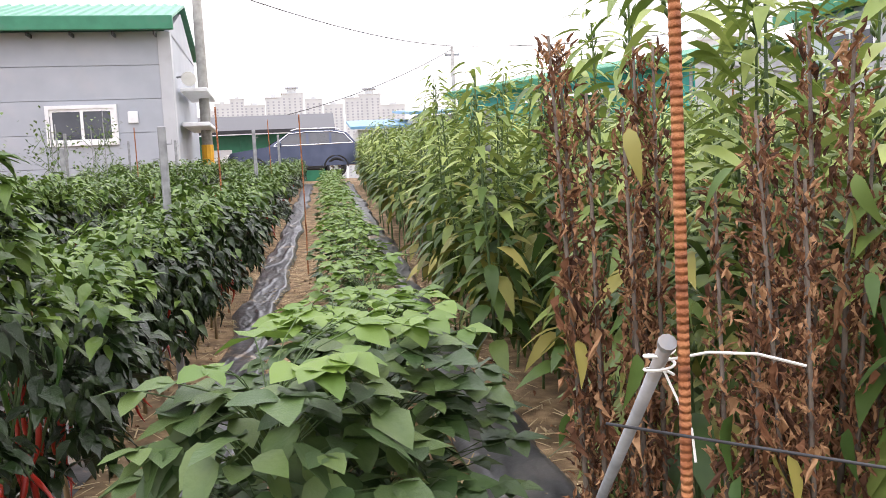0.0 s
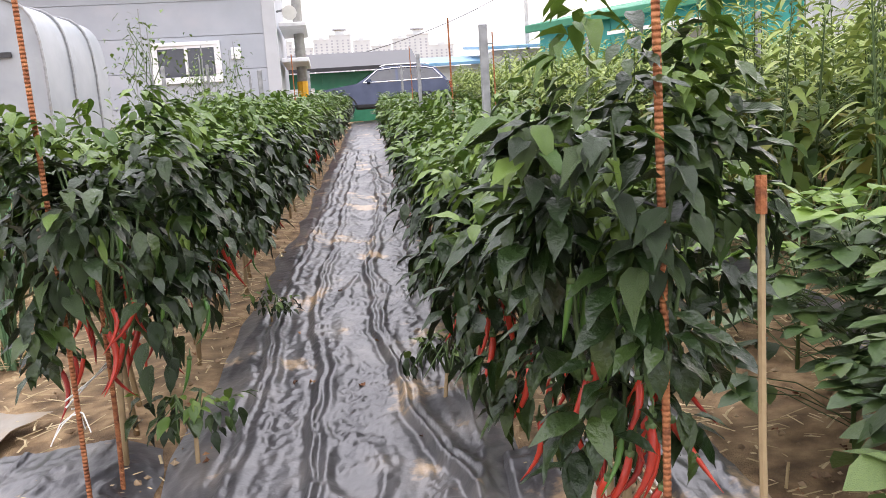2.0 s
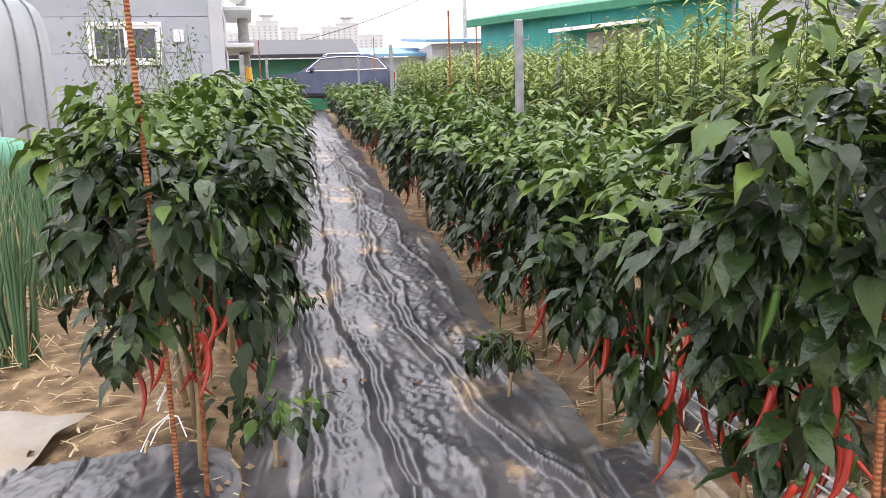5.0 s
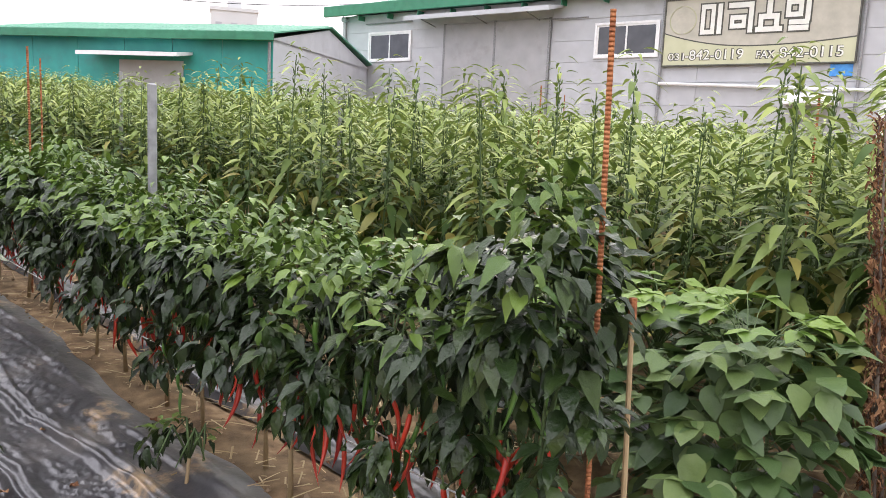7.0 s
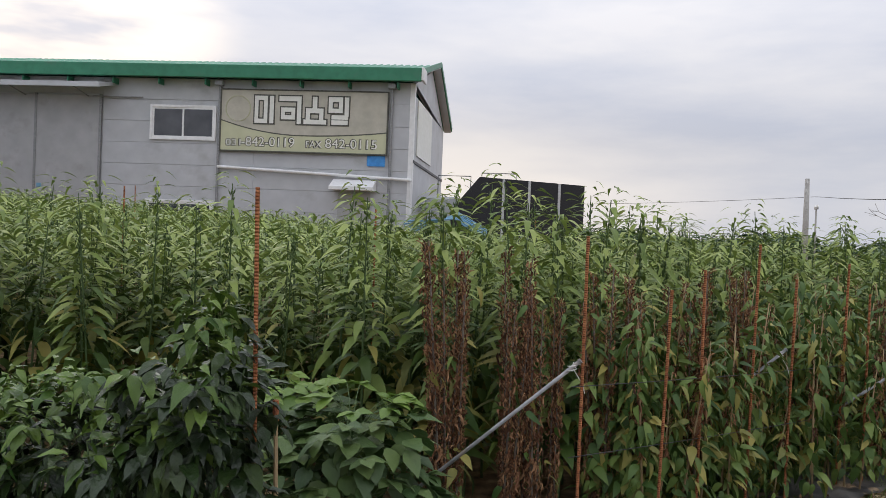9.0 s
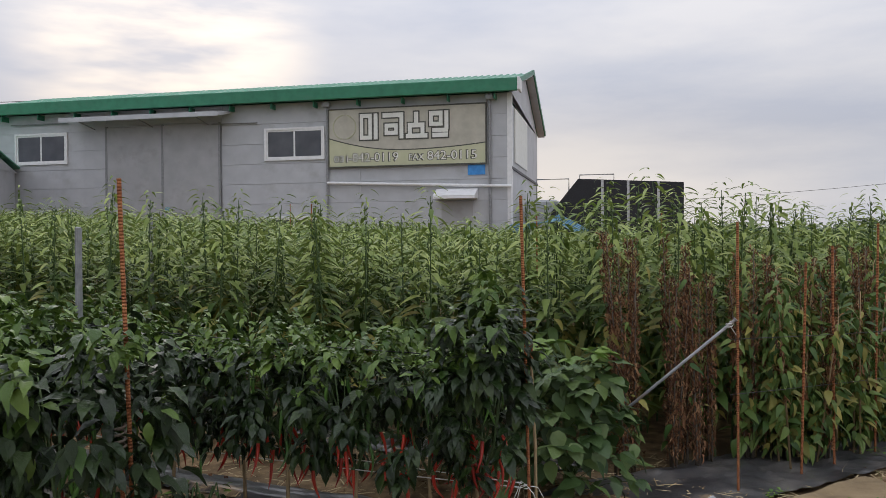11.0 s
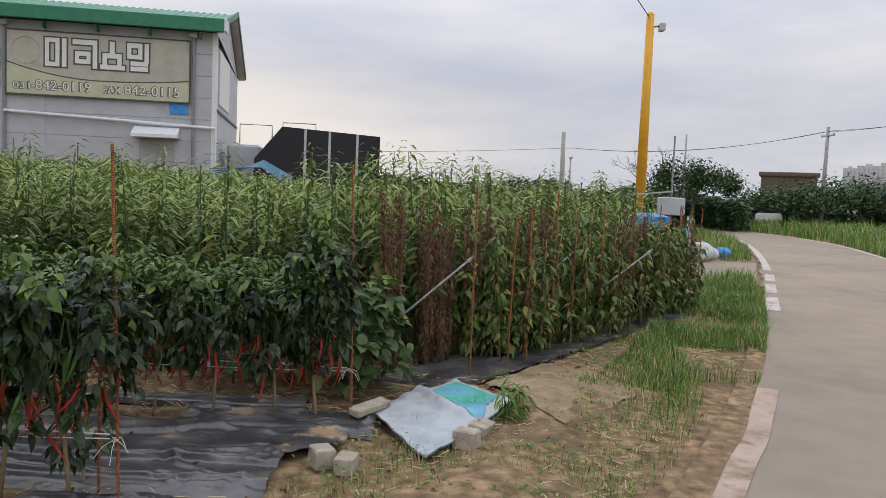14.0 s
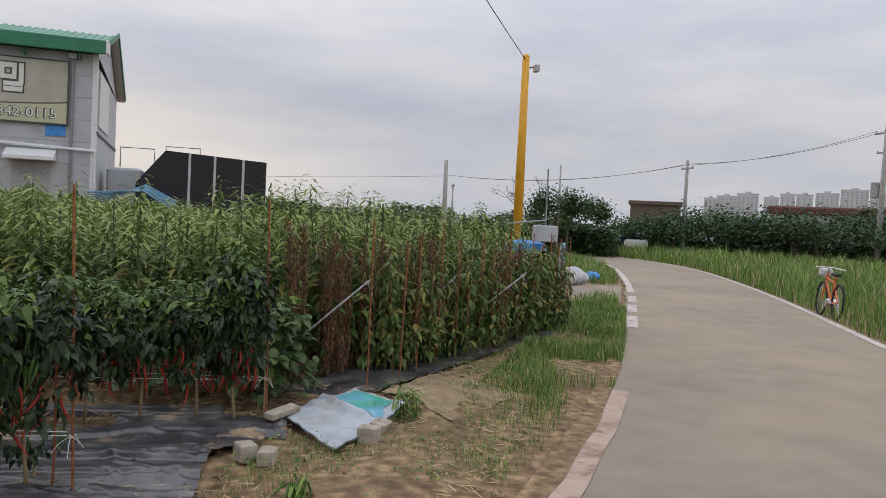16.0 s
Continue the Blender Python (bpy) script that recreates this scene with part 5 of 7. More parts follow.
def sesame_field():
    gx, gy = np.meshgrid(np.arange(2.3, 20, 0.37), np.arange(-6, 23, 0.3))
    x, y = gx.ravel() + U(-0.1, 0.1, gx.size), gy.ravel() + U(-0.1, 0.1, gx.size)
    keep = in_field(x, y)
    x, y = x[keep], y[keep]
    front = y + 2.35 + 0.78 * (x - 2.3)
    near = (front < 1.9) & (x < 7.2) | (x < 2.9) & (y < 4.5)
    near &= np.cumsum(near) <= 290
    models = []
    for i in range(6):
        root = thing("sesame_plant", Matrix.Identity(4), "tall green sesame plant with yellowing lower leaves", "sesame plant", "sesame field")
        g = Geo()
        sesame_geo(g, Matrix.Identity(4), U(1.5, 1.76), 44, SESAME_LEAF, 0.5, 0.14)
        v, f, s = np.concatenate(g.v), np.concatenate(g.f), np.concatenate(g.m)
        for slots, nm, mt in (((2,), "stem", ["stem_green"]), ((0, 4), "foliage", ["sesame_leaf", "capsule"]), ((1,), "yellow_leaves", ["sesame_yellow"]), ((3,), "young_leaves", ["sesame_top"])):
            piece = Geo()
            for j, slot in enumerate(slots):
                if (s == slot).any():
                    used, inv = np.unique(f[s == slot], return_inverse=True)
                    piece.add(v[used], inv.reshape(-1, 3), j)
            if piece.count:
                part(nm, piece, mt, root, smooth=True)
        models.append(root)
    n = 0
    for px, py in zip(x[near], y[near]):
        if n < 290:
            copy_thing(models[n % 6], on_ground(px, py, rx=rng.normal(0, 3), ry=rng.normal(0, 3), rz=U(0, 360)) @ Matrix.Scale(U(1.02, 1.15) if px < 4.2 and py < -1.2 else U(0.95, 1.12), 4))
            n += 1
    hide_models(models)
    base = []
    for i in range(14):
        g = Geo()
        if i < 7:
            sesame_geo(g, Matrix.Identity(4), U(1.36, 1.6), 32, SESAME_FAR, 0.45, 0.25, 1.1)
        else:
            sesame_geo(g, Matrix.Identity(4), U(1.36, 1.6), 18, SESAME_FAR, 0.3, 0.5, 1.15)
        base.append((np.concatenate(g.v), np.concatenate(g.f), np.concatenate(g.m)))
    fx, fy = x[~near], y[~near]
    far = Geo()
    deep = (front[~near] > 3.2) & (fx > 4.6)
    pick = U(0, 7, len(fx)).astype(int) + 7 * deep
    for i, (v, f, s) in enumerate(base):
        w = pick == i
        pts = np.stack([fx[w], fy[w], rise(fx[w], fy[w])], 1)
        mm = placed(pts, U(0, 6.28, w.sum()), U(0.9, 1.12, w.sum()), 0.05)
        for slot in (0, 1, 2, 3, 4):
            far.many((v, f[s == slot]), mm, slot)
    tagged(part("sesame_field", far, ["sesame_leaf", "sesame_yellow", "stem_green", "sesame_top", "capsule"], smooth=True), "dense field of tall green sesame plants", "sesame field", kind="stuff")


sesame_field()


def dry_plant(height, dead=0.8):
    """A withered border plant: stalks crowded with shrunken brown pods and leaves, or ones still partly green."""
    brown_plant = dead > 0.7
    text = "withered brown sesame plant with shrunken dry pods and leaves" if brown_plant else "yellowing sesame plant with limp green and yellow leaves"
    root = thing("withered_plant", Matrix.Identity(4), text, "withered plant", "withered border plants")
    g = Geo()
    for j in range(3 if brown_plant else 2):
        bx, by = rng.normal(0, 0.020 if brown_plant else 0.05, 2)
        top = height * U(0.78, 1)
        lean = rng.normal(0, 0.03, 2)
        g.add(*tube([(bx, by, -0.05), (bx * 1.5 + lean[0] / 2, by * 1.5 + lean[1] / 2, top * 0.5), (bx * 2 + lean[0], by * 2 + lean[1], top)], (0.008, 0.006, 0.003), 5), 0)
        n = 460 if brown_plant else 60
        z = top * U(0.1 if brown_plant else 0.5, 1, n)
        a = U(0, 6.28, n)
        along_stem = (z / top)[:, None]
        axis = np.array([[bx, by]]) * (1 + along_stem) + lean[None] * along_stem
        p = np.concatenate([axis + U(0.004, 0.028 if brown_plant else 0.03, n)[:, None] * np.stack([np.cos(a), np.sin(a)], 1), z[:, None]], 1)
        g.many(DRY_LEAF, leaf_mats(p, a, np.where(U(0, 1, n) < 0.5, U(0.85, 1.5, n), U(-1.5, -0.8, n)), U(0.013, 0.036, n), U(-1.5, 1.5, n), U(0.5, 1.0, n)[:, None]), 1)
        k = 26 if brown_plant else 14
        hang = rng.integers(0, n, k)
        g.many(DRY_LEAF, leaf_mats(p[hang] * np.array([1, 1, 0.75]), U(0, 6.28, k), U(-1.5, -1.0, k), U(0.045, 0.085, k), U(-1.2, 1.2, k), 0.5), 1)
        k = 4 if brown_plant else 84
        zz = top * (0.12 + 0.86 * U(0, 1, k) ** 0.9)
        aa = U(0, 6.28, k)
        ax2 = np.array([[bx, by]]) * (1 + (zz / top)[:, None]) + lean[None] * (zz / top)[:, None]
        r = U(0.02, 0.07, k)[:, None]
        q = np.concatenate([ax2 + r * np.stack([np.cos(aa), np.sin(aa)], 1), zz[:, None]], 1)
        live = leaf_mats(q, aa, U(-1.1, 0.35, k), U(0.06, 0.115, k), U(-0.8, 0.8, k), 1.7 + 0.8 * (zz / top < 0.55)[:, None])
        yel = U(0, 1, k) < 0.24 * np.clip(1.5 - zz / top, 0, 1)
        g.many(SESAME_LEAF, live[~yel], 2)
        g.many(SESAME_LEAF, live[yel], 3)
    v, f, s = np.concatenate(g.v), np.concatenate(g.f), np.concatenate(g.m)
    for slot, nm, mt in ((0, "stem", "bark" if brown_plant else "stem_tan"), (1, "dry_leaves", "dry_leaf"), (2, "green_leaves", "border_leaf"), (3, "yellow_leaves", "sesame_yellow")):
        if (s == slot).any():
            used, inv = np.unique(f[s == slot], return_inverse=True)
            part(nm, Geo().add(v[used], inv.reshape(-1, 3)), mt, root, smooth=slot != 1)
    return root


dry_models = [dry_plant(h, d) for h, d in ((1.5, 1.0), (1.38, 1.0), (1.2, 1.0), (1.2, 0.4), (1.38, 0.25), (1.05, 0.15), (1.3, 0.15))]
for t in np.arange(0.12, 1, 0.021):
    for k in range(2):
        if U(0, 1) < 0.12:
            continue
        px, py = 1.98 + 4.57 * t + rng.normal(0, 0.08), -2.72 - 3.62 * t + 0.30 * k + rng.normal(0, 0.08)
        brown = U(0, 1) < (0.30 if t < 0.2 else 0.17 if t < 0.4 else 0.09)
        m = dry_models[int(U(0, 3)) if brown else int(U(3, 7))]
        copy_thing(m, on_ground(px, py, 0.01, rx=rng.normal(0, 3.5), ry=rng.normal(0, 3.5), rz=U(0, 360)) @ Matrix.Scale(U(0.78, 1.1), 4))
for i, (px, py) in enumerate(((2.08, -2.16), (2.14, -2.10), (2.18, -2.20), (2.42, -2.41), (2.30, -2.58), (2.37, -2.50), (2.50, -2.64), (2.62, -2.90), (2.80, -3.05), (3.05, -3.25))):
    copy_thing(dry_models[i % 2], on_ground(px, py, 0.01, rx=rng.normal(0, 1.5), ry=rng.normal(0, 1.5), rz=U(0, 360)) @ Matrix.Scale(U(0.86, 1.12), 4))
copy_thing(dry_models[1], on_ground(2.24, -2.42, 0.01, rz=U(0, 360)) @ Matrix.Scale(U(0.9, 1.05), 4))
hide_models(dry_models)


# ---- stakes, ties and wires ----
def rebar_mesh(length, r=0.0075):
    n = int(length / 0.0058)
    z = np.repeat(np.linspace(0, length, n), 2)[1:-1]
    rr = np.where(np.arange(len(z)) % 4 < 2, r, r * 1.045)
    w = 0.006 * np.sin(z * 2.1)
    return Geo().add(*tube(np.stack([w, 0 * z, z], 1), rr, 6)).mesh("rod", "rebar", True)


REBAR = rebar_mesh(1.9)
STAKE = "rusty ribbed steel rebar stake standing in the soil"


def stake(x, y, top, lx=0.0, ly=0.0, label=STAKE, ties=()):
    """A rebar stake leaning by lx, ly over its height, with twine ties."""
    z0 = float(rise(x, y)) - 0.12
    h = top - z0
    m = Matrix.Translation((x, y, z0)) @ Matrix(((1, 0, lx / h, 0), (0, 1, ly / h, 0), (0, 0, h / 1.9, 0), (0, 0, 0, 1)))
    s = thing("rebar_stake", Matrix.Translation((x, y, z0)), label, "stake", "rebar stakes")
    part("rod", REBAR, None, s, at=Matrix.Translation((-x, -y, -z0)) @ m)
    for z in ties:
        k = (z - z0) / h
        cx, cy = lx * k, ly * k
        g = Geo()
        t = np.linspace(0, 9.4, 26)
        g.add(*tube(np.stack([cx + 0.012 * np.cos(t), cy + 0.012 * np.sin(t), z - z0 + 0.003 * t], 1), 0.0022, 4))
        for i in range(5):
            a = U(0, 6.28)
            e = U(0.05, 0.13)
            g.add(*tube([(cx, cy, z - z0 + 0.02), (cx + e * 0.6 * math.cos(a), cy + e * 0.6 * math.sin(a), z - z0 + U(-0.02, 0.03)), (cx + e * math.cos(a), cy + e * math.sin(a), z - z0 - U(0.02, 0.1))], 0.002, 4))
        part("twine_tie", g, "string", s, "white twine tied round the stake")
    return s


stake(0.50, -1.95, 1.70, 0.02, 0.08, ties=(0.36,))
sl = stake(-0.91, -0.98, 1.71, -0.035, 0.07, ties=(0.33,))
g = Geo()
t = np.linspace(0, 25, 60)
g.add(*tube(np.stack([-0.03 + 0.016 * np.cos(t), 0.035 + 0.016 * np.sin(t), 0.93 + 0.0035 * t], 1), 0.005, 5))
part("tape_wrap", g, "bark", sl, "brown tape wound round the stake", True)
stake(-0.86, -0.86, 0.75, 0.02, 0.0, label="short rusty rebar stake beside the pepper plant")
short = thing("wooden_stake", on_ground(0.70, -1.92), "short pale wooden stake with a rusty top", "stake")
part("rod", Geo().add(*tube([(0.02, 0, -0.1), (0.0, 0, 0.5), (0.005, 0.02, 0.93)], (0.007, 0.008, 0.007), 7)), "stem_tan", short)
part("tip", Geo().add(*tube([(0.005, 0.02, 0.93), (0.005, 0.022, 1.0)], 0.011, 7)), "rebar", short)
stake(1.935, -2.82, 1.60, 0.01, 0.0)
BORDER = lambda k: (1.9 + 4.6 * k, -2.8 - 3.55 * k)
for k, top in ((0.10, 1.35), (0.17, 1.45), (0.26, 1.6), (0.33, 1.4), (0.45, 1.5), (0.50, 1.3), (0.58, 1.55), (0.66, 1.35), (0.74, 1.5), (0.80, 1.3), (0.88, 1.5), (0.93, 1.35), (1.0, 1.45)):
    bx, by = BORDER(k)
    stake(bx + U(-0.05, 0.05), by + U(-0.06, 0.06), top, U(-0.05, 0.05), U(-0.05, 0.05), ties=(0.9,) if U(0, 1) < 0.2 else ())


def leaning_pipe(top, foot):
    p = thing("prop_pipe", Matrix.Translation(foot), "grey steel pipe leaning against the border stakes, tied with twine", "pipe", "prop pipes")
    d = np.array(top) - np.array(foot)
    part("tube", Geo().add(*tube([(0, 0, 0), tuple(d)], 0.0095, 10)), "galv", p, smooth=True)
    part("pipe_cap", Geo().add(*tube([tuple(d), tuple(d * 1.006)], 0.0125, 10)), "galv", p)
    g = Geo()
    t = np.linspace(0, 12.5, 30)
    c = d * 0.97
    g.add(*tube(np.stack([c[0] + 0.02 * np.cos(t), c[1] + 0.02 * np.sin(t), c[2] - 0.02 + 0.003 * t], 1), 0.0022, 5))
    g.add(*tube([tuple(c), (c[0] + 0.06, c[1] - 0.02, c[2] + 0.012), (c[0] + 0.13, c[1] - 0.02, c[2] + 0.004), (c[0] + 0.2, c[1] - 0.02, c[2] - 0.018)], 0.0022, 5))
    g.add(*tube([tuple(c), (c[0] + 0.02, c[1] - 0.05, c[2] - 0.08), (c[0] + 0.02, c[1] - 0.06, c[2] - 0.12)], 0.0018, 5))
    part("twine_knot", g, "string", p, "white twine knot")


leaning_pipe((1.925, -2.805, 1.025), (2.06, -1.75, 0.06))
leaning_pipe((3.48, -3.93, 0.96), (3.0, -2.85, 0.05))
leaning_pipe((4.06, -4.95, 1.0), (3.95, -3.75, 0.05))


def wire(name, a, b, sag, r, material, label, n=14):
    a, b = np.array(a, float), np.array(b, float)
    s = np.linspace(0, 1, n)[:, None]
    p = a + (b - a) * s - np.array([0, 0, 1]) * sag * 4 * s * (1 - s)
    return tagged(part(name, Geo().add(*tube(p, r, 5)), material, smooth=True), label, "wire")


for z, m in ((0.92, "wire"), (0.6, "wire")):
    wire("border_wire", (1.85, -2.78, z), (6.5, -6.33, z - 0.1), 0.04, 0.0022, m, "thin wire strung along the border stakes")
for x, y0 in ((0.53, -1.9), (-0.95, -0.95)):
    for off, z in ((-0.16, 0.36), (0.16, 0.38), (0.0, 0.95)):
        wire("row_twine", (x, y0, z), (x + off, y0 + 3, z + 0.1), 0.02, 0.003, "string" if z < 0.9 else "wire", "twine stretched along the pepper row")
        wire("row_twine", (x + off, y0 + 3, z + 0.1), (x + off, 23, z + 1.0), 0.06, 0.003, "string" if z < 0.9 else "wire", "twine stretched along the pepper row")
for x, y, h in ((0.61, 0.84, 1.52), (0.62, 6.6, 1.6), (0.62, 12.0, 1.6), (-1.0, 4.3, 1.45), (-1.0, 10.2, 1.55), (2.75, 2.2, 1.6), (2.8, 6.8, 1.7), (2.8, 12.5, 1.7), (-2.3, 6.0, 1.6), (-2.4, 9.0, 1.7), (-2.3, 12.5, 1.6)):
    p = thing("row_post", on_ground(x, y), "grey galvanised steel row post", "post", "row posts")
    part("channel", Geo().add(*box(-0.022, -0.012, -0.2, 0.022, 0.012, h, 0.006)), "galv", p)
    part("hook", Geo().add(*tube([(0.022, 0, h - 0.1), (0.05, 0, h - 0.1), (0.05, 0, h - 0.07)], 0.004, 5)), "galv", p)
for x, y, h in ((0.63, 2.9, 1.72), (1.25, 4.7, 1.7), (0.64, 9.0, 1.8), (-0.98, 7.2, 1.7), (4.4, 1.5, 1.8), (6.0, -2.0, 1.8), (8.0, 4.0, 1.9), (3.6, -1.2, 1.75)):
    stake(x, y, float(rise(x, y)) + h, U(-0.04, 0.04), U(-0.04, 0.04))


# ---- row ends: sheet, blocks, mats ----
def printed_sheet():
    def fn(u, w):
        ax, ay, bx, by = -0.21, -2.43, 0.96, -3.09
        x = ax + (bx - ax) * u + 0.94 * w - 0.22 * u * w
        y = ay + (by - ay) * u + 0.38 * w + 0.02 * u * w
        z = 0.045 + 0.02 * rough_noise(x, y, 5, 2) + 0.012 * rough_noise(x, y, 12, 3) + 0.05 * np.exp(-((u - 0.52) / 0.05) ** 2) + 0.03 * np.maximum(0, 0.1 - w)
        return x, y, rise(x, y) + z + 0.012
    v, f = grid(60, 34, fn)
    g = Geo().add(v, f)
    g.add(v - np.array([0, 0, 0.012]), f[:, ::-1])
    s = thing("printed_sheet", Matrix.Identity(4), "crumpled dusty white sheet with a faded turquoise print", "sheet")
    part("sheet", g, "sheet_white", s, smooth=True)
    # the turquoise print lies on the sheet's far half
    uu, ww = np.meshgrid(np.linspace(0, 1, 61), np.linspace(0, 1, 35))
    keep = []
    for i, t in enumerate(f):
        c = v[t].mean(0)
        u = uu.ravel()[t].mean()
        w = ww.ravel()[t].mean()
        if 0.56 < u < 0.97 and 0.12 + 0.1 * math.sin(9 * u) < w < 0.93:
            keep.append(t)
    part("print", Geo().add(v + np.array([0, 0, 0.004]), keep), "sheet_blue", s, "faded turquoise and green printed area", True)


printed_sheet()


def cement_block(x, y, z, rz, size, rx=0.0):
    a, b, c = size
    v, f = box(-a / 2, -b / 2, 0, a / 2, b / 2, c, 0.008)
    v = v + rng.normal(0, 0.0025, v.shape)
    ob = part("cement_block", Geo().add(v, f), "brick_block", at=pose(x, y, z, rx, 0, rz))
    return tagged(ob, "pale worn cement block lying at the row's end", "block", "cement blocks")


cement_block(0.62, -2.06, 0.075, -34, (0.36, 0.09, 0.05), 8)
cement_block(-0.24, -1.85, 0.0, 25, (0.15, 0.12, 0.11))
cement_block(-0.32, -1.99, -0.005, -12, (0.14, 0.11, 0.10))
cement_block(0.12, -2.68, 0.0, 60, (0.15, 0.11, 0.12))
cement_block(0.40, -2.78, 0.0, -25, (0.20, 0.12, 0.09), 10)


def flat_mat(name, corners, material, label, category, bump=0.012, n=30):
    c = np.array(corners, float)

    def fn(u, w):
        p = (c[0][None] * ((1 - u) * (1 - w))[:, None] + c[1][None] * (u * (1 - w))[:, None] + c[2][None] * (u * w)[:, None] + c[3][None] * ((1 - u) * w)[:, None])
        x, y = p[:, 0] + 0.03 * rough_noise(p[:, 0], p[:, 1], 6, 1), p[:, 1] + 0.03 * rough_noise(p[:, 0], p[:, 1], 7, 2)
        return x, y, rise(x, y) + 0.035 + bump * rough_noise(x, y, 7, 5) + 0.4 * bump * rough_noise(x, y, 25, 6)
    return tagged(part(name, Geo().add(*grid(n, n, fn)), material, smooth=True), label, category)


flat_mat("burlap_mat", [(0.55, -3.35), (1.55, -4.25), (2.45, -3.55), (1.7, -2.95)], "burlap", "worn brown woven mat half covered with soil", "mat")
flat_mat("dusty_mat", [(-2.9, -0.75), (-1.55, -0.85), (-1.35, -0.12), (-2.7, 0.05)], "sheet_dusty", "dusty pale cloth mat lying on the soil", "mat")

# ---- spring onions ----
def onion_clump():
    root = thing("spring_onion", Matrix.Identity(4), "clump of tall blue-green spring onions", "spring onion", "bed of spring onions")
    g = Geo()
    for i in range(22):
        a, r, h = U(0, 6.28), U(0, 0.09), U(0.45, 0.78)
        bx, by = r * math.cos(a), r * math.sin(a)
        l = U(0.02, 0.16)
        k = U(0, 1)
        g.add(*tube([(bx, by, -0.02), (bx + 0.3 * l * math.cos(a), by + 0.3 * l * math.sin(a), h * 0.5), (bx + l * math.cos(a), by + l * math.sin(a), h)], (0.008, 0.010, 0.0015), 5, False), 1 if k < 0.06 else 0)
    for i in range(10):
        a, l = U(0, 6.28), U(0.1, 0.3)
        g.add(*tube([(0.05 * math.cos(a), 0.05 * math.sin(a), 0.02), (l * 0.6 * math.cos(a), l * 0.6 * math.sin(a), U(0.05, 0.16)), (l * math.cos(a), l * math.sin(a), 0.01)], (0.005, 0.004, 0.001), 4, False), 1)
    part("leaves", g, ["onion", "straw"], root, smooth=True)
    return root


onions = [onion_clump() for _ in range(4)]
for i in range(52):
    copy_thing(onions[i % 4], on_ground(U(-3.3, -1.78), U(0.55, 4.6), rz=U(0, 360)) @ Matrix.Scale(U(0.85, 1.1), 4))
hide_models(onions)


# ---- greenhouse and trellis ----
def greenhouse():
    h = thing("greenhouse", on_ground(-7.1, 8.0), "white film-covered tunnel greenhouse with steel hoops", "greenhouse")
    W, L, H = 2.75, 2.6, 2.7
    a = np.linspace(0, np.pi, 19)
    prof = np.stack([W * np.sign(np.cos(a)) * np.abs(np.cos(a)) ** 0.17, H * np.sin(a) ** 0.24], 1)
    v = [(x, y, z) for y in (0.0, L) for x, z in prof]
    n = len(prof)
    f = []
    for i in range(n - 1):
        f += [(i, i + 1, n + i + 1), (i, n + i + 1, n + i)]
    part("film_cover", Geo().add(v, f), "vinyl", h, smooth=True)
    c = [(0, 0.02, 0)] + [(x, 0.02, z) for x, z in prof]
    part("end_film", Geo().add(c, [(0, i + 1, i) for i in range(1, n)]), "vinyl", h, "milky plastic end sheet")
    for y in np.arange(0, L + 0.1, 1.0):
        part("hoop", Geo().add(*tube([(x * 1.004, y, z * 1.006) for x, z in prof], 0.02, 5)), "galv", h)
    part("door_bar", Geo().add(*box(0.9, -0.03, 1.9, 2.35, 0.0, 1.97)), "wire", h)
    part("skirt", Geo().add(*box(-W, -0.05, 0, W, -0.01, 0.75)), "vinyl_clear", h, "clear film skirt")


greenhouse()
bag = thing("feed_bag", on_ground(-3.55, 5.2), "slumped green and white woven bag", "bag")
part("sack", Geo().add(*moved(box(-0.35, -0.25, 0, 0.35, 0.25, 0.75, 0.12), Matrix.Rotation(0.15, 4, "Y"))), "green_roof", bag, smooth=True)


def tomato(x, y):
    root = thing("trellised_vine", on_ground(x, y), "thin tall leggy vine tied to a pole", "vine", "trellised vines")
    g = Geo()
    h = U(1.5, 2.1)
    part("pole", Geo().add(*tube([(0, 0, -0.1), (0, 0, h + 0.2)], 0.008, 5)), "galv", root)
    for j in range(3):
        p = [(0.02, 0, 0)]
        for z in np.linspace(0.3, h, 6):
            p.append((rng.normal(0, 0.12), rng.normal(0, 0.12), z))
        g.add(*tube(p, 0.005, 4, False), 1)
        n = 60
        q = np.array(p)[rng.integers(1, 7, n)] + rng.normal(0, 0.12, (n, 3))
        g.many(SOY_FAR, leaf_mats(q, U(0, 6.28, n), U(-0.8, 0.3, n), U(0.04, 0.08, n)), 0)
    part("leaves", g, ["pepper_young", "stem_green"], root, smooth=True)


for i in range(9):
    tomato(-2.2 - 0.35 * (i % 3) + U(-0.1, 0.1), 5.2 + 0.9 * i)


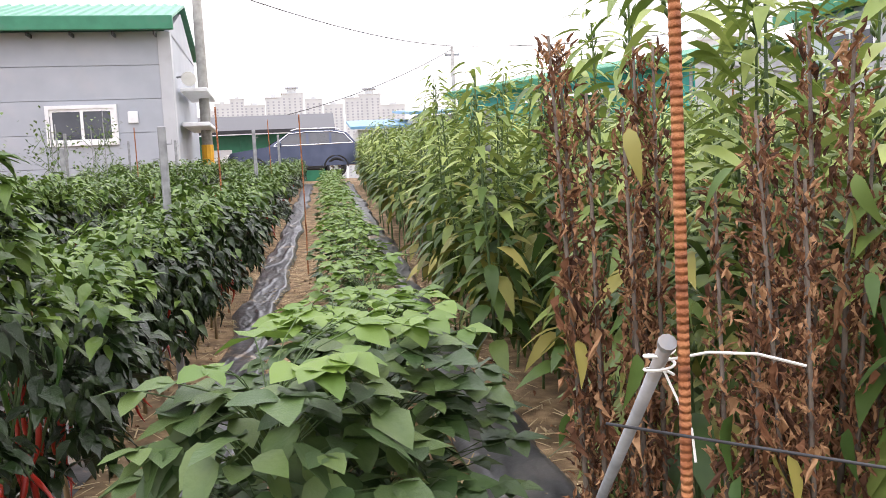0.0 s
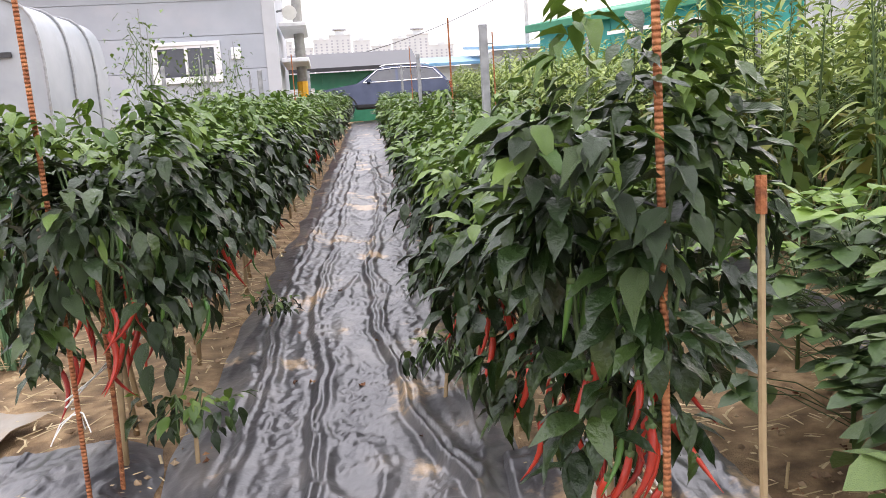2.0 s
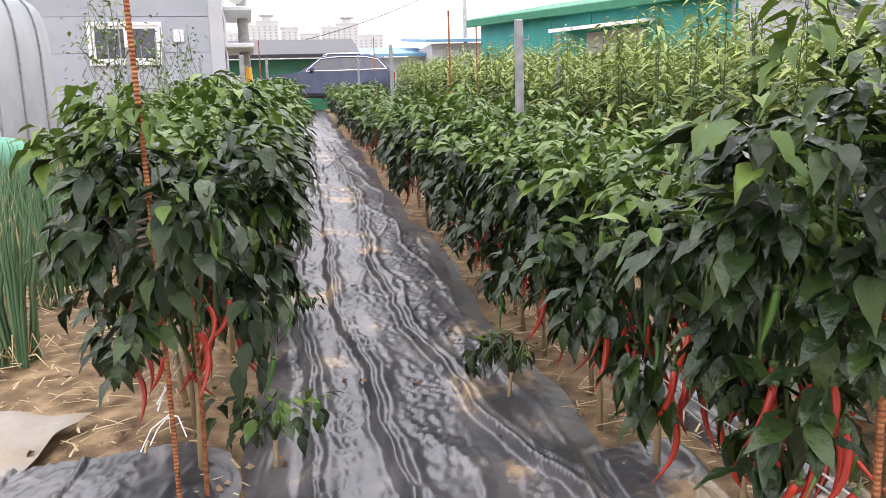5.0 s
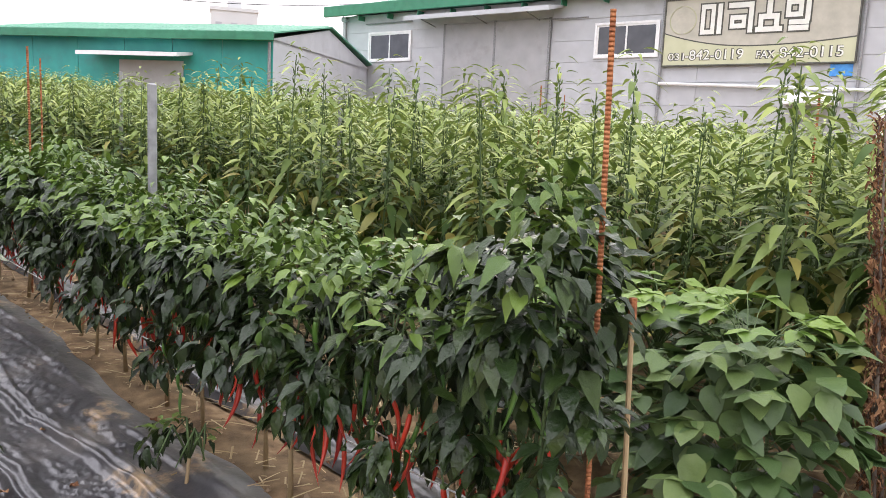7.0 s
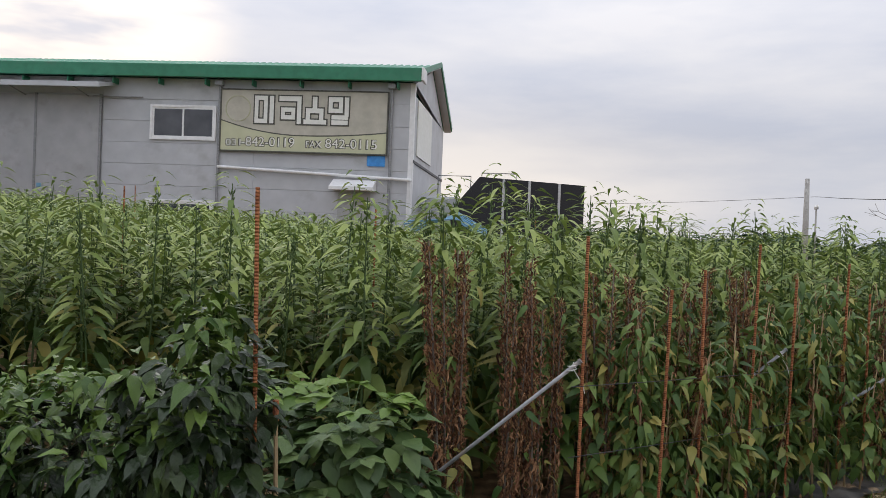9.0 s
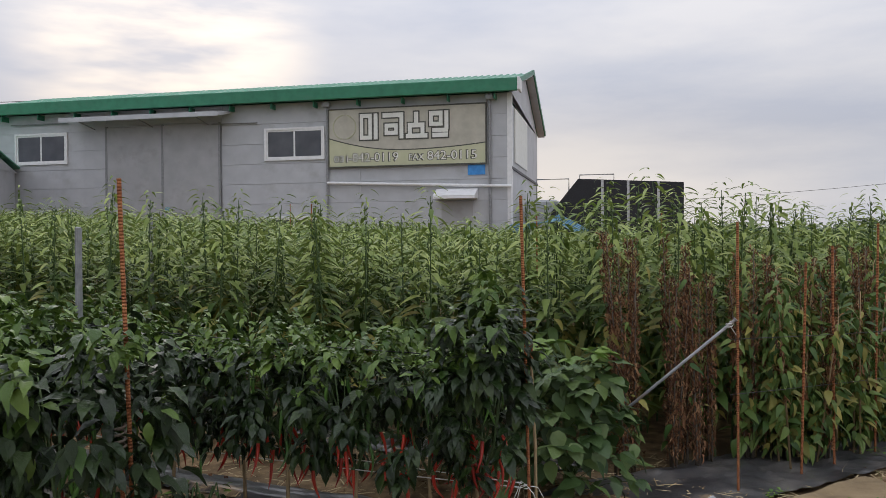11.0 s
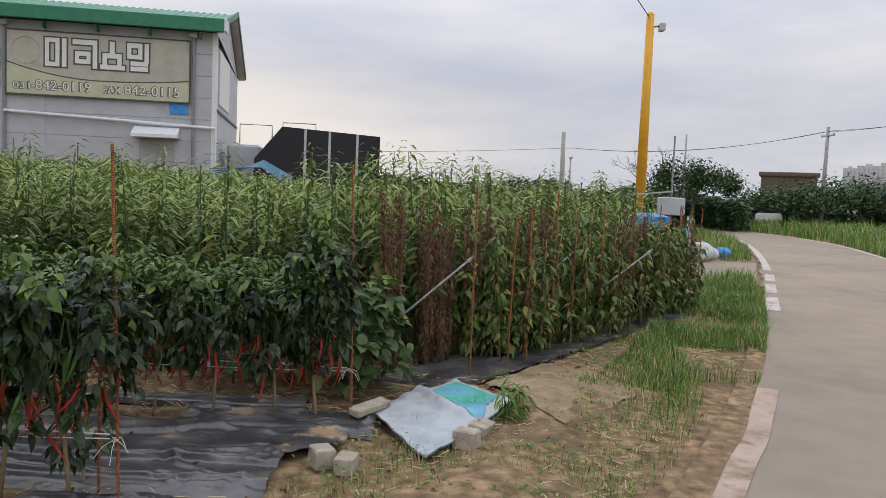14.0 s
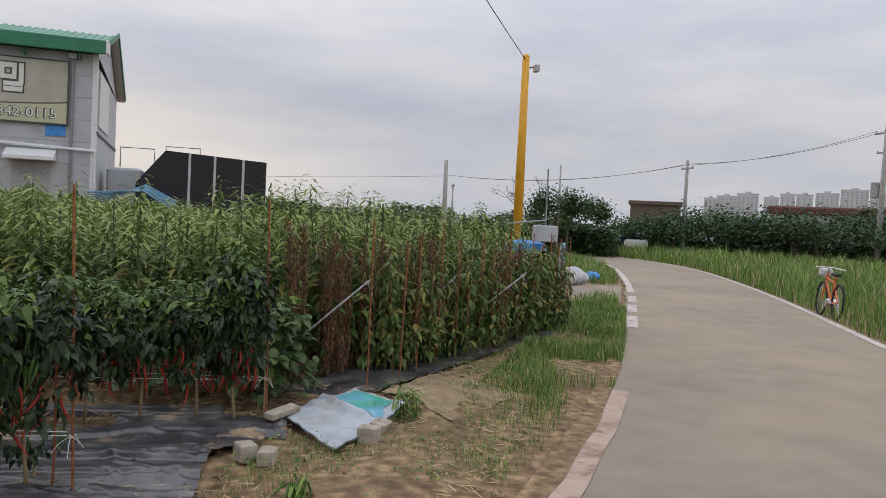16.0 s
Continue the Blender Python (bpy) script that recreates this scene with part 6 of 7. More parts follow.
# ---- car ----
def wheel(car, x, y, z, r=0.36, w=0.22):
    t = np.linspace(0, 2 * np.pi, 25)[:-1]
    ty = Geo()
    ring = [(-w / 2, r * 0.7), (-w / 2, r * 0.94), (-w * 0.35, r), (w * 0.35, r), (w / 2, r * 0.94), (w / 2, r * 0.7)]
    v = [(rr * math.cos(a), yy, rr * math.sin(a)) for a in t for yy, rr in ring]
    f = []
    k = len(ring)
    for i in range(24):
        for j in range(k):
            a, b = i * k + j, i * k + (j + 1) % k
            c, d = ((i + 1) % 24) * k + j, ((i + 1) % 24) * k + (j + 1) % k
            f += [(a, b, d), (a, d, c)]
    ty.add(v, f)
    o = part("wheel", ty, "rubber", car, "black tyre with alloy rim", True, Matrix.Translation((x, y, z)))
    rim = Geo().add(*tube([(0, -w * 0.3, 0), (0, w * 0.3, 0)], r * 0.2, 12))
    for i in range(5):
        a = 2 * np.pi * i / 5
        rim.add(*tube([(0, 0, 0), (r * 0.7 * math.cos(a), 0, r * 0.7 * math.sin(a))], (0.05, 0.04), 5))
    part("rim", rim, "chrome", o)


def suv():
    """A dark sport utility vehicle seen from its side, bonnet to local -x."""
    c = thing("parked_car", on_ground(0.45, 25.3, 0.16, rz=2), "dark navy sport utility vehicle parked beyond the rows", "car")
    side = [(-2.3, 0.45), (-2.32, 0.8), (-2.2, 0.98), (-1.2, 1.12), (-0.85, 1.16), (1.95, 1.2), (2.25, 1.1), (2.32, 0.75), (2.28, 0.42)]
    top = [(-0.95, 1.14), (-0.2, 1.62), (0.1, 1.70), (1.4, 1.70), (1.85, 1.58), (2.2, 1.16)]

    def loft(prof, w0, w1):
        n = len(prof)
        zmin, zmax = min(p[1] for p in prof), max(p[1] for p in prof)
        v = []
        for s in (-1, 1):
            for x, z in prof:
                w = w0 + (w1 - w0) * (z - zmin) / (zmax - zmin)
                v.append((x, s * w, z))
        f = [(0, i, i + 1) for i in range(1, n - 1)] + [(n, n + i + 1, n + i) for i in range(1, n - 1)]
        f += [t for i in range(n) for t in ((i, n + i, n + (i + 1) % n), (i, n + (i + 1) % n, (i + 1) % n))]
        return np.array(v), np.array(f)
    part("body", Geo().add(*loft(side, 0.94, 0.88)), "car_paint", c)
    part("cabin", Geo().add(*loft(top, 0.88, 0.70)), "car_paint", c)
    for s in (-1, 1):
        for q in ([(-0.62, 1.22), (-0.16, 1.55), (0.42, 1.6), (0.42, 1.2)], [(0.50, 1.2), (0.50, 1.6), (1.22, 1.6), (1.22, 1.2)], [(1.30, 1.2), (1.30, 1.59), (1.7, 1.52), (1.98, 1.24)]):
            v = [(x, s * (0.885 - 0.32 * (z - 1.14)), z) for x, z in q] + [(x, s * (0.87 - 0.32 * (z - 1.14)), z) for x, z in q]
            part("side_window", Geo().add(v, [(0, 1, 2), (0, 2, 3), (4, 6, 5), (4, 7, 6), (0, 4, 5), (0, 5, 1), (1, 5, 6), (1, 6, 2), (2, 6, 7), (2, 7, 3), (3, 7, 4), (3, 4, 0)]), "car_glass", c)
        part("window_trim", Geo().add(*tube([(-0.72, s * 0.885, 1.17), (0.5, s * 0.885, 1.18), (2.05, s * 0.88, 1.21)], 0.02, 5)), "chrome", c, "bright strip under the windows")
        part("window_trim", Geo().add(*tube([(-0.72, s * 0.885, 1.18), (-0.2, s * 0.77, 1.59), (0.4, s * 0.745, 1.64), (1.3, s * 0.745, 1.64), (1.75, s * 0.77, 1.55), (2.04, s * 0.87, 1.22)], 0.016, 5)), "chrome", c)
        part("roof_rail", Geo().add(*tube([(-0.1, s * 0.66, 1.70), (0.1, s * 0.66, 1.76), (1.4, s * 0.66, 1.76), (1.6, s * 0.66, 1.70)], 0.02, 6)), "chrome", c)
        part("headlight", Geo().add(*box(-2.36, s * 0.7 - 0.2, 0.78, -2.2, s * 0.7 + 0.2, 0.93, 0.03)), "lamp_white", c)
        part("tail_light", Geo().add(*box(2.2, s * 0.78 - 0.1, 0.8, 2.34, s * 0.78 + 0.1, 1.1, 0.03)), "lamp_red", c)
        part("mirror", Geo().add(*box(-0.6, s * 1.0 - 0.1, 1.15, -0.45, s * 1.0 + 0.1, 1.3, 0.03)), "car_paint", c)
        for x in (-1.42, 1.42):
            wheel(c, x, s * 0.82, 0.36)
            part("wheel_arch", Geo().add(*tube([(x + 0.42 * math.cos(a), s * 0.93, 0.36 + 0.42 * math.sin(a)) for a in np.linspace(0, np.pi, 11)], 0.03, 5)), "rubber", c)
    v = [(-0.93, -0.8, 1.17), (-0.93, 0.8, 1.17), (-0.24, 0.68, 1.6), (-0.24, -0.68, 1.6)]
    part("windscreen", Geo().add(v + [(x - 0.02, y, z + 0.01) for x, y, z in v], [(0, 2, 1), (0, 3, 2), (4, 5, 6), (4, 6, 7)]), "car_glass", c)
    part("bumper", Geo().add(*box(-2.4, -0.9, 0.35, -2.25, 0.9, 0.6, 0.05)), "rubber", c)
    part("sill", Geo().add(*box(-1.0, -0.95, 0.3, 1.0, 0.95, 0.45, 0.03)), "rubber", c)


suv()


# ---- sheds and apartment blocks beyond the field ----
def shed(name, x0, x1, y, d, z0, z1, wall, roof, label, over=0.4):
    h = thing(name, Matrix.Translation((x0, y, z0)), label, "shed")
    w = x1 - x0
    part("wall", Geo().add(*box(0, 0, -0.4, w, d, z1 - z0)), wall, h)
    n = max(3, int(w / 1.0))
    me = Geo().add(*box(0.01, -0.03, -0.4, w / n - 0.01, 0, z1 - z0 - 0.02)).mesh("panel", wall)
    for i in range(n):
        part("panel", me, None, h, at=Matrix.Translation((i * w / n, 0, 0)))
    part("roof", Geo().add([(-over, -over - 0.3, z1 - z0), (w + over, -over - 0.3, z1 - z0), (w + over, d + over, z1 - z0 + 0.9), (-over, d + over, z1 - z0 + 0.9), (-over, -over - 0.3, z1 - z0 + 0.15), (w + over, -over - 0.3, z1 - z0 + 0.15), (w + over, d + over, z1 - z0 + 1.05), (-over, d + over, z1 - z0 + 1.05)],
         [(0, 1, 2), (0, 2, 3), (4, 6, 5), (4, 7, 6), (0, 4, 5), (0, 5, 1), (1, 5, 6), (1, 6, 2), (3, 2, 6), (3, 6, 7), (0, 3, 7), (0, 7, 4)]), roof, h)
    return h


gs = shed("green_shed", -4.3, 1.6, 30.0, 3.0, 1.3, 3.25, "green_trim", "wire", "green corrugated shed with a dark overhanging roof")
part("window", Geo().add(*box(0.9, -0.06, 0.55, 2.0, -0.032, 1.35, 0.01)), "white_paint", gs)
shed("blue_roof_shed", 3.4, 6.6, 40.5, 7.0, 1.3, 3.9, "apartment", "blue_roof", "long low white shed with a blue roof")
shed("blue_roof_shed", 6.4, 12.0, 38.0, 9.0, 1.3, 4.4, "wall_grey", "blue_roof", "long grey shed with a blue roof")
tarp = thing("blue_tarp", on_ground(6.2, 31.5), "blue tarpaulin over a low yellow stack", "tarpaulin")
part("stack", Geo().add(*box(-2.2, -0.5, 0, 2.2, 0.6, 0.75, 0.05)), "yellow_paint", tarp)
part("cover", Geo().add(*box(-2.4, -0.6, 0.75, 2.4, 0.7, 1.0, 0.08)), "blue_tarp", tarp)


def apartment(az0, az1, d, top, eye=(0, 0), step=3.0, crown=False):
    """A far block of flats between two bearings, with window bays on its face."""
    a = radians((az0 + az1) / 2)
    w = d * radians(az1 - az0)
    m = frame_at(eye[0] + d * math.sin(a) + w / 2 * math.cos(a), eye[1] + d * math.cos(a) - w / 2 * math.sin(a), 0, -math.cos(a), math.sin(a))
    b = thing("apartment_block", m, "pale high-rise apartment block in the distance", "apartment block", "distant apartment blocks")
    part("wall", Geo().add(*box(0, -14, -2, w, 0, top)), "apartment", b)
    n = max(2, int(w / 4.5))
    me = Geo()
    for z in np.arange(3.0, top - 3, step):
        me.add(*box(-0.9, 0, z, 0.9, 0.15, z + 1.6))
    me = me.mesh("window_bay", "apartment_glass")
    for i in range(n):
        tagged(part("window_bay", me, None, b, at=Matrix.Translation(((i + 0.5) * w / n, 0, 0))), kind="stuff")
    part("parapet", Geo().add(*box(-0.3, -14.3, top, w + 0.3, 0.3, top + 1.0)), "apartment", b)
    if crown:
        part("lift_tower", Geo().add(*box(w * 0.3, -9, top + 1, w * 0.72, -2, top + 5.5)), "apartment", b)
        part("tower_cap", Geo().add(*box(w * 0.2, -10, top + 5.5, w * 0.82, -1, top + 6.6)), "apartment_glass", b)
    else:
        part("lift_tower", Geo().add(*box(w * 0.35, -9, top + 1, w * 0.65, -2, top + 3.2)), "apartment", b)


for p0, p1, y, cr in ((378, 400, 206, 0), (398, 425, 193, 0), (425, 450, 184, 0), (448, 486, 194, 0), (487, 515, 180, 0), (515, 553, 172, 1), (556, 586, 181, 0), (588, 622, 190, 0), (625, 652, 178, 0), (650, 688, 171, 1), (688, 730, 189, 0)):
    az = [8.2 + math.degrees(math.atan((p - 784) / 1384)) for p in (p0, p1)]
    apartment(az[0], az[1], 800, 1.3 + (308 - 0.048 * ((p0 + p1) / 2 - 784) - y) / 1384 * 800, (1.5, -3.75), 2.9, bool(cr))
apartment(27.2, 30.3, 250, 37, (-1, -3), 2.9)
for p0, p1, y in ((1240, 1262, 337), (1262, 1298, 334), (1298, 1336, 331), (1345, 1372, 338), (1374, 1400, 333), (1402, 1432, 335), (1436, 1478, 334), (1480, 1530, 330), (1532, 1575, 336)):
    az = [100.5 + math.degrees(math.atan((p - 784) / 1384)) for p in (p0, p1)]
    apartment(az[0], az[1], 1000, 1.6 + (374 + 0.048 * ((p0 + p1) / 2 - 784) - y) / 1384 * 1000, (-5.4, -2.1), 2.9)


# ---- poles ----
def utility_pole(x, y, h, r=0.15, arms=(), label="grey concrete utility pole", lean=0.0):
    p = thing("utility_pole", on_ground(x, y), label, "utility pole", "utility poles")
    part("shaft", Geo().add(*tube([(0, 0, -0.5), (lean * 0.5, 0, h / 2), (lean, 0, h)], (r, r * 0.85, r * 0.65), 10)), "concrete", p, smooth=True)
    for z, w in arms:
        a = part("cross_arm", Geo().add(*box(lean - w / 2, -0.05, z - 0.05, lean + w / 2, 0.05, z + 0.05)), "galv", p)
        for s in (-0.9, 0.0, 0.9):
            part("insulator", Geo().add(*tube([(lean + s * w / 2, 0, z + 0.05), (lean + s * w / 2, 0, z + 0.12), (lean + s * w / 2, 0, z + 0.25)], (0.03, 0.07, 0.03), 8)), "lamp_white", a)
    return p


lp = utility_pole(-2.0, 21.0, 9.2, 0.17)
part("warning_band", Geo().add(*tube([(0, 0, 0.9), (0, 0, 1.5)], 0.178, 10)), "yellow_paint", lp, "yellow warning band")
utility_pole(9.8, 45.6, 7.9, 0.16, ((7.4, 0.9),))
utility_pole(11.2, 45.0, 4.4, 0.06, label="thin dark utility post")
utility_pole(53.6, -13.0, 6.3, 0.22, lean=0.25, label="bare grey concrete utility pole")
utility_pole(54.8, -13.8, 4.6, 0.08, ((4.4, 0.9),), label="thin utility post with a cross arm")
utility_pole(47.9, -29.8, 6.9, 0.16, ((6.3, 1.7),), lean=-0.12)
pr = utility_pole(40.9, -40.3, 9.3, 0.2, ((8.9, 2.2), (7.6, 1.6)), lean=-0.15)
part("transformer", Geo().add(*tube([(0.5, 0, 4.6), (0.5, 0, 5.6)], 0.35, 12)), "concrete", pr, "grey pole-mounted transformer")
CABLE = "thin dark overhead cable"
wire("overhead_cable", (-12, 9, 10.0), (9.8, 45.6, 9.2), 1.4, 0.022, "wire", CABLE, 24)
wire("overhead_cable", (9.8, 45.6, 9.2), (34, 38, 10.5), 0.9, 0.022, "wire", CABLE, 20)
wire("overhead_cable", (9.8, 45.6, 9.0), (-2.0, 31.0, 3.7), 0.5, 0.02, "wire", CABLE)
wire("overhead_cable", (-2.0, 21.0, 9.2), (-18, 24, 9.0), 0.4, 0.02, "wire", CABLE)
for k in (-0.7, 0.7):
    wire("overhead_cable", (40.9 + k, -40.3, 9.1), (47.8 + k, -29.8, 6.6), 0.5, 0.014, "wire", CABLE)
    wire("overhead_cable", (47.8 + k, -29.8, 6.6), (54.8, -13.8, 5.2), 0.7, 0.014, "wire", CABLE)
wire("overhead_cable", (54.8, -13.8, 5.2), (70, 20, 4.8), 0.4, 0.014, "wire", CABLE)
wire("overhead_cable", (40.9, -40.3, 9.1), (30, -58, 9.5), 0.5, 0.014, "wire", CABLE)

yp = thing("yellow_pole", on_ground(15.85, -8.15), "tall orange-yellow steel camera pole beside the road", "pole")
part("shaft", Geo().add(*tube([(0, 0, 0), (0, 0, 1.75), (0, 0, 1.76), (0.0, 0, 6.3)], (0.10, 0.10, 0.135, 0.10), 14)), "yellow_paint", yp, smooth=True)
part("cap", Geo().add(*tube([(0, 0, 6.3), (0, 0, 6.36)], (0.105, 0.06), 14)), "yellow_paint", yp)
arm = part("camera_arm", Geo().add(*tube([(0.0, -0.08, 6.0), (-0.05, -0.26, 6.02)], 0.025, 6)), "galv", yp)
part("camera_box", Geo().add(*box(-0.2, -0.36, 5.88, 0.05, -0.22, 6.08, 0.02)), "wall_grey", arm, "small grey security camera")
wire("overhead_cable", (15.85, -8.15, 6.2), (4.0, 1.0, 12.0), 0.3, 0.012, "wire", CABLE)


# ---- shade-cloth shelter, roadside clutter ----
def shelter():
    h = thing("shade_shelter", frame_at(28.7, -0.65, 0, -0.12, 0.993), "tall shelter covered with black shade cloth and pale straps", "shelter")
    prof = [(0, 0), (5.3, 0), (5.15, 2.6), (4.05, 3.95), (0, 3.72)]
    n = len(prof)
    v = [(u, 0, z) for u, z in prof] + [(u, -5.0, z) for u, z in prof]
    f = [(0, i, i + 1) for i in range(1, n - 1)] + [(n, n + i + 1, n + i) for i in range(1, n - 1)] + [t for i in range(n) for t in ((i, n + i, n + (i + 1) % n), (i, n + (i + 1) % n, (i + 1) % n))]
    part("shade_cloth", Geo().add(v, f), "black_shade", h)
    for u, top in ((0.95, 3.77), (2.1, 3.83), (3.1, 3.88)):
        part("strap", Geo().add(*box(u - 0.05, 0.004, 0.3, u + 0.05, 0.03, top)), "cloth_grey", h)
    for u0, u1, z in ((2.7, 4.1, 4.0), (4.55, 5.9, 3.85)):
        part("top_rail", Geo().add(*tube([(u0, -1.5, z - 0.3), (u0, -1.5, z + 0.22), (u1, -1.5, z + 0.22), (u1, -1.5, z - 0.6)], 0.03, 6)), "galv", h)
    part("side_tank", Geo().add(*box(5.0, -3.6, 0, 6.4, -1.2, 3.2, 0.1)), "wall_grey", h, "dull grey container")


shelter()
hose = thing("blue_pipe_bundle", Matrix.Translation((26.2, 4.2, float(rise(26, 4)) - 0.35)), "bundle of blue bent plastic pipes", "pipe bundle")
for i in range(6):
    part("pipe", Geo().add(*tube([(0, -1.6, 1.6 + 0.08 * i), (0.1 * i, -0.4, 2.35 + 0.05 * i), (0.1 * i, 1.6, 2.2 - 0.1 * i)], 0.035, 6)), "blue_roof", hose)
part("rack", Geo().add(*box(-0.1, -1.7, 0.35, 0.6, 1.6, 1.62, 0.03)), "door_grey", hose)

rack = thing("meter_box", Matrix.Translation((13.0, -8.05, 0)), "pale grey utility box on a thin post", "utility box")
part("post", Geo().add(*tube([(0, 0, 0), (0, 0, 3.0)], 0.02, 6)), "galv", rack)
part("box_body", Geo().add(*box(-0.15, -0.28, 1.22, 0.15, 0.28, 1.62, 0.02)), "wall_grey", rack)
part("arm", Geo().add(*tube([(0, 0, 1.75), (-2.2, 1.6, 1.62)], 0.02, 6)), "galv", rack)
bt = thing("covered_drum", Matrix.Translation((13.6, -7.75, 0)), "drum covered with a bright blue tarpaulin", "drum")
part("drum", Geo().add(*tube([(0, 0, 0), (0, 0, 1.05)], 0.4, 14)), "galv", bt)
part("blue_cover", Geo().add(*tube([(0, 0, 0.98), (0, 0, 1.16), (0, 0, 1.24)], (0.55, 0.5, 0.2), 12)), "blue_tarp", bt)
for i, (dx, dy) in enumerate(((0, 0), (0.25, -0.2))):
    tp = thing("cyan_pole", Matrix.Translation((15.2 + dx, -9.2 + dy, 0)), "leaning pale cyan plastic pole", "pole", "cyan poles")
    part("tube", Geo().add(*tube([(0, 0, 0), (0.3 + 0.1 * i, -0.15, 1.15)], 0.035, 7)), "cyan", tp)
for i, (x, y, s, m, lab) in enumerate(((15.6, -9.75, 0.34, "cloth_grey", "slumped pale sack by the road"), (15.9, -10.05, 0.26, "cloth_grey", "slumped pale sack by the road"), (17.0, -10.9, 0.20, "blue_tarp", "crumpled blue plastic bag"), (15.3, -9.45, 0.28, "cloth_grey", "slumped pale sack by the road"))):
    def fn(u, w, s=s, i=i):
        a, b = u * 2 * np.pi, w * np.pi
        r = s * (1 + 0.16 * rough_noise(np.cos(a) * 2, np.sin(a) * 2 + b, 2, i))
        return r * np.sin(b) * np.cos(a) * 1.2, r * np.sin(b) * np.sin(a), 0.6 * s - r * np.cos(b) * 0.75
    ob = part("sack", Geo().add(*grid(14, 9, fn)), m, smooth=True, at=Matrix.Translation((x, y, 0.03)))
    tagged(ob, lab, "sack", "roadside sacks")


def bicycle():
    b = thing("bicycle", pose(9.1, -13.0, 0.0, 4, 0, -20), "orange bicycle with a white bag standing at the road's edge", "bicycle")
    R = 0.335
    for x in (-0.52, 0.52):
        a = np.linspace(0, 2 * np.pi, 29)
        w = part("wheel", Geo().add(*tube([(x + R * math.cos(t), 0, R + R * math.sin(t)) for t in a], 0.022, 6)), "rubber", b, smooth=True)
        sp = Geo()
        for t in a[:-1:2]:
            sp.add(*tube([(x, 0, R), (x + R * math.cos(t), 0, R + R * math.sin(t))], 0.003, 3))
        part("spokes", sp, "chrome", w)
        part("mudguard", Geo().add(*tube([(x + 0.375 * math.cos(t), 0, R + 0.375 * math.sin(t)) for t in np.linspace(0.4, 2.9, 10)], 0.02, 5)), "rubber", b)
    fr = Geo()
    for p, q in (((-0.52, 0, R), (-0.1, 0, 0.3)), ((-0.1, 0, 0.3), (-0.2, 0, 0.85)), ((-0.52, 0, R), (-0.17, 0, 0.72)), ((-0.1, 0, 0.3), (0.33, 0, 0.72)), ((-0.17, 0, 0.72), (0.32, 0, 0.8)), ((0.30, 0, 0.92), (0.52, 0, R))):
        fr.add(*tube([p, q], 0.02, 7))
    part("frame", fr, "bike_orange", b)
    part("saddle", Geo().add(*box(-0.36, -0.07, 0.86, -0.08, 0.07, 0.92, 0.02)), "rubber", b)
    part("handlebar", Geo().add(*tube([(0.2, -0.3, 1.0), (0.3, -0.12, 1.02), (0.3, 0.12, 1.02), (0.2, 0.3, 1.0)], 0.014, 6)), "chrome", b)
    part("stem", Geo().add(*tube([(0.30, 0, 0.9), (0.29, 0, 1.02)], 0.016, 6)), "chrome", b)
    part("crank", Geo().add(*tube([(-0.1, -0.1, 0.3), (-0.1, 0.1, 0.3)], 0.09, 10)), "chrome", b)
    part("basket_bag", Geo().add(*box(0.36, -0.13, 0.80, 0.58, 0.13, 1.02, 0.06)), "cloth_grey", b, "white cloth bag in the front basket")
    part("kickstand", Geo().add(*tube([(-0.3, 0, 0.33), (-0.32, -0.16, 0.0)], 0.01, 5)), "chrome", b)


bicycle()


# ---- trees and verges ----
LEAF_CLUMP = blade((0, 0.45, 1), (0, 0.34, 0), 0.2, 0.25)


def tree(x, y, h, w, n, label, bare=False, size=0.16, trunk=0.3):
    """A tapered trunk, forking limbs and a crown of many small leaves with gaps."""
    root = thing("tree", on_ground(x, y), label, "tree", "roadside trees")
    g, tips = Geo(), []

    def limb(p, d, length, r, depth):
        d = d / np.linalg.norm(d)
        q = p + d * length + rng.normal(0, 0.05 * length, 3)
        g.add(*tube([p, (p + q) / 2 + rng.normal(0, 0.04 * length, 3), q], (r, r * 0.8, r * 0.6), 5, False))
        tips.append(q)
        if depth:
            for i in range(3 if depth > 1 else 4):
                limb(q, d + rng.normal(0, 0.55, 3) * np.array([w / h * 1.5, w / h * 1.5, 0.6]), length * U(0.55, 0.8), r * 0.55, depth - 1)
    base = np.array([0.0, 0.0, -0.1])
    g.add(*tube([base, (0.04, 0.02, h * trunk * 0.6), (0, 0.03, h * trunk)], (0.055 * h * 0.5, 0.045 * h * 0.5, 0.035 * h * 0.5), 8))
    for i in range(4):
        a = 1.57 * i + U(-0.4, 0.4)
        limb(np.array([0, 0.03, h * trunk]), np.array([math.cos(a) * w / h * 1.4, math.sin(a) * w / h * 1.4, 0.75]), h * 0.26, 0.018 * h * 0.6, 2 if not bare else 3)
    part("trunk", g, "bark", root, smooth=True)
    if not bare:
        tips = np.array(tips)
        c = tips[rng.integers(0, len(tips), n)] + rng.normal(0, 1, (n, 3)) * np.array([w * 0.085, w * 0.085, h * 0.07])
        c = c[c[:, 2] > h * 0.22]
        k = len(c)
        part("crown", Geo().many(LEAF_CLUMP, leaf_mats(c, U(0, 6.28, k), U(-0.9, 0.5, k), U(0.6, 1.3, k) * size, U(-0.6, 0.6, k))), "tree_leaf", root)
    return root


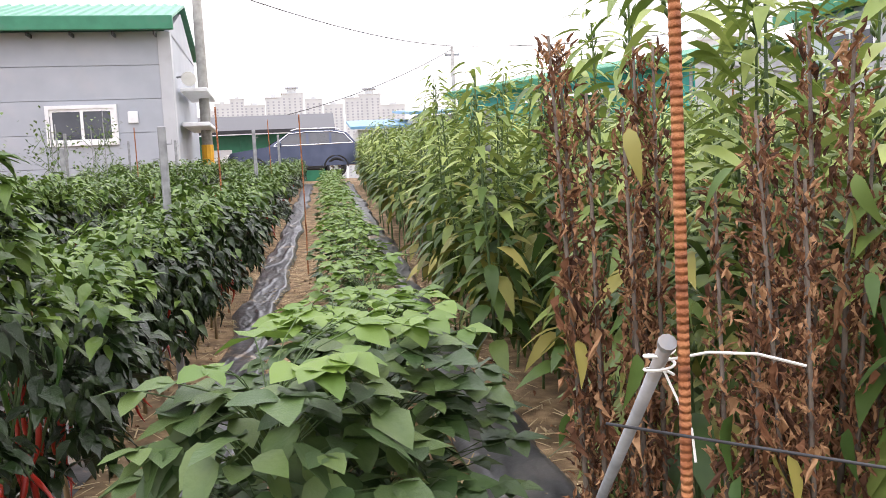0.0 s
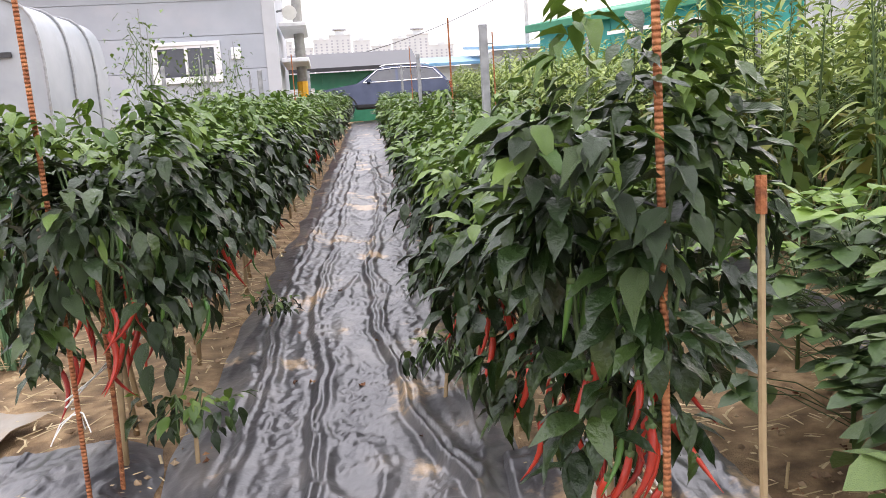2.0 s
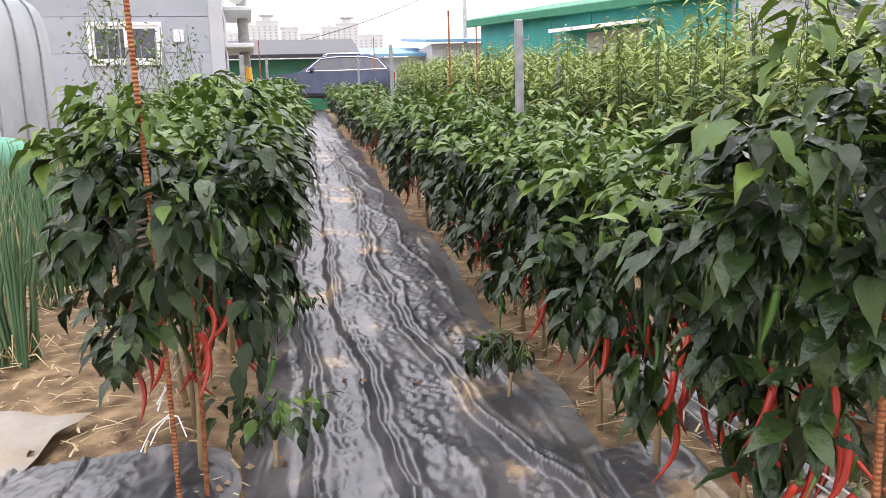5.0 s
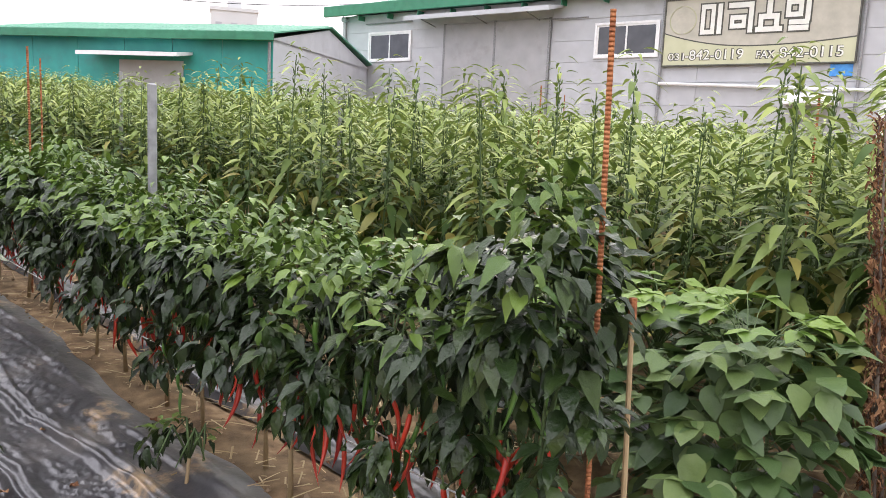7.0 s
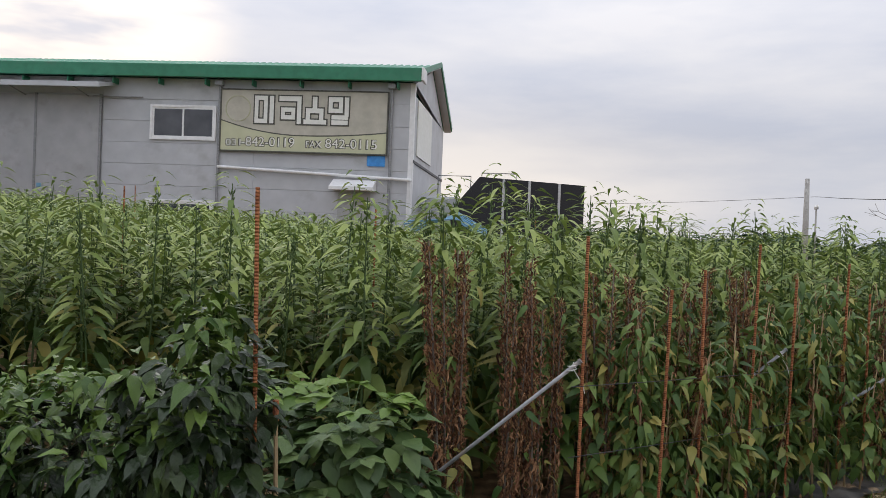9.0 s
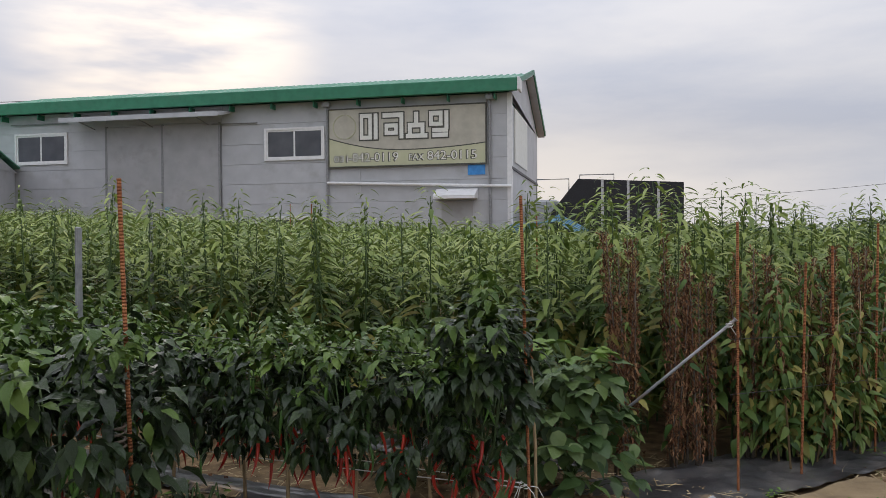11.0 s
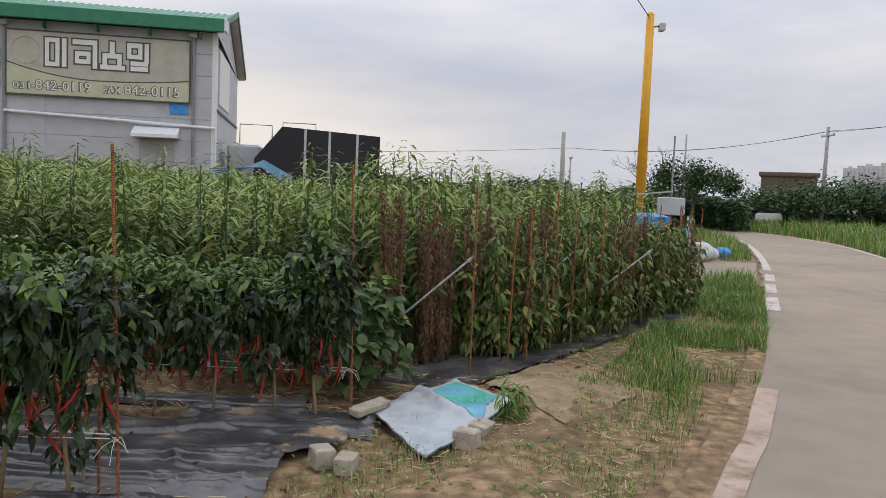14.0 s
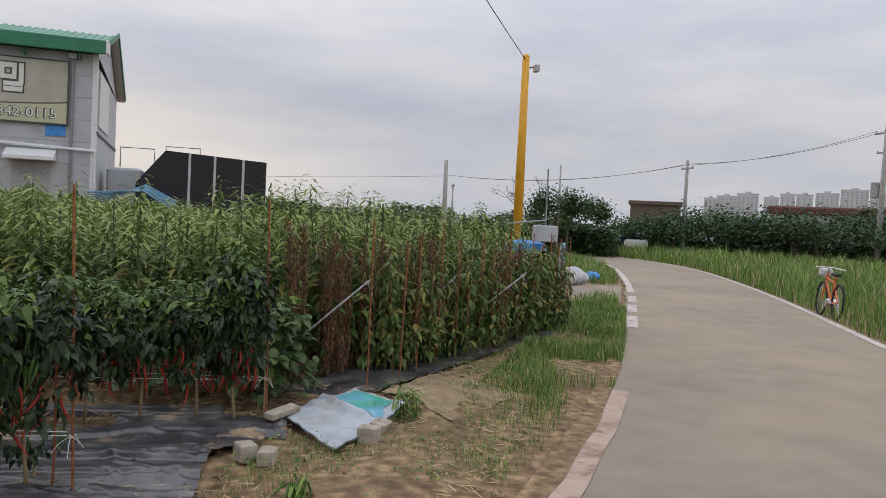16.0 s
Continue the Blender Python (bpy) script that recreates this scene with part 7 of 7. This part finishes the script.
tree(37.0, -17.1, 4.6, 3.2, 6500, "leafy dark tree beside the road bend", size=0.17)
tree(37.8, -15.2, 4.9, 2.6, 0, "bare leafless tree beside the road bend", bare=True)
utility_pole(37.3, -16.6, 5.1, 0.07, label="dark slim pole among the trees")
ex, ey = -5.4, -2.1
i = 0
for px in np.arange(1150, 1720, 42):
    az = radians(100.5 + math.degrees(math.atan((px - 784) / 1384)))
    d = U(58, 70)
    h = U(5.0, 6.9)
    tree(ex + d * math.sin(az), ey + d * math.cos(az), h, h * 1.35, 2600, "round dark green roadside tree", size=0.24, trunk=0.2)


def far_wood(az0, az1, d, h, name="distant_woods"):
    """A far belt of trees as one mass of leaf clumps."""
    n = 9000
    az = np.radians(U(az0, az1, n))
    r = d + U(-5, 5, n)
    x, y = ex + r * np.sin(az), ey + r * np.cos(az)
    top = h * (0.75 + 0.25 * rough_noise(x, y, 0.25, 3))
    z = U(0, 1, n) ** 0.7 * top
    p = np.stack([x, y, z], 1)
    tagged(part(name, Geo().many(LEAF_CLUMP, leaf_mats(p, U(0, 6.28, n), U(-0.8, 0.6, n), U(0.6, 1.5, n) * d * 0.0062)), "tree_leaf"), "distant belt of dark green trees", "trees", kind="stuff")


far_wood(78, 101, 120, 4.2)
far_wood(111, 142, 66, 1.7, "hedge_scrub")
far_wood(104, 113, 50, 2.0, "hedge_scrub")
far_wood(98, 140, 110, 3.6)
far_wood(60, 80, 160, 6.0)

# low houses behind the trees
for az, d, w, h, wl_, rf, lab in ((115.5, 150, 9, 7.2, "bark", "bark", "flat-roofed brown block behind the trees"), (127.5, 84, 13, 4.7, "apartment", "red_wall", "low house with a dull red roof"), (131.0, 80, 5, 4.0, "apartment", "wire", "small pale house with a dark roof"), (122.0, 95, 12, 3.4, "wall_grey", "blue_roof", "low grey house behind the trees")):
    a = radians(az)
    cx, cy = ex + d * math.sin(a), ey + d * math.cos(a)
    hs = thing("house", frame_at(cx, cy, 0, math.cos(a) * -1, math.sin(a)), lab, "house")
    part("wall", Geo().add(*box(-w / 2, -6, -0.5, w / 2, 0, h - 0.8)), wl_, hs)
    part("roof", Geo().add(*box(-w / 2 - 0.4, -6.4, h - 0.8, w / 2 + 0.4, 0.4, h, 0.15)), rf, hs)
    for k in (-0.25, 0.25):
        part("window", Geo().add(*box(k * w - 0.6, 0.0, 1.0, k * w + 0.6, 0.05, 2.0)), "glass_dark", hs)
for px, d, col in ((1125, 60, "lamp_white"), (1100, 62, "car_paint"), (1330, 66, "cloth_grey")):
    az = radians(100.5 + math.degrees(math.atan((px - 784) / 1384)))
    cv = thing("parked_car", pose(ex + d * math.sin(az), ey + d * math.cos(az), 0, 0, 0, -25), "small parked car under the far trees", "car")
    part("body", Geo().add(*box(-2.0, -0.85, 0.35, 2.0, 0.85, 0.95, 0.15)), col, cv)
    part("cabin", Geo().add(*box(-1.2, -0.75, 0.95, 1.3, 0.75, 1.45, 0.2)), "car_glass", cv)
    for sx in (-1.25, 1.25):
        for sy in (-0.8, 0.8):
            part("wheel", Geo().add(*tube([(sx, sy - 0.1, 0.32), (sx, sy + 0.1, 0.32)], 0.32, 12)), "rubber", cv)

BLADE = (np.array([(0, -0.5, 0), (0, 0.5, 0), (0.12, -0.35, 0.55), (0.12, 0.35, 0.55), (0.45, 0, 1.0)], float), np.array([(0, 1, 3), (0, 3, 2), (2, 3, 4)]))


def blades(x, y, length, wide, lean=0.5):
    n = len(x)
    a = U(0, 6.28, n)
    m = np.zeros((n, 4, 4))
    L = length
    c, s = np.cos(a), np.sin(a)
    m[:, 0, 0], m[:, 1, 0] = c * L * lean * 2, s * L * lean * 2
    m[:, 0, 1], m[:, 1, 1] = -s * wide, c * wide
    m[:, 2, 2], m[:, 3, 3] = L, 1
    m[:, 0, 3], m[:, 1, 3], m[:, 2, 3] = x, y, rise(x, y) - 0.01
    return m


def along(n, t0, t1, o0, o1, power=1.0):
    """Random points along the road between two offsets from its field-side edge."""
    q0, t = road_line(0.0)
    q1, _ = road_line(1.0)
    tt = U(t0, t1, n)
    o = o0 + (o1 - o0) * U(0, 1, n) ** power
    x = np.interp(tt, t, q0[:, 0]) + o * (np.interp(tt, t, q1[:, 0]) - np.interp(tt, t, q0[:, 0]))
    y = np.interp(tt, t, q0[:, 1]) + o * (np.interp(tt, t, q1[:, 1]) - np.interp(tt, t, q0[:, 1]))
    return x, y


def verge(name, n, x0, x1, o0, o1, l0, l1, wide, mats, label, power=1.0, patchy=0.0, ok=None):
    x, y = along(n, road_t(x0), road_t(x1), o0, o1, power)
    k = np.ones(len(x), bool)
    if patchy:
        k = rough_noise(x, y, 2.0, 8) > patchy - 0.5 + U(-0.25, 0.25, n)
    if x1 < 13:
        k &= U(0, 1, n) < np.clip(np.minimum(x - x0, x1 - x) / 2.2, 0.02, 1)
    if ok is not None:
        k &= ok(x, y)
    x, y = x[k], y[k]
    g = Geo()
    L = U(l0, l1, len(x)) * np.clip(0.75 + 0.45 * rough_noise(x, y, 2.7, 6), 0.35, 1.2)
    mm = blades(x, y, L, wide * U(0.7, 1.3, len(x)))
    s = U(0, 1, len(x)) < 0.12
    g.many(BLADE, mm[~s], 0)
    g.many(BLADE, mm[s], 1)
    tagged(part(name, g, mats), label, "grass", kind="stuff")


W = ROAD_WIDTH
verge("verge_grass", 26000, 0.0, 26, W + 0.05, W + 5.0, 0.25, 0.65, 0.014, ["grass", "straw"], "tall green roadside grass")
verge("verge_grass", 22000, 14, 44, W + 0.1, W + 14, 0.4, 0.8, 0.035, ["grass", "straw"], "tall green roadside grass")
verge("verge_grass", 9000, -6, 6, W + 0.1, W + 8, 0.3, 0.6, 0.02, ["grass", "straw"], "tall green roadside grass")
verge("meadow_grass", 16000, 30, 70, W + 1, W + 40, 0.4, 0.9, 0.08, ["grass", "straw"], "rough green meadow grass")
verge("verge_grass", 46000, 0.6, 10.6, -1.25, 0.03, 0.06, 0.25, 0.008, ["grass", "straw"], "fresh green grass on the road's shoulder", 1.2, 0.3)
verge("verge_grass", 5000, 1.2, 5.5, -1.5, -0.25, 0.04, 0.13, 0.006, ["grass", "straw"], "fresh green grass on the road's shoulder", 1.3, 0.35)
verge("verge_grass", 7000, 8.4, 12.0, -3.5, -0.15, 0.12, 0.35, 0.012, ["grass", "straw"], "fresh green grass on the road's shoulder")
verge("verge_grass", 12000, 15.8, 34, -6.5, -0.15, 0.15, 0.5, 0.025, ["grass", "straw"], "rough grass by the bend")
verge("weeds", 9000, -3.5, 2.6, -1.7, -0.25, 0.03, 0.14, 0.005, ["grass", "straw"], "sparse low weeds on bare soil", 1.0, 0.32)
verge("dry_grass", 5000, -2.6, 2.2, -1.9, -0.55, 0.04, 0.17, 0.004, ["straw", "grass"], "tufts of dry yellow grass on bare soil", 1.0, 0.5)
verge("weeds", 16000, -20, -4, -5, -0.3, 0.05, 0.2, 0.008, ["grass", "straw"], "low weeds beside the road", 1.0, 0.3)

# creeping leafy weeds on the bare soil
x, y = along(9000, road_t(-4), road_t(5.5), -2.0, -0.2)
k = rough_noise(x, y, 2.6, 3) > 0.25 + U(-0.3, 0.3, 9000)
x, y = x[k], y[k]
n = len(x)
tagged(part("creeping_weeds", Geo().many(SOY_FAR, leaf_mats(np.stack([x, y, rise(x, y) + U(0.02, 0.07, n)], 1), U(0, 6.28, n), U(-0.4, 0.4, n), U(0.015, 0.04, n))), "grass"), "patches of creeping leafy weeds", "weeds", kind="stuff")

# tall weeds by the sheet
for wx, wy, wh in ((0.62, -3.0, 0.34), (0.75, -3.12, 0.22), (-0.95, -2.2, 0.16), (5.4, -6.4, 0.4), (5.9, -6.65, 0.35)):
    root = thing("tall_weed", on_ground(wx, wy), "upright green weed with narrow leaves", "weed", "tall weeds")
    g = Geo()
    for j in range(4):
        b = rng.normal(0, 0.03, 2)
        g.add(*tube([(b[0], b[1], -0.02), (b[0] * 2, b[1] * 2, wh * U(0.7, 1))], (0.004, 0.002), 4), 1)
        n = 12
        z = wh * U(0.1, 1, n)
        p = np.stack([b[0] * (1 + z / wh), b[1] * (1 + z / wh), z], 1)
        g.many(SESAME_LEAF, leaf_mats(p, U(0, 6.28, n), U(-0.4, 0.6, n), U(0.06, 0.12, n)), 0)
    part("leaves", g, ["grass", "stem_green"], root, smooth=True)


# ---- litter on the soil ----
def litter():
    n = 16000
    x, y = U(-2.6, 6.5, n), U(-6, 6, n)
    e = edge_distance(x, y)
    k = (e > 0.25) & ((np.abs(x + 0.17) > 0.57) | (y < -2.0) | (U(0, 1, n) < 0.06)) & ((x < 2.6) | (e < 2.2))
    x, y = x[k], y[k]
    n = len(x)
    a, L = U(0, 6.28, n), U(0.02, 0.13, n) ** 1.0
    m = np.zeros((n, 4, 4))
    c, s = np.cos(a), np.sin(a)
    m[:, 0, 0], m[:, 1, 0], m[:, 2, 0] = c * L, s * L, rng.normal(0, 0.12, n) * L
    w = U(0.002, 0.005, n)
    m[:, 0, 1], m[:, 1, 1] = -s * w, c * w
    m[:, 2, 2], m[:, 3, 3] = 0.003, 1
    bed = 0.05 * sum(np.exp(-((x - b) / 0.28) ** 2) * np.clip((y - fr) / 0.5, 0, 1) for b, fr in ((-0.98, -1.2), (0.5, -2.2), (1.7, -2.4)))
    m[:, 0, 3], m[:, 1, 3], m[:, 2, 3] = x, y, rise(x, y) + bed + 0.012 + U(0, 0.012, n)
    v = np.array([(-0.5, -1, 0), (0.5, -1, 0), (0.5, 1, 0), (-0.5, 1, 0), (0, 0, 1)], float)
    tagged(part("straw_litter", Geo().many((v, np.array([(0, 1, 4), (1, 2, 4), (2, 3, 4), (3, 0, 4)])), m), "straw"), "scattered dry straw and stalk pieces", "straw", kind="stuff")
    n = 9000
    x, y = U(-2.8, 6.5, n), U(-6.2, 7, n)
    e = edge_distance(x, y)
    k = (e > 0.12) & ((np.abs(x + 0.17) > 0.56) | (y < -2.0)) & ((x < 2.6) | (e < 2.2))
    x, y = x[k], y[k]
    n = len(x)
    r = 0.004 + 0.018 * U(0, 1, n) ** 3
    oct_v = np.array([(1, 0, 0), (0, 1.1, 0), (-0.9, 0, 0.1), (0, -1, 0), (0.1, 0, 0.75), (0, 0.2, -0.6)], float)
    oct_f = np.array([(0, 1, 4), (1, 2, 4), (2, 3, 4), (3, 0, 4), (1, 0, 5), (2, 1, 5), (3, 2, 5), (0, 3, 5)])
    bed = 0.05 * sum(np.exp(-((x - b) / 0.28) ** 2) * np.clip((y - fr) / 0.5, 0, 1) for b, fr in ((-0.98, -1.2), (0.5, -2.2), (1.7, -2.4)))
    p = np.stack([x, y, rise(x, y) + bed + 0.004], 1)
    tagged(part("soil_clods", Geo().many((oct_v, oct_f), placed(p, U(0, 6.28, n), r)), "clod"), "small clods and pebbles on the soil", "clods", kind="stuff")
    # fallen leaves and dry stalk heaps near the row ends
    n = 300
    x, y = U(-1.6, 5.0, n), U(-5.0, 1.5, n)
    k = edge_distance(x, y) > 0.7
    x, y = x[k], y[k]
    n = len(x)
    p = np.stack([x, y, rise(x, y) + 0.035], 1)
    tagged(part("fallen_leaves", Geo().many(DRY_LEAF, leaf_mats(p, U(0, 6.28, n), U(-0.15, 0.15, n), U(0.025, 0.055, n), U(-0.3, 0.3, n), 1.4)), "dry_leaf"), "curled dry fallen leaves", "fallen leaves", kind="stuff")


litter()
